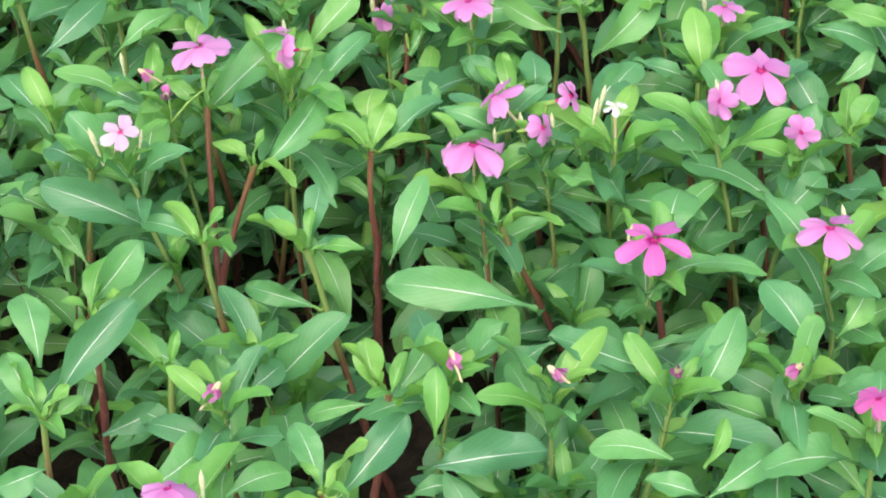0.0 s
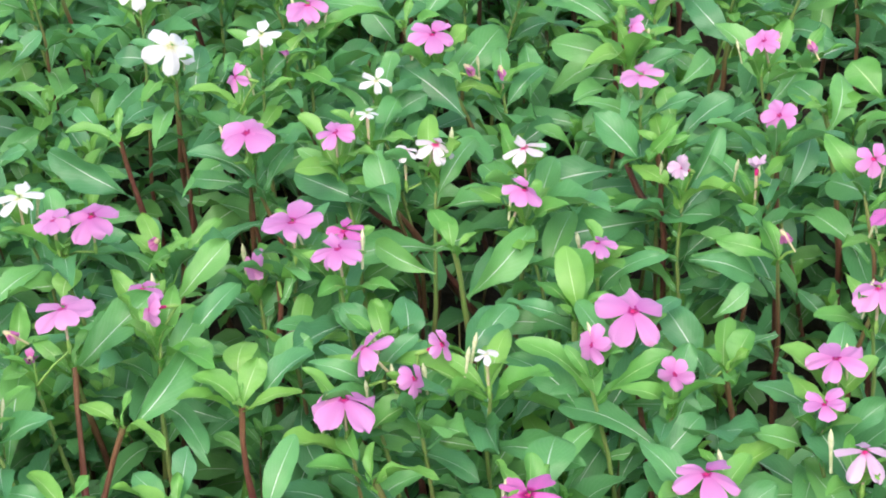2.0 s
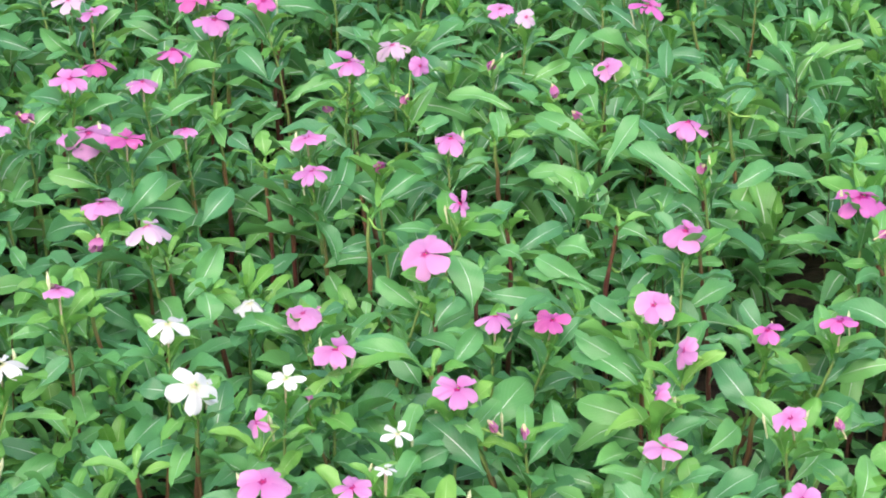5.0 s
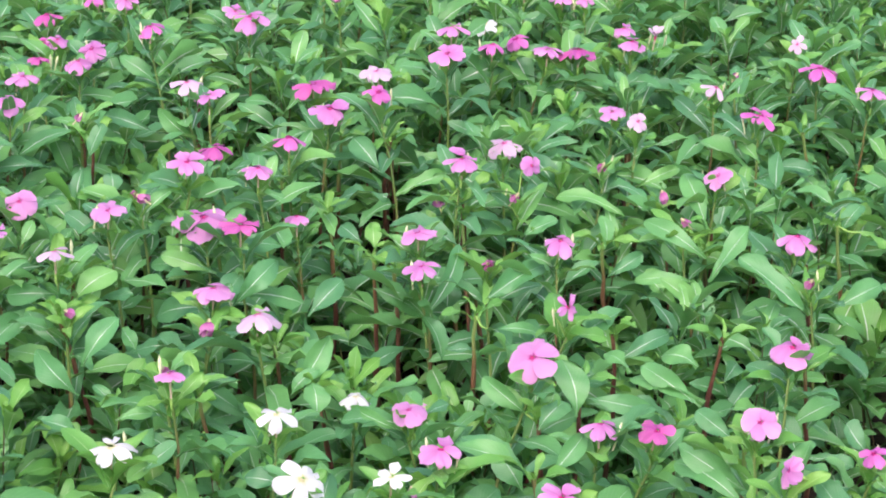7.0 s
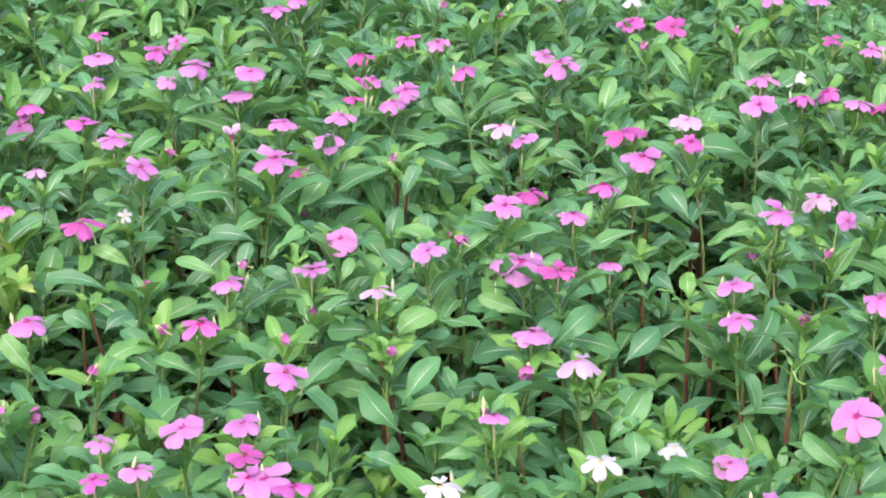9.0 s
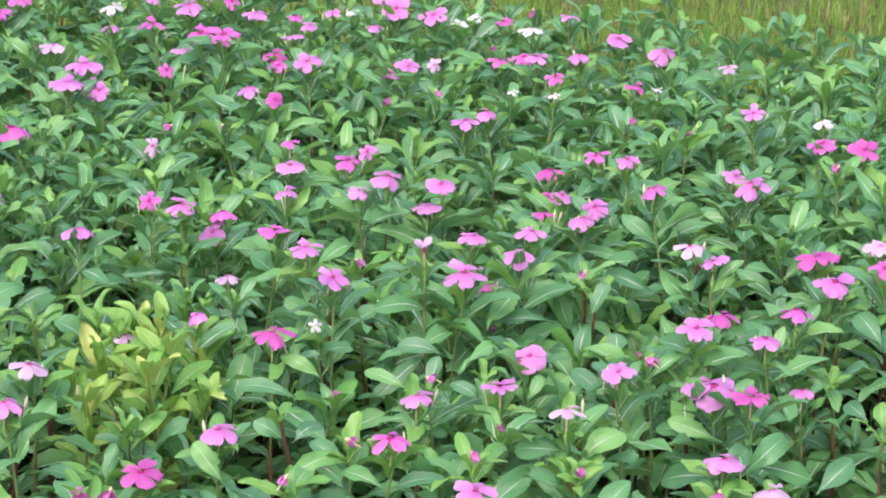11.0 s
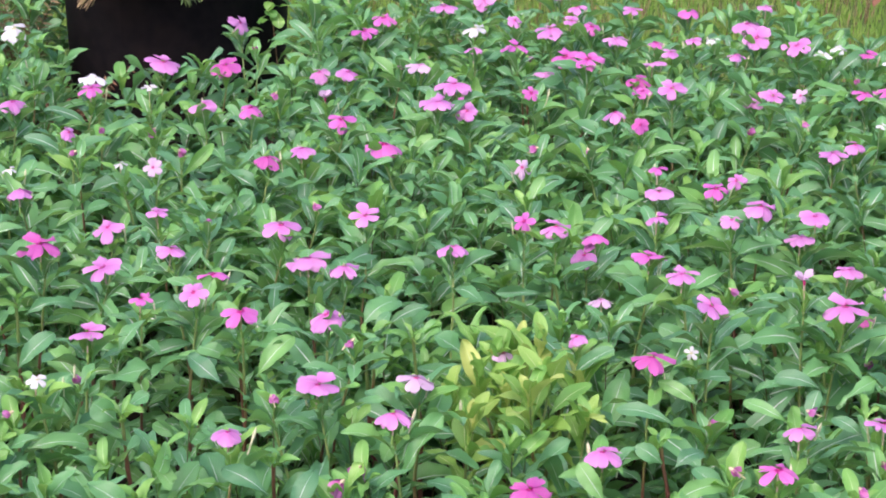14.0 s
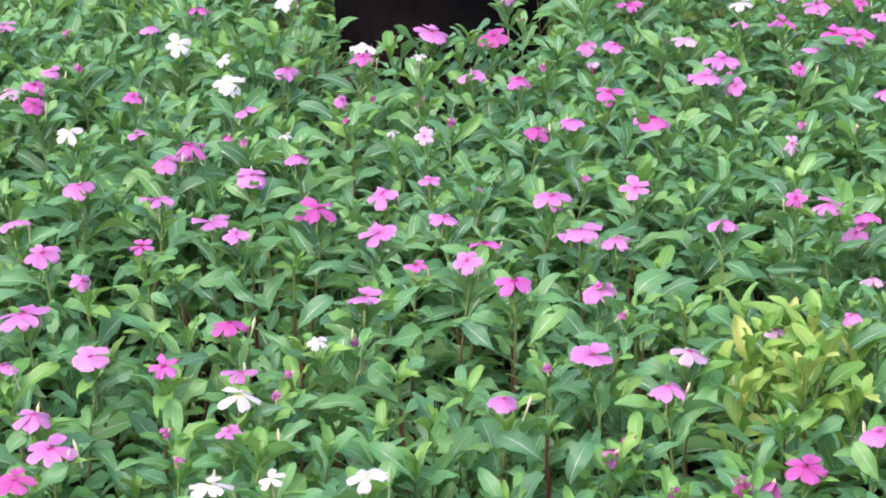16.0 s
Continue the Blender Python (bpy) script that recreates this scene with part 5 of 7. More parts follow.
leafy_plant(0.076, 1.158, (0.044, 1.151, 0.290), [(0.044, 1.158, 0.285, 0.022, 1.169, 0.308, 0.017, 0), (0.049, 1.151, 0.285, 0.071, 1.178, 0.302, 0.017, 0), (0.020, 1.144, 0.235, 0.022, 1.117, 0.198, 0.023, 0)])
leafy_plant(0.113, 1.120, (0.102, 1.124, 0.290), [(0.105, 1.131, 0.285, 0.126, 1.158, 0.313, 0.022, 0), (0.174, 1.168, 0.285, 0.133, 1.170, 0.299, 0.014, 0)])
leafy_plant(0.200, 1.168, (0.181, 1.169, 0.290), [(0.181, 1.169, 0.290, 0.180, 1.204, 0.317, 0.025, 1), (0.168, 1.061, 0.285, 0.138, 1.097, 0.323, 0.032, 0), (0.129, 1.124, 0.235, 0.158, 1.154, 0.256, 0.023, 0)])
leafy_plant(0.230, 1.081, (0.207, 1.101, 0.290), [(0.212, 1.107, 0.235, 0.183, 1.139, 0.260, 0.023, 0), (0.203, 1.006, 0.285, 0.235, 1.022, 0.312, 0.024, 0), (0.201, 1.019, 0.235, 0.162, 1.027, 0.251, 0.018, 0)])
leafy_plant(0.285, 1.088, (0.262, 1.091, 0.290), [(0.251, 1.093, 0.285, 0.229, 1.118, 0.330, 0.025, 0), (0.266, 1.091, 0.290, 0.278, 1.100, 0.314, 0.018, 1), (0.267, 1.157, 0.285, 0.293, 1.157, 0.302, 0.017, 0), (0.263, 1.227, 0.285, 0.312, 1.219, 0.282, 0.024, 0)])
leafy_plant(0.166, 0.948, (0.125, 0.977, 0.290), [(0.135, 0.988, 0.285, 0.141, 1.016, 0.316, 0.031, 0), (0.122, 0.874, 0.285, 0.060, 0.878, 0.310, 0.022, 0), (0.129, 0.839, 0.285, 0.164, 0.878, 0.328, 0.024, 0), (0.130, 0.892, 0.235, 0.076, 0.903, 0.255, 0.018, 0), (0.119, 0.806, 0.285, 0.080, 0.814, 0.303, 0.021, 0), (0.135, 0.777, 0.285, 0.179, 0.800, 0.302, 0.022, 0), (0.134, 0.777, 0.285, 0.104, 0.785, 0.296, 0.014, 0), (0.134, 0.794, 0.290, 0.149, 0.805, 0.312, 0.009, 1)])
leafy_plant(0.215, 0.963, (0.237, 0.987, 0.290), [(0.208, 0.879, 0.285, 0.186, 0.909, 0.325, 0.024, 0), (0.223, 0.900, 0.285, 0.248, 0.921, 0.304, 0.018, 0), (0.206, 0.888, 0.235, 0.169, 0.901, 0.269, 0.020, 0), (0.229, 0.841, 0.285, 0.200, 0.859, 0.288, 0.014, 0), (0.195, 0.849, 0.235, 0.222, 0.830, 0.230, 0.016, 0), (0.225, 0.906, 0.235, 0.252, 0.921, 0.243, 0.017, 0)])
leafy_plant(-0.204, 0.845, (-0.225, 0.852, 0.290), [(-0.233, 0.900, 0.285, -0.235, 0.935, 0.315, 0.027, 0), (-0.221, 0.866, 0.285, -0.183, 0.895, 0.341, 0.025, 0), (-0.228, 0.858, 0.285, -0.243, 0.886, 0.310, 0.019, 0), (-0.220, 0.856, 0.285, -0.204, 0.862, 0.297, 0.011, 0), (-0.203, 0.895, 0.235, -0.169, 0.905, 0.244, 0.016, 0), (-0.219, 0.817, 0.285, -0.242, 0.802, 0.286, 0.018, 0)])
leafy_plant(-0.196, 0.930, (-0.206, 0.938, 0.290), [(-0.210, 0.955, 0.285, -0.178, 0.967, 0.318, 0.020, 0), (-0.207, 0.935, 0.235, -0.216, 0.945, 0.260, 0.019, 0), (-0.161, 0.953, 0.235, -0.193, 0.975, 0.245, 0.021, 0), (-0.141, 0.988, 0.235, -0.136, 0.963, 0.214, 0.032, 0), (-0.119, 0.929, 0.235, -0.097, 0.944, 0.244, 0.020, 0)])
leafy_plant(-0.149, 0.878, (-0.157, 0.891, 0.290), [(-0.164, 0.797, 0.285, -0.125, 0.816, 0.292, 0.030, 0), (-0.120, 0.791, 0.285, -0.091, 0.810, 0.293, 0.020, 0), (-0.161, 0.898, 0.235, -0.179, 0.904, 0.248, 0.017, 0)])
leafy_plant(-0.046, 0.844, (-0.032, 0.860, 0.290), [(-0.040, 0.864, 0.290, -0.045, 0.880, 0.315, 0.020, 1), (-0.031, 0.865, 0.285, 0.002, 0.887, 0.312, 0.019, 0), (-0.042, 0.859, 0.285, -0.082, 0.864, 0.280, 0.014, 0), (-0.008, 0.826, 0.290, -0.005, 0.841, 0.324, 0.014, 1)])
leafy_plant(-0.051, 0.793, (-0.068, 0.787, 0.290), [(-0.069, 0.792, 0.285, -0.081, 0.821, 0.312, 0.020, 0), (-0.060, 0.787, 0.285, -0.020, 0.816, 0.311, 0.023, 0), (-0.018, 0.806, 0.285, 0.050, 0.816, 0.285, 0.023, 0), (-0.025, 0.834, 0.235, 0.010, 0.836, 0.254, 0.016, 0), (0.071, 0.887, 0.235, 0.070, 0.879, 0.208, 0.026, 0)])
leafy_plant(0.256, 1.335, (0.258, 1.332, 0.310), [(0.235, 1.358, 0.280, 0.167, 1.348, 0.285, 0.030, 0), (0.255, 1.334, 0.250, 0.169, 1.315, 0.255, 0.030, 0), (0.259, 1.329, 0.220, 0.210, 1.323, 0.250, 0.020, 0), (0.272, 1.329, 0.210, 0.333, 1.293, 0.215, 0.030, 0), (0.266, 1.331, 0.255, 0.308, 1.321, 0.320, 0.022, 0), (0.274, 1.320, 0.250, 0.326, 1.328, 0.290, 0.024, 0), (0.270, 1.327, 0.200, 0.282, 1.316, 0.240, 0.018, 0), (0.246, 1.334, 0.300, 0.219, 1.347, 0.340, 0.026, 0), (0.248, 1.334, 0.300, 0.259, 1.314, 0.335, 0.012, 1), (0.267, 1.325, 0.230, 0.276, 1.309, 0.270, 0.016, 1), (0.266, 1.327, 0.150, 0.275, 1.323, 0.200, 0.026, 1), (0.286, 1.329, 0.155, 0.316, 1.314, 0.190, 0.028, 0)],
            [(0.259, 1.332, 0.250), (0.245, 1.340, 0.272), (0.232, 1.350, 0.305)])
leafy_plant(0.183, 1.156, (0.176, 1.158, 0.290), [(0.178, 1.159, 0.290, 0.176, 1.175, 0.336, 0.023, 1), (0.181, 1.224, 0.235, 0.123, 1.230, 0.254, 0.024, 0)])
leafy_plant(0.107, 1.252, (0.103, 1.251, 0.290), [(0.101, 1.251, 0.290, 0.103, 1.269, 0.311, 0.016, 1), (0.099, 1.258, 0.285, 0.070, 1.279, 0.292, 0.016, 0), (0.107, 1.201, 0.285, 0.157, 1.214, 0.326, 0.027, 0)])
leafy_plant(0.169, 1.452, (0.023, 1.362, 0.290), [(0.063, 1.298, 0.285, 0.055, 1.317, 0.336, 0.025, 0), (0.088, 1.233, 0.285, 0.044, 1.254, 0.293, 0.019, 0), (0.077, 1.341, 0.235, 0.038, 1.333, 0.217, 0.018, 0)])
leafy_plant(0.075, 1.149, (0.053, 1.142, 0.290), [(0.060, 1.139, 0.285, 0.069, 1.157, 0.321, 0.023, 0), (0.044, 1.168, 0.285, 0.020, 1.175, 0.307, 0.020, 0), (0.098, 1.130, 0.285, 0.127, 1.149, 0.315, 0.024, 0)])
leafy_plant(0.191, 1.528, (0.119, 1.487, 0.290), [(0.126, 1.445, 0.285, 0.088, 1.479, 0.321, 0.036, 0), (0.126, 1.576, 0.235, 0.169, 1.606, 0.289, 0.033, 0), (0.187, 1.550, 0.235, 0.192, 1.573, 0.276, 0.023, 0), (0.238, 1.494, 0.235, 0.176, 1.497, 0.255, 0.023, 0)])
leafy_plant(0.275, 1.577, (0.265, 1.556, 0.290), [(0.260, 1.575, 0.285, 0.207, 1.609, 0.315, 0.028, 0), (0.259, 1.518, 0.285, 0.208, 1.524, 0.310, 0.028, 0), (0.270, 1.572, 0.235, 0.226, 1.577, 0.239, 0.021, 0), (0.274, 1.540, 0.285, 0.306, 1.572, 0.325, 0.025, 0)])
leafy_plant(0.354, 1.597, (0.359, 1.573, 0.290), [(0.351, 1.529, 0.285, 0.313, 1.546, 0.324, 0.032, 0), (0.383, 1.678, 0.235, 0.425, 1.682, 0.235, 0.021, 0), (0.298, 1.472, 0.285, 0.334, 1.490, 0.296, 0.027, 0), (0.284, 1.389, 0.285, 0.322, 1.406, 0.310, 0.025, 0), (0.282, 1.400, 0.290, 0.274, 1.421, 0.310, 0.020, 1)])
leafy_plant(0.608, 1.850, (0.504, 1.790, 0.290), [(0.486, 1.614, 0.285, 0.429, 1.605, 0.283, 0.023, 0), (0.493, 1.668, 0.285, 0.455, 1.687, 0.314, 0.026, 0), (0.496, 1.620, 0.285, 0.529, 1.627, 0.316, 0.026, 0)])
leafy_plant(0.422, 1.413, (0.399, 1.403, 0.290), [(0.428, 1.583, 0.235, 0.470, 1.595, 0.242, 0.017, 0), (0.393, 1.377, 0.285, 0.417, 1.396, 0.327, 0.023, 0), (0.398, 1.410, 0.285, 0.380, 1.425, 0.310, 0.026, 0), (0.410, 1.283, 0.285, 0.376, 1.305, 0.295, 0.024, 0), (0.446, 1.418, 0.290, 0.428, 1.442, 0.311, 0.026, 1)])
leafy_plant(0.360, 1.359, (0.350, 1.352, 0.290), [(0.360, 1.390, 0.235, 0.333, 1.407, 0.238, 0.020, 0), (0.372, 1.261, 0.235, 0.346, 1.272, 0.253, 0.024, 0), (0.348, 1.303, 0.285, 0.376, 1.321, 0.317, 0.022, 0)])
leafy_plant(-0.119, 1.467, (-0.141, 1.447, 0.290), [(-0.144, 1.454, 0.285, -0.117, 1.475, 0.312, 0.022, 0), (-0.149, 1.451, 0.285, -0.171, 1.468, 0.311, 0.020, 0), (-0.125, 1.362, 0.285, -0.183, 1.380, 0.319, 0.023, 0)])
leafy_plant(-0.079, 1.538, (-0.099, 1.515, 0.290), [(-0.093, 1.558, 0.235, -0.082, 1.589, 0.291, 0.024, 0), (-0.121, 1.576, 0.285, -0.150, 1.574, 0.295, 0.021, 0), (-0.135, 1.844, 0.235, -0.114, 1.868, 0.282, 0.024, 0)])
leafy_plant(-0.036, 1.434, (-0.036, 1.426, 0.290), [(-0.042, 1.371, 0.285, -0.094, 1.387, 0.284, 0.019, 0), (-0.045, 1.377, 0.285, -0.065, 1.400, 0.298, 0.015, 0), (-0.029, 1.360, 0.285, -0.004, 1.379, 0.312, 0.017, 0), (0.048, 1.328, 0.285, -0.007, 1.345, 0.308, 0.020, 0)])
leafy_plant(-0.100, 1.274, (-0.085, 1.274, 0.290), [(-0.089, 1.226, 0.285, -0.051, 1.239, 0.317, 0.023, 0), (-0.081, 1.175, 0.285, -0.049, 1.185, 0.323, 0.017, 0), (-0.153, 1.153, 0.285, -0.099, 1.169, 0.325, 0.028, 0), (-0.167, 1.227, 0.290, -0.165, 1.246, 0.308, 0.024, 1)])
leafy_plant(-0.022, 1.233, (-0.018, 1.232, 0.290), [(-0.018, 1.211, 0.285, 0.014, 1.243, 0.322, 0.023, 0), (-0.005, 1.225, 0.235, 0.004, 1.251, 0.284, 0.027, 0), (-0.027, 1.127, 0.285, 0.000, 1.144, 0.303, 0.022, 0), (-0.046, 1.123, 0.290, -0.047, 1.143, 0.310, 0.025, 1), (-0.096, 1.135, 0.285, -0.065, 1.150, 0.304, 0.026, 0)])
leafy_plant(0.097, 1.617, (0.089, 1.594, 0.290), [(0.089, 1.600, 0.285, 0.027, 1.626, 0.313, 0.024, 0), (0.114, 1.623, 0.285, 0.136, 1.643, 0.307, 0.024, 0), (0.022, 1.588, 0.235, 0.057, 1.606, 0.274, 0.027, 0), (0.093, 1.689, 0.285, 0.108, 1.708, 0.309, 0.023, 0), (0.057, 1.435, 0.285, 0.094, 1.443, 0.311, 0.020, 0)])
leafy_plant(0.125, 1.802, (0.133, 1.777, 0.290), [(0.127, 1.717, 0.285, 0.128, 1.744, 0.329, 0.039, 0), (0.143, 1.838, 0.235, 0.209, 1.841, 0.233, 0.022, 0), (0.240, 1.746, 0.285, 0.186, 1.771, 0.311, 0.024, 0), (-0.022, 1.685, 0.285, -0.079, 1.691, 0.298, 0.021, 0)])
leafy_plant(-0.426, 2.375, (-0.411, 2.323, 0.290), [(-0.451, 2.351, 0.235, -0.462, 2.377, 0.269, 0.020, 0), (-0.366, 2.184, 0.285, -0.365, 2.197, 0.305, 0.024, 0)])
leafy_plant(-0.184, 2.303, (-0.185, 2.234, 0.290), [(-0.178, 2.133, 0.285, -0.230, 2.149, 0.319, 0.023, 0), (-0.175, 2.165, 0.235, -0.149, 2.166, 0.266, 0.015, 0)])
leafy_plant(-0.207, 2.080, (-0.231, 2.026, 0.290), [(-0.232, 2.030, 0.285, -0.172, 2.044, 0.313, 0.026, 0), (-0.203, 1.910, 0.285, -0.162, 1.926, 0.334, 0.025, 0), (-0.227, 1.988, 0.285, -0.298, 1.997, 0.297, 0.020, 0), (-0.222, 1.908, 0.285, -0.284, 1.906, 0.283, 0.025, 0)])
leafy_plant(-0.358, 1.969, (-0.364, 1.942, 0.290), [(-0.357, 1.908, 0.285, -0.330, 1.931, 0.318, 0.030, 0), (-0.377, 1.925, 0.285, -0.430, 1.927, 0.282, 0.022, 0), (-0.365, 2.059, 0.285, -0.394, 2.079, 0.314, 0.021, 0), (-0.422, 2.292, 0.235, -0.480, 2.291, 0.243, 0.023, 0), (-0.472, 2.376, 0.235, -0.537, 2.382, 0.244, 0.017, 0), (-0.340, 2.058, 0.235, -0.328, 2.082, 0.274, 0.021, 0)])
leafy_plant(-0.064, 2.451, (-0.073, 2.373, 0.290), [(-0.067, 2.210, 0.285, -0.134, 2.221, 0.291, 0.026, 0), (-0.058, 2.219, 0.285, -0.006, 2.226, 0.308, 0.019, 0), (-0.081, 2.294, 0.285, -0.112, 2.316, 0.317, 0.026, 0)])
leafy_plant(0.037, 2.274, (0.017, 2.207, 0.290), [(0.015, 2.079, 0.285, -0.049, 2.103, 0.320, 0.030, 0), (0.030, 2.188, 0.285, 0.075, 2.201, 0.302, 0.019, 0), (0.039, 1.942, 0.285, 0.107, 1.975, 0.331, 0.025, 0), (0.079, 2.115, 0.285, 0.118, 2.134, 0.299, 0.018, 0), (0.063, 2.214, 0.235, 0.059, 2.226, 0.261, 0.028, 0)])
leafy_plant(-0.130, 2.188, (-0.129, 2.155, 0.290), [(-0.127, 2.139, 0.285, -0.160, 2.129, 0.261, 0.015, 0)])
leafy_plant(-0.065, 2.069, (-0.073, 2.036, 0.290), [(-0.069, 1.971, 0.285, -0.020, 1.957, 0.272, 0.023, 0), (-0.071, 2.051, 0.290, -0.078, 2.069, 0.313, 0.020, 1), (-0.087, 2.082, 0.285, -0.112, 2.100, 0.299, 0.018, 0)])
leafy_plant(-0.046, 2.033, (-0.048, 2.003, 0.290), [(-0.127, 1.899, 0.285, -0.093, 1.913, 0.317, 0.027, 0), (0.005, 2.024, 0.235, 0.009, 2.043, 0.265, 0.029, 0), (0.023, 2.019, 0.235, -0.036, 2.026, 0.239, 0.023, 0)])
leafy_plant(-0.132, 2.436, (-0.130, 2.385, 0.290), [(-0.129, 2.388, 0.235, -0.135, 2.412, 0.276, 0.027, 0), (-0.127, 2.398, 0.235, -0.108, 2.404, 0.269, 0.024, 0)])
leafy_plant(0.235, 2.465, (0.207, 2.388, 0.290), [(0.207, 2.267, 0.285, 0.264, 2.287, 0.314, 0.018, 0), (0.193, 2.183, 0.285, 0.124, 2.197, 0.316, 0.023, 0), (0.199, 2.113, 0.285, 0.235, 2.121, 0.290, 0.013, 0)])
leafy_plant(0.191, 2.144, (0.165, 2.098, 0.290), [(0.168, 2.095, 0.285, 0.175, 2.107, 0.316, 0.021, 0), (0.168, 2.023, 0.285, 0.205, 2.035, 0.304, 0.017, 0), (0.072, 2.024, 0.235, 0.094, 2.045, 0.265, 0.023, 0)])
leafy_plant(0.312, 2.274, (0.290, 2.206, 0.290), [(0.281, 2.161, 0.285, 0.257, 2.190, 0.345, 0.027, 0), (0.274, 2.077, 0.285, 0.210, 2.099, 0.324, 0.025, 0), (0.271, 2.020, 0.285, 0.311, 2.032, 0.341, 0.026, 0), (0.257, 2.018, 0.285, 0.198, 2.014, 0.297, 0.017, 0), (0.256, 2.143, 0.235, 0.245, 2.158, 0.274, 0.028, 0), (0.247, 2.063, 0.235, 0.207, 2.078, 0.262, 0.024, 0)])
leafy_plant(0.409, 2.104, (0.374, 2.062, 0.290), [(0.363, 1.949, 0.285, 0.293, 1.962, 0.334, 0.028, 0), (0.428, 2.233, 0.285, 0.396, 2.249, 0.311, 0.024, 0), (0.328, 2.206, 0.285, 0.378, 2.216, 0.300, 0.017, 0)])
leafy_plant(0.467, 2.230, (0.422, 2.172, 0.290), [(0.428, 2.169, 0.285, 0.443, 2.172, 0.318, 0.021, 0), (0.394, 1.972, 0.285, 0.438, 1.982, 0.310, 0.023, 0), (0.445, 2.159, 0.290, 0.472, 2.147, 0.277, 0.017, 1)])
leafy_plant(0.464, 2.514, (0.423, 2.462, 0.290), [(0.427, 2.336, 0.285, 0.382, 2.332, 0.305, 0.020, 0), (0.361, 2.364, 0.285, 0.336, 2.367, 0.314, 0.018, 0)])
leafy_plant(-0.323, 1.933, (-0.362, 1.865, 0.290), [(-0.363, 1.896, 0.235, -0.404, 1.908, 0.273, 0.021, 0), (-0.315, 1.716, 0.285, -0.358, 1.723, 0.321, 0.030, 0), (-0.323, 1.771, 0.285, -0.293, 1.783, 0.329, 0.026, 0), (-0.302, 1.774, 0.235, -0.259, 1.774, 0.263, 0.023, 0), (-0.275, 1.672, 0.285, -0.246, 1.677, 0.298, 0.014, 0)])
leafy_plant(-0.201, 1.762, (-0.211, 1.727, 0.290), [(-0.206, 1.673, 0.285, -0.224, 1.683, 0.315, 0.025, 0), (-0.178, 1.751, 0.285, -0.248, 1.752, 0.284, 0.015, 0), (-0.214, 1.728, 0.235, -0.263, 1.732, 0.242, 0.009, 0), (-0.237, 1.587, 0.285, -0.211, 1.590, 0.308, 0.019, 0)])
leafy_plant(-0.118, 1.863, (-0.150, 1.822, 0.290), [(-0.145, 1.800, 0.285, -0.196, 1.815, 0.298, 0.016, 0), (-0.128, 1.734, 0.285, -0.113, 1.734, 0.314, 0.015, 0), (-0.277, 1.804, 0.285, -0.293, 1.810, 0.305, 0.018, 0), (-0.299, 1.644, 0.285, -0.335, 1.645, 0.302, 0.015, 0)])
leafy_plant(0.053, 1.943, (0.034, 1.905, 0.290), [(0.038, 1.841, 0.285, 0.008, 1.840, 0.287, 0.010, 0), (0.003, 1.914, 0.235, -0.002, 1.923, 0.280, 0.022, 0), (0.045, 1.885, 0.285, 0.108, 1.894, 0.284, 0.015, 0)])
leafy_plant(0.105, 1.725, (0.092, 1.702, 0.290), [(0.084, 1.716, 0.285, 0.043, 1.725, 0.315, 0.018, 0), (0.088, 1.602, 0.285, 0.025, 1.605, 0.323, 0.021, 0), (0.094, 1.701, 0.285, 0.108, 1.715, 0.309, 0.015, 0), (0.095, 1.772, 0.235, 0.128, 1.771, 0.255, 0.026, 0), (0.103, 1.612, 0.285, 0.134, 1.627, 0.314, 0.021, 0), (0.082, 1.668, 0.235, 0.060, 1.678, 0.268, 0.025, 0), (0.116, 1.888, 0.235, 0.146, 1.894, 0.243, 0.022, 0)])
leafy_plant(-0.072, 1.777, (-0.106, 1.737, 0.290), [(-0.024, 1.675, 0.285, -0.077, 1.692, 0.298, 0.017, 0), (-0.102, 1.693, 0.285, -0.101, 1.712, 0.309, 0.025, 0), (-0.124, 1.745, 0.285, -0.093, 1.762, 0.327, 0.023, 0), (-0.013, 1.697, 0.285, 0.016, 1.711, 0.298, 0.017, 0)])
leafy_plant(0.160, 1.909, (0.167, 1.878, 0.290), [(0.170, 1.831, 0.285, 0.217, 1.847, 0.312, 0.021, 0), (0.180, 1.808, 0.285, 0.160, 1.814, 0.307, 0.021, 0), (0.133, 1.755, 0.285, 0.200, 1.743, 0.276, 0.023, 0)])
leafy_plant(0.282, 1.908, (0.272, 1.879, 0.290), [(0.244, 1.826, 0.285, 0.214, 1.836, 0.302, 0.029, 0), (0.243, 1.753, 0.285, 0.178, 1.766, 0.315, 0.019, 0), (0.278, 1.892, 0.235, 0.295, 1.913, 0.256, 0.019, 0)])
leafy_plant(0.369, 1.861, (0.343, 1.826, 0.290), [(0.334, 1.772, 0.285, 0.288, 1.796, 0.314, 0.022, 0), (0.349, 1.807, 0.235, 0.369, 1.824, 0.268, 0.026, 0), (0.332, 1.751, 0.235, 0.319, 1.765, 0.276, 0.025, 0)])
leafy_plant(0.288, 1.674, (0.271, 1.658, 0.290), [(0.264, 1.686, 0.285, 0.230, 1.703, 0.302, 0.022, 0), (0.265, 1.598, 0.285, 0.210, 1.601, 0.324, 0.026, 0), (0.325, 1.661, 0.285, 0.362, 1.651, 0.284, 0.015, 0), (0.378, 1.676, 0.285, 0.356, 1.685, 0.301, 0.022, 0), (0.304, 1.611, 0.285, 0.332, 1.620, 0.298, 0.021, 0)])
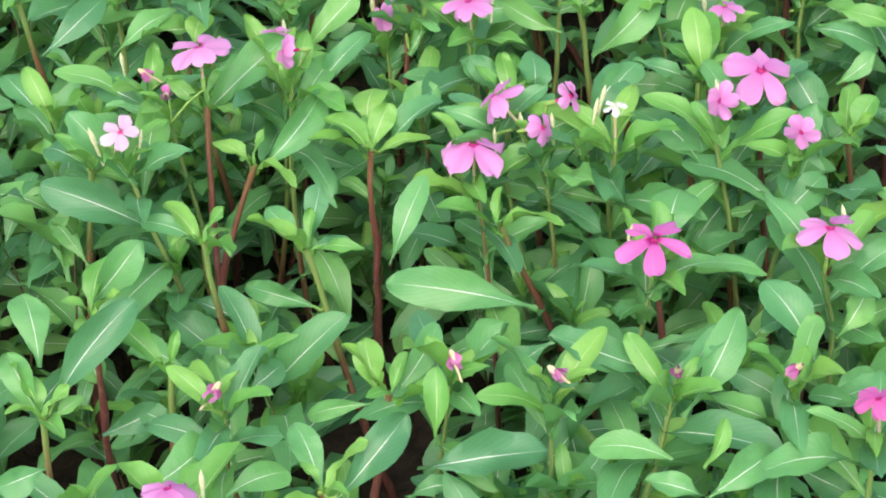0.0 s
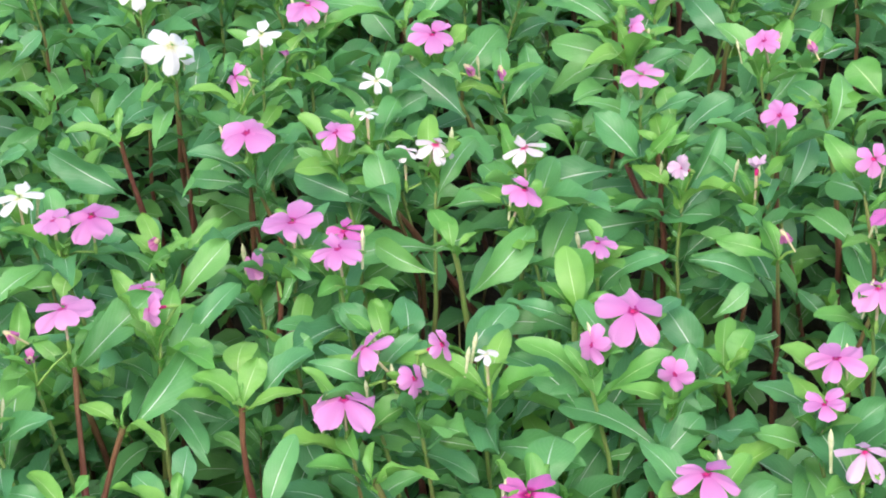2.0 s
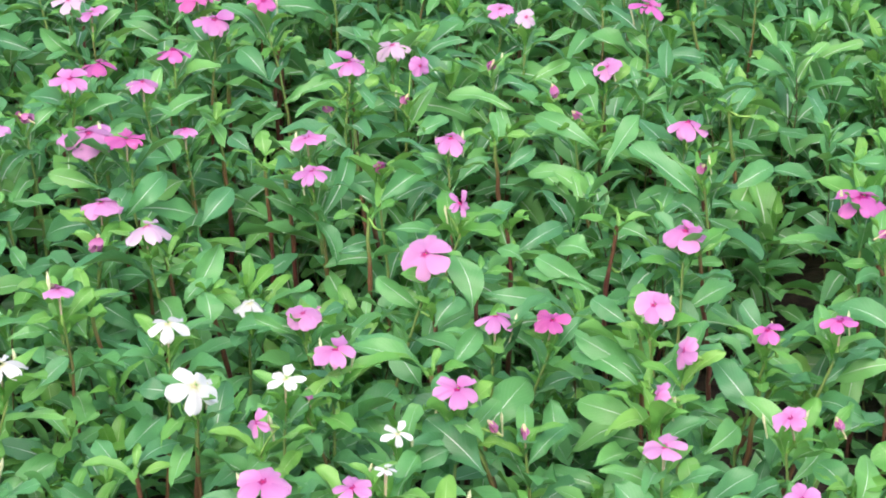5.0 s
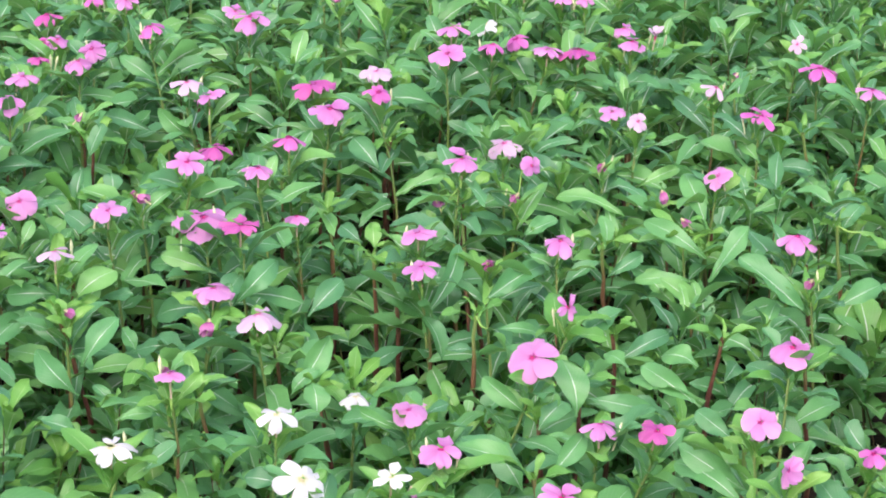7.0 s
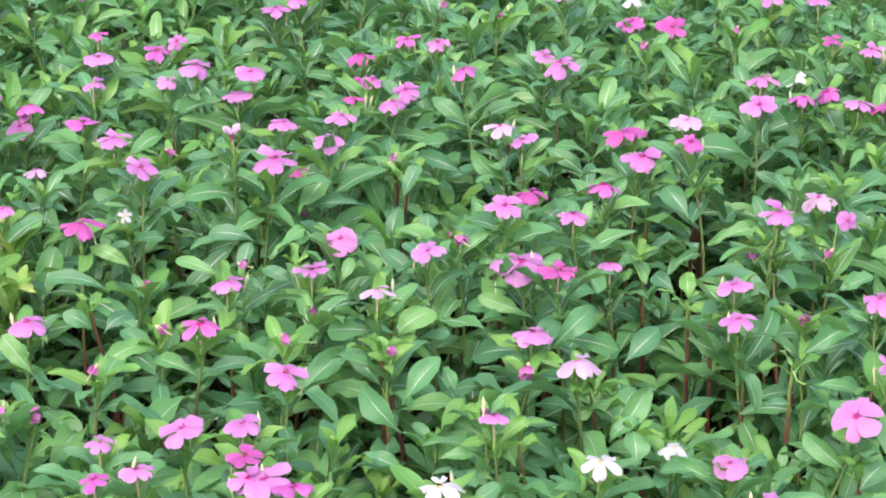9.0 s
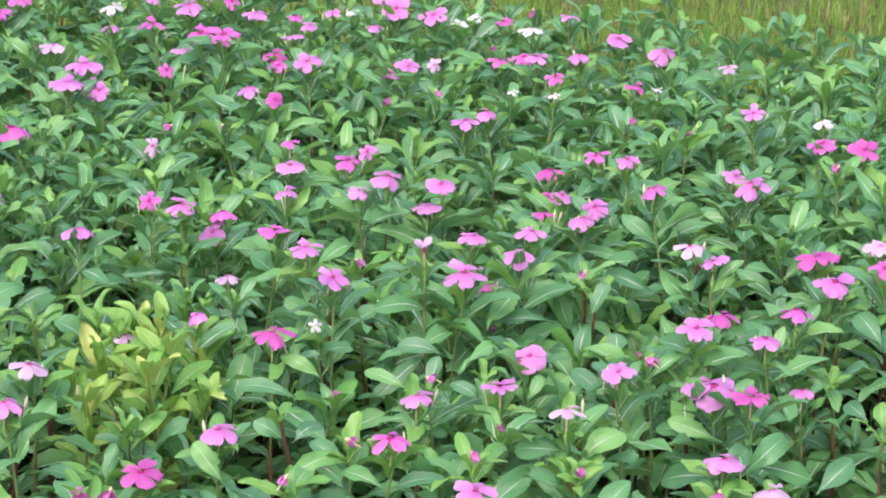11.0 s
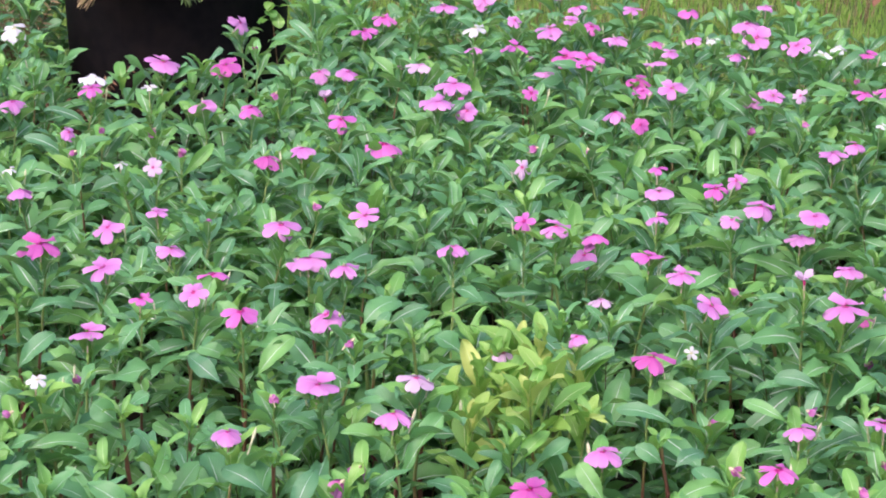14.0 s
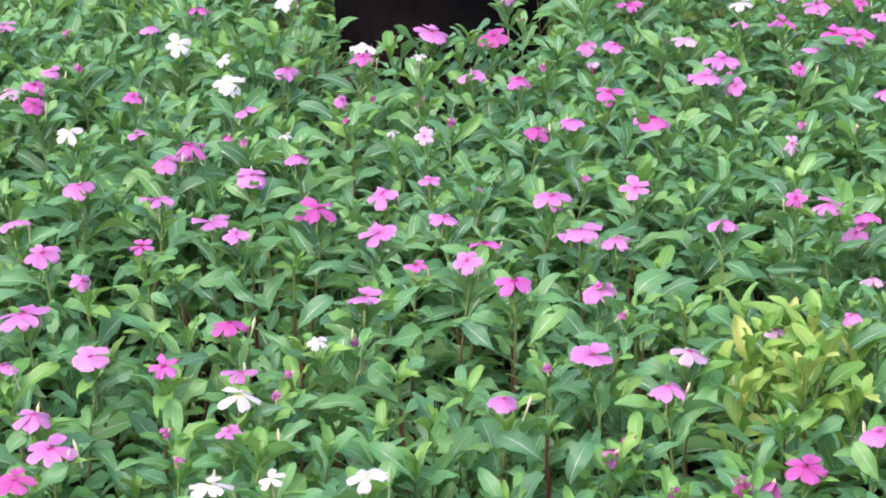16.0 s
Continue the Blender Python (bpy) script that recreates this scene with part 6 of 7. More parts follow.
leafy_plant(-1.588, 1.965, (-1.570, 1.867, 0.290), [(-1.530, 1.804, 0.285, -1.548, 1.794, 0.306, 0.018, 0), (-1.429, 1.710, 0.285, -1.386, 1.730, 0.276, 0.023, 0), (-1.435, 1.733, 0.285, -1.435, 1.751, 0.302, 0.015, 0)])
leafy_plant(-1.544, 2.005, (-1.519, 1.954, 0.290), [(-1.450, 1.862, 0.285, -1.492, 1.852, 0.316, 0.023, 0), (-1.503, 1.943, 0.235, -1.485, 1.969, 0.283, 0.022, 0)])
leafy_plant(-1.505, 2.034, (-1.473, 1.977, 0.290), [(-1.370, 1.818, 0.285, -1.341, 1.840, 0.326, 0.025, 0), (-1.452, 1.960, 0.285, -1.408, 1.985, 0.312, 0.017, 0)])
leafy_plant(-1.356, 1.807, (-1.328, 1.764, 0.290), [(-1.285, 1.699, 0.285, -1.258, 1.745, 0.334, 0.022, 0), (-1.416, 1.804, 0.285, -1.365, 1.814, 0.260, 0.016, 0), (-1.248, 1.647, 0.285, -1.200, 1.685, 0.292, 0.023, 0)])
leafy_plant(-1.383, 1.959, (-1.329, 1.908, 0.290), [(-1.287, 1.886, 0.285, -1.276, 1.921, 0.329, 0.023, 0)])
leafy_plant(-1.207, 1.792, (-1.198, 1.745, 0.290), [(-1.204, 1.755, 0.285, -1.184, 1.775, 0.307, 0.021, 0), (-1.199, 1.741, 0.285, -1.221, 1.733, 0.306, 0.025, 0), (-1.246, 1.833, 0.235, -1.262, 1.821, 0.189, 0.031, 0), (-1.094, 1.614, 0.285, -1.073, 1.639, 0.321, 0.022, 0), (-1.168, 1.831, 0.235, -1.203, 1.819, 0.253, 0.018, 0)])
leafy_plant(-1.174, 2.011, (-1.167, 1.951, 0.290), [(-1.122, 1.905, 0.285, -1.094, 1.931, 0.331, 0.026, 0), (-1.142, 1.869, 0.285, -1.188, 1.871, 0.309, 0.023, 0), (-1.163, 1.929, 0.285, -1.196, 1.925, 0.311, 0.023, 0), (-1.233, 2.008, 0.285, -1.286, 1.991, 0.317, 0.024, 0)])
leafy_plant(-1.002, 1.745, (-1.003, 1.704, 0.290), [(-0.980, 1.650, 0.285, -1.025, 1.642, 0.318, 0.022, 0), (-0.935, 1.612, 0.285, -0.929, 1.624, 0.334, 0.023, 0), (-1.055, 1.822, 0.235, -1.054, 1.842, 0.273, 0.024, 0), (-1.087, 1.717, 0.235, -1.081, 1.731, 0.268, 0.027, 0)])
leafy_plant(-1.269, 1.592, (-1.252, 1.567, 0.290), [(-1.203, 1.487, 0.285, -1.245, 1.478, 0.324, 0.023, 0), (-1.227, 1.549, 0.285, -1.203, 1.578, 0.308, 0.015, 0), (-1.194, 1.552, 0.285, -1.148, 1.587, 0.297, 0.014, 0), (-1.072, 1.558, 0.285, -1.109, 1.543, 0.325, 0.024, 0)])
leafy_plant(-1.063, 2.114, (-1.055, 2.044, 0.290), [(-1.077, 2.085, 0.285, -1.054, 2.114, 0.328, 0.033, 0), (-1.055, 2.067, 0.285, -1.039, 2.079, 0.312, 0.017, 0)])
leafy_plant(-1.014, 2.117, (-1.006, 2.068, 0.290), [(-0.998, 2.066, 0.285, -0.982, 2.093, 0.303, 0.021, 0), (-1.060, 2.192, 0.235, -1.080, 2.203, 0.265, 0.023, 0), (-0.928, 2.045, 0.285, -0.962, 2.034, 0.314, 0.023, 0)])
leafy_plant(-0.920, 2.390, (-0.921, 2.315, 0.290), [(-0.918, 2.277, 0.285, -0.970, 2.248, 0.290, 0.012, 0), (-0.794, 2.297, 0.285, -0.821, 2.287, 0.316, 0.026, 0)])
leafy_plant(-0.722, 2.365, (-0.725, 2.285, 0.290), [(-0.706, 2.192, 0.285, -0.753, 2.191, 0.301, 0.021, 0), (-0.686, 2.165, 0.285, -0.655, 2.193, 0.335, 0.023, 0), (-0.657, 2.024, 0.285, -0.696, 2.022, 0.317, 0.020, 0), (-0.670, 1.970, 0.285, -0.722, 1.956, 0.312, 0.021, 0), (-0.760, 2.014, 0.235, -0.749, 2.047, 0.291, 0.026, 0)])
leafy_plant(-0.943, 1.864, (-0.911, 1.824, 0.290), [(-0.881, 1.747, 0.285, -0.855, 1.783, 0.337, 0.022, 0), (-0.877, 1.707, 0.285, -0.920, 1.697, 0.292, 0.019, 0)])
leafy_plant(-0.648, 1.952, (-0.665, 1.899, 0.290), [(-0.654, 1.873, 0.285, -0.675, 1.861, 0.307, 0.023, 0), (-0.640, 1.865, 0.285, -0.620, 1.891, 0.309, 0.021, 0), (-0.621, 1.778, 0.285, -0.577, 1.809, 0.323, 0.023, 0), (-0.678, 1.764, 0.285, -0.708, 1.765, 0.320, 0.022, 0), (-0.718, 1.855, 0.235, -0.720, 1.863, 0.269, 0.024, 0)])
leafy_plant(-0.669, 2.461, (-0.668, 2.378, 0.290), [(-0.611, 2.175, 0.285, -0.666, 2.166, 0.319, 0.022, 0), (-0.627, 2.250, 0.285, -0.606, 2.270, 0.322, 0.018, 0)])
leafy_plant(-0.564, 2.271, (-0.566, 2.204, 0.290), [(-0.559, 2.133, 0.285, -0.619, 2.117, 0.290, 0.017, 0), (-0.551, 2.128, 0.285, -0.594, 2.119, 0.306, 0.024, 0), (-0.560, 2.022, 0.285, -0.607, 2.023, 0.310, 0.017, 0), (-0.522, 2.081, 0.285, -0.485, 2.107, 0.319, 0.021, 0)])
leafy_plant(-0.415, 2.427, (-0.428, 2.344, 0.290), [(-0.443, 2.351, 0.235, -0.473, 2.349, 0.289, 0.028, 0), (-0.449, 2.258, 0.285, -0.517, 2.235, 0.295, 0.019, 0), (-0.412, 2.288, 0.285, -0.401, 2.304, 0.323, 0.021, 0), (-0.413, 2.272, 0.235, -0.458, 2.278, 0.255, 0.023, 0), (-0.354, 2.383, 0.285, -0.410, 2.387, 0.312, 0.023, 0), (-0.368, 2.541, 0.285, -0.417, 2.542, 0.324, 0.024, 0)])
leafy_plant(-0.300, 2.576, (-0.315, 2.503, 0.290), [(-0.302, 2.364, 0.285, -0.342, 2.352, 0.320, 0.025, 0)])
leafy_plant(-0.348, 2.202, (-0.361, 2.141, 0.290), [(-0.352, 2.048, 0.285, -0.391, 2.057, 0.320, 0.023, 0), (-0.338, 2.092, 0.235, -0.320, 2.114, 0.287, 0.025, 0)])
leafy_plant(-0.274, 2.147, (-0.287, 2.104, 0.290), [(-0.285, 2.071, 0.285, -0.282, 2.082, 0.307, 0.022, 0), (-0.230, 1.991, 0.285, -0.282, 1.988, 0.303, 0.020, 0)])
leafy_plant(-0.482, 2.095, (-0.487, 2.050, 0.290), [(-0.483, 2.018, 0.285, -0.509, 2.022, 0.308, 0.020, 0), (-0.436, 2.034, 0.285, -0.421, 2.046, 0.308, 0.016, 0)])
leafy_plant(0.161, 1.431, (0.049, 1.376, 0.275), [])
leafy_plant(0.193, 1.700, (0.123, 1.513, 0.270), [])
leafy_plant(0.339, 1.664, (0.373, 1.597, 0.270), [])
leafy_plant(-0.164, 1.259, (-0.161, 1.176, 0.270), [])
leafy_plant(0.059, 2.073, (0.017, 2.224, 0.270), [])
leafy_plant(-0.365, 2.036, (-0.367, 1.906, 0.270), [])
leafy_plant(0.221, 2.393, (0.215, 2.459, 0.270), [])
leafy_plant(-0.077, 2.555, (-0.073, 2.400, 0.270), [])
leafy_plant(0.324, 2.326, (0.279, 2.131, 0.270), [])
leafy_plant(-0.357, 2.085, (-0.371, 1.898, 0.270), [])
leafy_plant(0.027, 2.402, (0.019, 2.207, 0.270), [])
leafy_plant(0.061, 2.089, (0.032, 2.031, 0.270), [])
leafy_plant(-0.060, 2.535, (-0.075, 2.454, 0.270), [])
leafy_plant(-1.661, 2.064, (-1.597, 1.898, 0.270), [])
leafy_plant(-1.554, 1.751, (-1.506, 1.625, 0.270), [])
leafy_plant(-1.031, 2.060, (-1.041, 2.038, 0.270), [])
leafy_plant(-0.903, 2.214, (-0.819, 2.048, 0.270), [])
plant(-1.711, 3.291, (), [(0, 0, 0.335), (0.03, 0.02, 0.3)])
plant(-1.749, 3.447, (), [(0, 0, 0.335), (0.03, 0.02, 0.3)])
plant(-1.658, 3.340, (), [(0, 0, 0.335), (0.03, 0.02, 0.3)])
plant(-1.629, 3.140, (), [(0, 0, 0.335), (0.03, 0.02, 0.3)])
plant(-2.040, 2.852, [(0.000, 0.000, 0.372, 0.046, "white", 20, 20)], [(0.01, 0.05, 0.32), (0.05, 0.06, 0.3), (-0.03, 0.01, 0.29)])
plant(-2.150, 2.892, (), [(0, 0, 0.33), (0.03, 0.02, 0.3), (-0.03, 0.01, 0.29)])
plant(-1.978, 2.713, (), [(0, 0, 0.33), (0.03, 0.02, 0.3), (-0.03, 0.01, 0.29)])
plant(-1.921, 2.722, (), [(0, 0, 0.33), (0.03, 0.02, 0.3), (-0.03, 0.01, 0.29)])
plant(-2.043, 2.700, (), [(0, 0, 0.33), (0.03, 0.02, 0.3), (-0.03, 0.01, 0.29)])

# a yellowed plant
plant(-0.846, 1.990, (), [(-0.040, 0.090, 0.29), (-0.050, -0.002, 0.28), (0.007, 0.039, 0.31), (-0.011, -0.019, 0.28), (0.057, 0.026, 0.28), (0.040, -0.092, 0.31), (-0.014, -0.114, 0.28), (-0.050, 0.050, 0.28), (0.048, -0.042, 0.31), (0.093, -0.055, 0.28), (-0.056, -0.069, 0.28)], yellow=True, near=True, vigour=1.0)

# bare spots: round the pot, then hollows between the plants
KEEP_CLEAR = [(-2.12, 3.54, 0.3), (-2.02, 3.3, 0.17), (-2.15, 3.2, 0.15), (-1.88, 3.3, 0.12), (-2.0, 3.14, 0.13), (-1.88, 3.16, 0.1), (-2.12, 3.08, 0.13), (-2.08, 2.98, 0.09), (-1.97, 2.97, 0.09), (-1.87, 3.03, 0.09), (-1.8, 3.1, 0.07), (-1.82, 3.2, 0.07)]
KEEP_CLEAR += [(-0.85, 1.99, 0.12), (-2.52, 3.6, 0.1), (-1.87, 3.40, 0.07), (-1.79, 3.30, 0.06), (-1.78, 3.21, 0.07), (-1.71, 3.12, 0.05), (-1.71, 3.06, 0.05), (-1.74, 3.05, 0.05), (-1.72, 3.18, 0.045), (-1.79, 3.02, 0.05)]
HOLLOWS = [(-0.20, 0.93, 0.055), (-0.17, 1.12, 0.055), (-0.02, 1.03, 0.055), (0.05, 0.94, 0.055), (0.19, 1.06, 0.055), (0.24, 0.89, 0.055), (-0.11, 1.10, 0.055), (-0.23, 0.92, 0.055), (0.34, 1.28, 0.055), (0.07, 1.35, 0.055), (0.46, 1.73, 0.085), (-0.07, 2.03, 0.085), (0.43, 1.96, 0.085), (0.33, 1.26, 0.065), (0.35, 1.29, 0.065), (0.29, 1.10, 0.065), (0.36, 1.08, 0.065), (0.09, 1.35, 0.065), (0.33, 1.28, 0.065)]
HOLLOWS += [(0.35, 1.24, 0.065), (0.42, 1.33, 0.065), (0.45, 1.62, 0.065), (-1.36, 1.86, 0.085), (-1.30, 1.73, 0.085), (-1.20, 1.77, 0.085), (-1.36, 1.84, 0.085), (-1.42, 1.84, 0.085), (-1.23, 1.90, 0.085), (-0.38, 1.88, 0.085), (-0.06, 2.03, 0.085), (0.33, 1.82, 0.085), (0.16, 1.90, 0.085), (-0.68, 2.45, 0.085), (-0.66, 1.81, 0.085), (-0.06, 2.02, 0.085), (-1.71, 1.92, 0.085), (-1.60, 2.04, 0.085), (-1.48, 2.04, 0.085), (-1.27, 1.69, 0.085)]
HOLLOWS += [(0.35, 1.34, 0.055), (0.34, 1.28, 0.05), (0.48, 1.70, 0.06), (0.07, 1.40, 0.04), (0.45, 1.73, 0.06), (0.41, 1.40, 0.05), (-0.24, 1.00, 0.055), (-0.23, 0.96, 0.05), (-0.11, 1.06, 0.035), (0.05, 0.95, 0.045), (0.11, 1.02, 0.03), (-0.02, 1.06, 0.03), (0.11, 0.93, 0.04), (-0.07, 2.07, 0.05), (-0.10, 2.04, 0.045), (-0.39, 1.95, 0.045), (-0.39, 1.96, 0.05), (-0.07, 2.08, 0.06), (-0.67, 1.85, 0.05), (-0.65, 1.96, 0.04), (-0.30, 2.20, 0.06), (-0.24, 2.42, 0.04)]
HOLLOWS += [(0.25, 1.27, 0.035), (0.25, 1.22, 0.03), (0.34, 1.33, 0.06), (0.33, 1.27, 0.06), (0.32, 1.22, 0.05), (0.36, 1.13, 0.06), (0.33, 1.11, 0.05), (0.36, 1.07, 0.06), (0.40, 1.25, 0.06), (0.44, 1.33, 0.05), (0.41, 1.26, 0.06), (0.40, 1.33, 0.05), (0.46, 1.72, 0.05), (0.50, 1.76, 0.06), (0.46, 1.60, 0.06)]
HOLLOWS += [(0.07, 1.36, 0.04), (0.10, 1.28, 0.04), (0.25, 1.38, 0.04), (0.26, 1.31, 0.04), (0.13, 1.51, 0.04), (0.14, 1.47, 0.04), (0.36, 1.57, 0.04), (0.33, 1.49, 0.04), (-0.16, 1.16, 0.04), (-0.15, 1.11, 0.04), (0.03, 2.14, 0.04), (0.03, 2.00, 0.04), (-0.36, 1.88, 0.04), (-0.34, 1.81, 0.04), (0.21, 2.38, 0.04), (0.20, 2.25, 0.04), (-0.07, 2.37, 0.04), (-0.07, 2.28, 0.04)]
HOLLOWS += [(0.28, 2.15, 0.04), (0.28, 2.11, 0.04), (-0.36, 1.89, 0.04), (-0.34, 1.83, 0.04), (0.02, 2.21, 0.04), (0.02, 2.17, 0.04), (0.04, 2.02, 0.04), (0.04, 1.96, 0.04), (-0.07, 2.41, 0.04), (-0.07, 2.30, 0.04), (-1.57, 1.88, 0.04), (-1.52, 1.82, 0.04), (-1.48, 1.61, 0.04), (-1.43, 1.55, 0.04), (-1.03, 2.02, 0.04), (-1.00, 1.96, 0.04), (-0.82, 2.03, 0.04), (-0.80, 1.96, 0.04)]


# ---- leafy stems that fill the bed between the flowering plants ----
def tip_height(x, y):
    """The canopy rolls a little; many stems stay well below it, so that it has depth; the front is kept low."""
    if y < 1.85 and -0.36 < x < 0.62:
        return rng.uniform(0.16, 0.262)
    if any(abs(x - px) < 0.075 and -0.12 < y - py < 0.04 for px, py in LEAFY):
        return rng.uniform(0.13, 0.22)
    if rng.random() < 0.4:
        return rng.uniform(0.13, 0.24)
    return min(0.315, 0.275 + 0.02 * noise.noise((x * 2.2, y * 2.2, 3)) + rng.gauss(0, 0.02))


def fill_bed():
    step = 0.055
    spots, low, under = [], [], []
    for j in range(70):
        for i in range(88):
            x = -3.1 + (i + 0.5 * (j % 2)) * step + rng.uniform(-0.025, 0.025)
            y = 0.45 + j * step + rng.uniform(-0.025, 0.025)
            if not in_bed(x, y) and in_bed(x, y, 0.035) and y > 3 and x > -1.6 and rng.random() < 0.4:
                low.append((x, y))         # weedy fringe running out into the lawn
                continue
            if not in_bed(x, y) or any(math.hypot(x - px, y - py) < r for px, py, r in KEEP_CLEAR):
                continue
            if any(math.hypot(x - px, y - py) < r for px, py, r in HOLLOWS):
                if y > 1.05 and rng.random() < 0.45:
                    low.append((x, y))
                continue
            if y > 1.3 and min((math.hypot(x - px, y - py) for px, py in PLANTED if abs(x - px) < 0.06), default=1) < 0.04:
                continue
            if y < 1.35 and rng.random() < 0.12:
                continue
            if x > 0.16 and 1.15 < y < 2.3 and rng.random() < 0.28:
                continue
            spots.append((x, y))
    for x, y in spots[:]:
        if y < 2.7 and rng.random() < (0.2 if y < 1.1 else 0.34 if y < 1.4 else 0.5 if y < 2.0 else 0.28):
            under.append((x + rng.uniform(-0.03, 0.03), y + rng.uniform(-0.03, 0.03)))
    leaves, tubes = [], []
    sunk, lower = set(low), set(under)
    for x, y in spots + low + under:
        foot = (x + rng.uniform(-0.03, 0.03), y + rng.uniform(-0.03, 0.03), 0.02)
        h = rng.uniform(0.07, 0.12) if (x, y) in sunk else rng.uniform(0.12, 0.21) if (x, y) in lower else tip_height(x, y)
        for bx, by, bz in BLOOMS:
            if abs(x - bx) < 0.045 and -0.075 < y - by < 0.02:
                h = min(h, bz - 0.085)
        line, radii, own = shoot(foot, (x, y, h), rng, rng.uniform(0.85, 1.1), False, 0.05, 0.75 if h < 0.24 else 1.0)
        leaves += [l for l in own if not in_gap(l)]
        tubes.append(tube_rows(line, [0.5 * q for q in radii], 5))
    root = tagged(new("periwinkle_undergrowth"), "dense leafy periwinkle stems filling the flower bed", "foliage", kind="stuff")
    tagged(part("foliage", foliage_mesh(leaves, (0, 0, 0)), None, root), kind="stuff")
    uvs = [(k / 5, i / 6) for i in range(7) for k in range(6)]
    tagged(part("stems", grid_mesh("stems", tubes, 7, 6, uvs, [STEM_OLIVE]), None, root), kind="stuff")


fill_bed()


# ---- beyond the bed: grass blades of the lawn ----
def blades(name, label, count, place, height, width, material, seed):
    """Many thin tapering blades as one object."""
    r = np.random.RandomState(seed)
    xy = place(r, count)
    az, lean = r.uniform(0, 6.283, count), np.abs(r.normal(0, 0.22, count))
    tall = height * r.uniform(0.5, 1.3, count)
    v = np.array([0, 0.4, 0.75, 1.0])
    along = v[None] * tall[:, None]
    out = np.sin(lean)[:, None] * along * (0.4 + 0.9 * v[None])
    up = along * np.cos(lean * v[None].T.mean())[:, None]
    half = width / 2 * np.array([0.8, 1.0, 0.7, 0.1])[None] * r.uniform(0.7, 1.3, count)[:, None]
    dx, dy = np.cos(az)[:, None], np.sin(az)[:, None]
    face = r.uniform(0, 6.283, count)[:, None]
    fx, fy = np.cos(face), np.sin(face)
    rows = []
    for s in (-1, 1):
        rows.append(np.stack([xy[:, :1] + dx * out + s * fx * half, xy[:, 1:2] + dy * out + s * fy * half, up - 0.012], -1))
    verts = np.stack(rows, 2).reshape(count, 8, 3)
    uvs = [(0.35 + 0.3 * k, i / 3) for i in range(4) for k in range(2)]
    ob = new(name, grid_mesh(name, verts, 4, 2, uvs, [material]))
    return tagged(ob, label, "grass", kind="stuff")


def lawn_place(r, count):
    x, y = r.uniform(-3.4, 1.2, count), 3.1 + 3.5 * r.uniform(0, 1, count) ** 0.9
    keep = np.array([not in_bed(a, b, 0.01) and noise.noise((a * 4, b * 4, 5)) > -0.58 + 0.25 * c for a, b, c in zip(x, y, r.uniform(0, 1, count))])
    good = np.stack([x, y], 1)[keep]
    return good[r.randint(0, len(good), count)] + r.normal(0, 0.006, (count, 2))


blades("lawn_grass", "yellow-green lawn grass blades behind the flower bed", 100000, lawn_place, 0.032, 0.0034, GRASS, 3)


def outer_place(r, count):
    """The rest of the lawn round the bed, thinly."""
    x, y = r.uniform(-7, 5, count), r.uniform(-4, 9, count)
    keep = np.array([not in_bed(a, b, 0.01) and not (-3.3 < a < 1.1 and 3.2 < b < 6.5) for a, b in zip(x, y)])
    good = np.stack([x, y], 1)[keep]
    return good[r.randint(0, len(good), count)] + r.normal(0, 0.03, (count, 2))


blades("outer_lawn_grass", "mown yellow-green grass of the lawn round the bed", 45000, outer_place, 0.045, 0.009, GRASS, 6)
blades("dry_lawn_grass", "straw-coloured dead grass blades in the lawn", 5000, lawn_place, 0.05, 0.004, DRY, 4)


# ---- black planter with a conifer, behind the bed ----
PX, PY = -2.12, 3.54


def planter():
    root = tagged(new("planter_pot"), "large round black plastic plant pot standing behind the bed", "plant pot")
    root.location = (PX, PY, 0)
    wall = [(0.185, 0.0), (0.2, 0.02), (0.212, 0.2), (0.222, 0.44), (0.238, 0.445), (0.24, 0.49), (0.225, 0.492), (0.215, 0.45), (0.2, 0.4)]
    part("pot", lathe("pot", wall, 40, POT), None, root)
    soil = lathe("potting_soil", [(0.204, 0.43), (0.12, 0.44), (0.001, 0.445)], 24, SOIL)
    part("potting_soil", soil, None, root, "dark potting soil")


planter()


def sprig_needles(line, r, length):
    """Flat needles in two ranks along a twig."""
    out = []
    n = 60
    for i in range(n):
        s = 0.12 + 0.88 * i / (n - 1)
        k = min(int(s * (len(line) - 1)), len(line) - 2)
        f = s * (len(line) - 1) - k
        p = line[k].lerp(line[k + 1], f)
        d = (line[k + 1] - line[k]).normalized()
        side = d.cross(Vector((0, 0, 1))).normalized()
        turn = i * 2.4 + r.uniform(-0.3, 0.3)
        n_dir = (math.cos(turn) * side + 0.75 * math.sin(turn) * side.cross(d) + d * r.uniform(0.35, 0.7)).normalized()
        flat = n_dir.cross(d).normalized().cross(n_dir) * 0.0019
        long = length * r.uniform(0.75, 1.15) * (1 - 0.45 * s ** 3)
        ring = []
        for q, w in ((0, 0.6), (0.45, 1.0), (0.8, 0.8), (1.0, 0.12)):
            c = p + n_dir * long * q + Vector((0, 0, -0.004 * q * q))
            ring += [tuple(c - flat * w), tuple(c + flat * w)]
        out.append(ring)
    return out


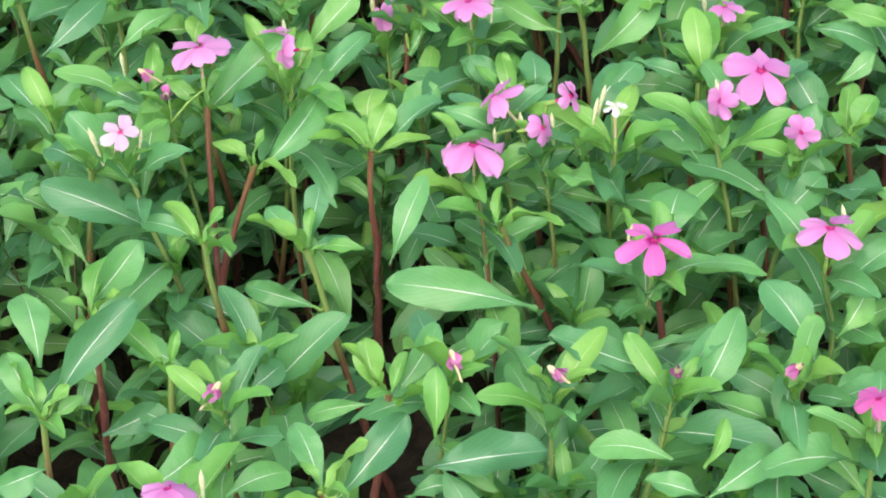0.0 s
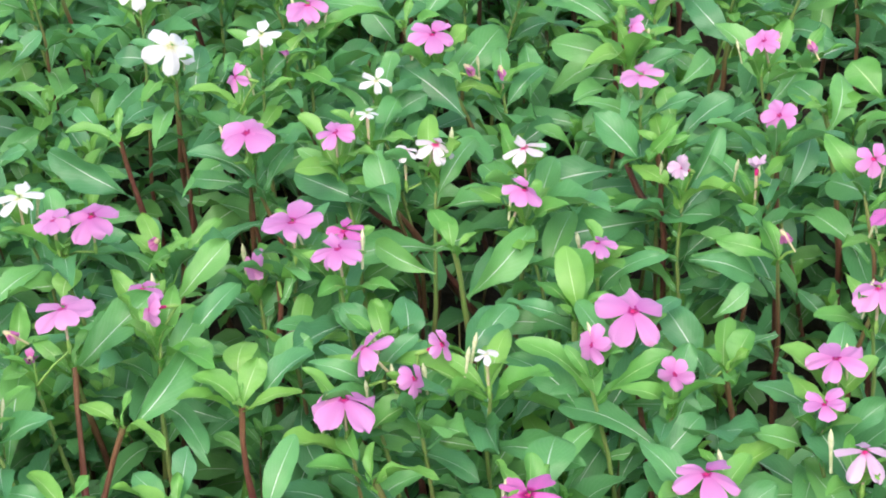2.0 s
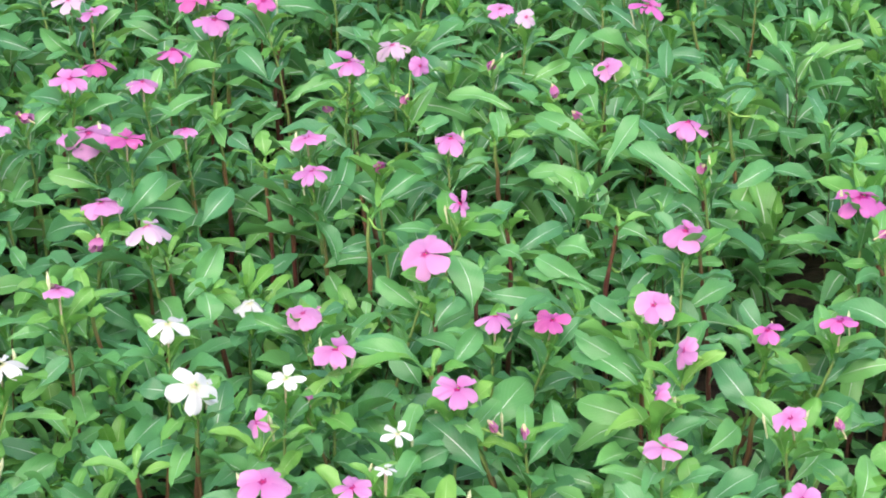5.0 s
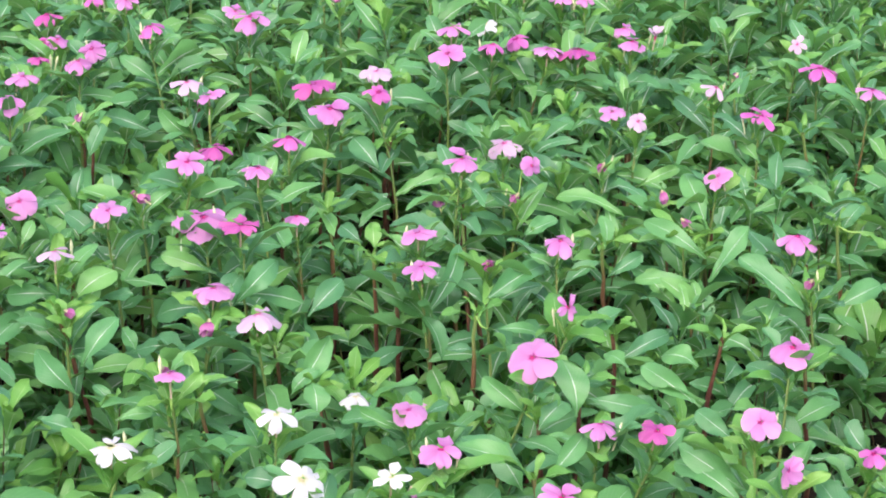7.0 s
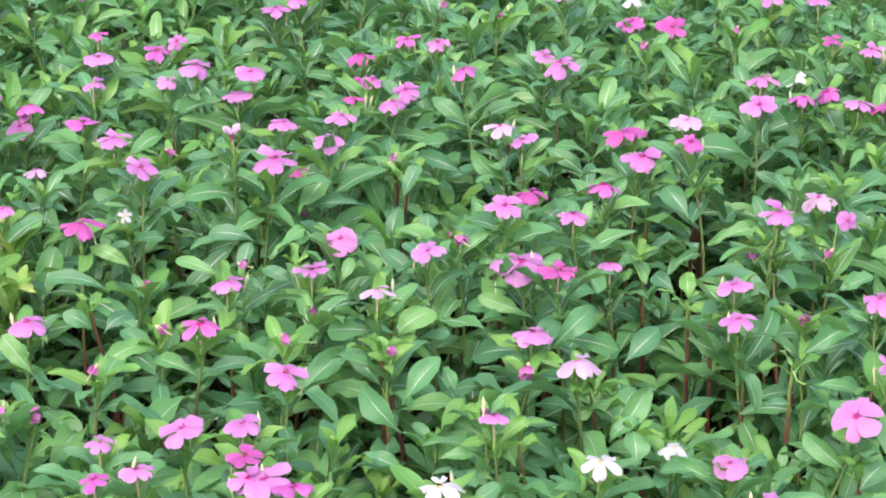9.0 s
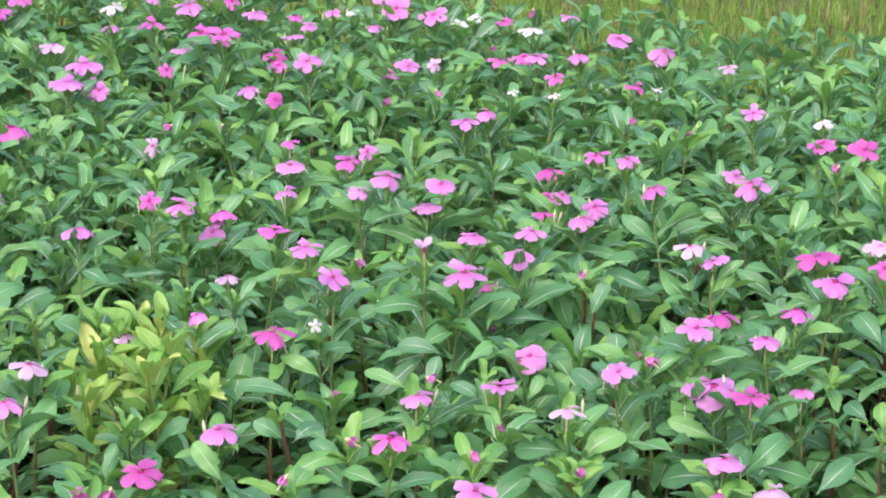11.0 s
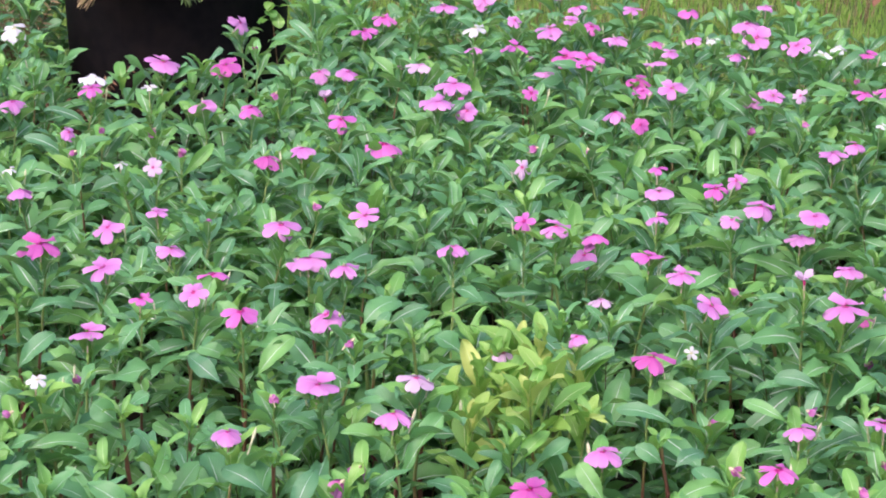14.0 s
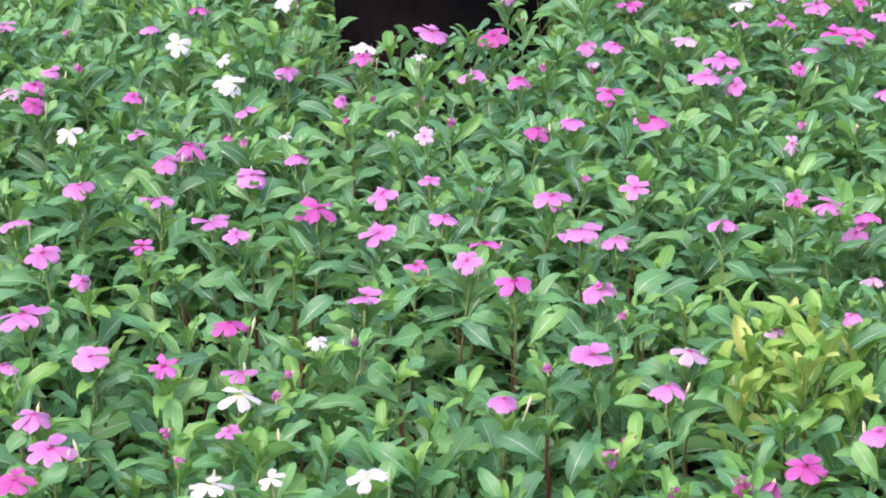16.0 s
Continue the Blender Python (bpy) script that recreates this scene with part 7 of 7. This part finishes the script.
def conifer():
    r = random.Random(21)
    root = tagged(new("conifer_shrub"), "young conifer shrub with flat needle sprays drooping over a black pot", "shrub")
    root.location = (PX, PY, 0.44)
    part("trunk", tube_mesh("trunk", [(0, 0, -0.02), (0.01, 0, 0.15), (0.0, 0.01, 0.32), (0.01, 0, 0.5)], [0.016, 0.013, 0.009, 0.003], 8, TWIG), None, root)
    uvs = [(0.3 + 0.4 * k, i / 3) for i in range(4) for k in range(2)]
    # boughs that arch over the rim: (end of the bough, ends of its sprays, share of dry sprays)
    boughs = [
        ((0.08, -0.32, -0.11), [(0.01, -0.34, -0.03), (0.02, -0.32, -0.08), (-0.04, -0.31, -0.08), (0.05, -0.32, 0.0), (0.06, -0.29, -0.02)], 0.1),
        ((0.13, -0.32, -0.11), [(0.09, -0.32, 0.03), (0.11, -0.28, 0.03), (0.12, -0.25, -0.01), (0.12, -0.33, -0.04), (0.15, -0.29, -0.05)], 0.0),
        ((0.16, -0.28, -0.11), [(0.2, -0.28, -0.05), (0.2, -0.27, -0.1), (0.16, -0.22, -0.02), (0.16, -0.27, 0.02), (0.18, -0.28, -0.12)], 0.0),
        ((0.22, -0.11, -0.1), [(0.21, -0.13, -0.04), (0.22, -0.09, -0.02), (0.23, -0.06, -0.06), (0.25, -0.13, -0.09)], 0.0),
        ((0.02, -0.31, -0.13), [(-0.01, -0.34, -0.1), (-0.01, -0.32, -0.13), (-0.05, -0.27, -0.05), (0.02, -0.31, -0.05)], 0.35),
    ]
    for k in range(6):
        a, reach, high = radians(60 * k + 20), r.uniform(0.12, 0.2), r.uniform(0.18, 0.4)
        end = (math.cos(a) * reach, math.sin(a) * reach, high)
        boughs.append((end, [tuple(c + r.uniform(-0.09, 0.09) + (0.05 if i == 2 else 0) for i, c in enumerate(end)) for _ in range(4)], 0.1))
    for end, tips, dry in boughs:
        end = Vector(end) + Vector((0, 0, 0.04))
        start = Vector((0, 0, max(0.05, end.z - 0.06)))
        top = start.lerp(end, 0.6) + Vector((0, 0, 0.13))
        line = [(1 - s) ** 2 * start + 2 * s * (1 - s) * top + s * s * end for s in (0, 0.17, 0.33, 0.5, 0.67, 0.83, 1)]
        branch = part("branch", tube_mesh("branch", line, [0.006 - 0.0006 * i for i in range(7)], 6, TWIG), None, root)
        for tip in tips:
            tip = Vector(tip) + Vector((0, 0, 0.04))
            mid = end.lerp(tip, 0.5) + Vector((r.uniform(-0.02, 0.02), r.uniform(-0.02, 0.02), r.uniform(-0.02, 0.01)))
            twig = [(1 - s) ** 2 * end + 2 * s * (1 - s) * mid + s * s * tip for s in (0, 0.17, 0.33, 0.5, 0.67, 0.83, 1)]
            tagged(part("foliage", grid_mesh("foliage", sprig_needles(twig, r, 0.033), 4, 2, uvs, [DRY if r.random() < dry else NEEDLE]), None, branch), kind="stuff")


conifer()


def dry_clump(x, y, count, seed, tall, label, withered=DRY):
    """Withered fern-like stems with small leaflets."""
    r = random.Random(seed)
    root = tagged(new("dry_fern"), label, "fern")
    root.location = (x, y, 0.02)
    uvs = [(0.3 + 0.4 * k, i / 3) for i in range(4) for k in range(2)]
    for _ in range(count):
        a, reach = r.uniform(0, 6.283), r.uniform(0.04, 0.14)
        h = tall * r.uniform(0.6, 1.1)
        line = [Vector((math.cos(a) * reach * s * s, math.sin(a) * reach * s * s, h * s * (1.25 - 0.35 * s))) for s in (0, 0.2, 0.4, 0.6, 0.8, 1.0)]
        frond = part("frond", tube_mesh("frond", line, [0.0016, 0.0015, 0.0013, 0.001, 0.0008, 0.0005], 5, TWIG), None, root)
        tagged(part("foliage", grid_mesh("foliage", sprig_needles(line[1:], r, 0.02), 4, 2, uvs, [withered if withered is DEAD or r.random() < 0.65 else NEEDLE]), None, frond), kind="stuff")


dry_clump(-2.3, 3.26, 12, 5, 0.36, "withered brown fern beside the black pot")
dry_clump(-2.17, 3.2, 14, 12, 0.2, "low clump of reddish-brown dead stems at the foot of the pot", DEAD)
dry_clump(-2.46, 3.44, 14, 8, 0.46, "yellowish withered fern standing beside the black pot")
dry_clump(-2.54, 3.62, 26, 9, 0.5, "dense brown withered fern behind the flower bed")


def creeper(x, y, tall, count, seed):
    """A thin climbing stem with small rounded leaves."""
    r = random.Random(seed)
    root = tagged(new("creeper"), "small creeper with rounded pale green leaves climbing the black pot", "creeper")
    root.location = (x, y, 0.02)
    line = [Vector((0.014 * math.sin(5 * q), 0.05 * q, tall * q)) for q in (0, 0.17, 0.33, 0.5, 0.67, 0.83, 1)]
    part("stem", tube_mesh("stem", line, [0.0016, 0.0015, 0.0014, 0.0013, 0.0011, 0.0009, 0.0006], 5, TWIG), None, root)
    blade, uvs = leaf_shape(5, 0.42, 0.2, 0.3, 0.2, 0.6, seed, 0.8, FINE_ROWS)
    mesh = grid_mesh("leaf", [blade], 13, 5, uvs, [LEAF_YOUNG])
    for k in range(count):
        q = 0.74 + 0.26 * k / count
        i = min(int(q * 6), 5)
        p = line[i].lerp(line[i + 1], q * 6 - i) + Vector((r.uniform(-0.018, 0.018), r.uniform(-0.012, 0.012), 0))
        turn = pose(0, 0, 0, 0, 0, r.uniform(100, 260)) @ pose(0, 0, 0, r.uniform(-50, 30), r.uniform(-30, 30), 0)
        size = r.uniform(0.018, 0.03)
        part("leaf", mesh, None, root, "", Matrix.Translation(p) @ turn @ Matrix.Scale(size, 4))


creeper(-1.855, 3.4, 0.35, 18, 3)


# ---- timber edging at the back of the lawn ----
def timber_edge():
    root = tagged(new("timber_edging"), "dark red-brown stained timber board edging the lawn", "edging board")
    root.location = (-1.2, 5.82, 0)
    root.rotation_euler = (0, 0, radians(22))
    for k in range(2):
        bm = bmesh.new()
        bmesh.ops.create_cube(bm, size=1, matrix=Matrix.Translation((0, 0, 0.05 + 0.105 * k)) @ Matrix.Diagonal((0.62, 0.045, 0.1, 1)))
        bmesh.ops.bevel(bm, geom=bm.edges[:], offset=0.006, segments=2, affect="EDGES")
        part("board", bm, TIMBER, root)
    for x in (-0.28, 0.28):
        bm = bmesh.new()
        bmesh.ops.create_cube(bm, size=1, matrix=Matrix.Translation((x, 0.05, 0.1)) @ Matrix.Diagonal((0.05, 0.05, 0.26, 1)))
        bmesh.ops.bevel(bm, geom=bm.edges[:], offset=0.005, segments=2, affect="EDGES")
        part("post", bm, TIMBER, root)


timber_edge()


# ---- dead leaves lying on the lawn ----
def dead_leaf(x, y, size, turn):
    ob = new("fallen_leaf", FALLEN[int(turn) % len(FALLEN)])
    ob.matrix_world = pose(x, y, 0.022, rng.uniform(-20, 20), rng.uniform(-25, 25), turn) @ Matrix.Scale(size, 4)
    return tagged(ob, "curled red-brown dead leaf lying on the lawn", "leaf", "fallen leaves on the lawn")


FALLEN = [grid_mesh("fallen_leaf", [leaf_shape(5, 0.26, 0.5, 0.5, 0.6, 0.8, 70 + q)[0]], 8, 5, leaf_shape(5, 0.26, 0.5, 0.5, 0.6, 0.8, 70 + q)[1], [DEAD]) for q in range(4)]
for k in range(12):
    cx, cy = ((-1.2, 5.3), (-1.02, 5.35), (-0.62, 5.2), (-0.3, 5.35), (-1.6, 5.6))[k % 5]
    dead_leaf(cx + rng.gauss(0, 0.07), cy + rng.gauss(0, 0.06), rng.uniform(0.035, 0.06), rng.uniform(0, 360))
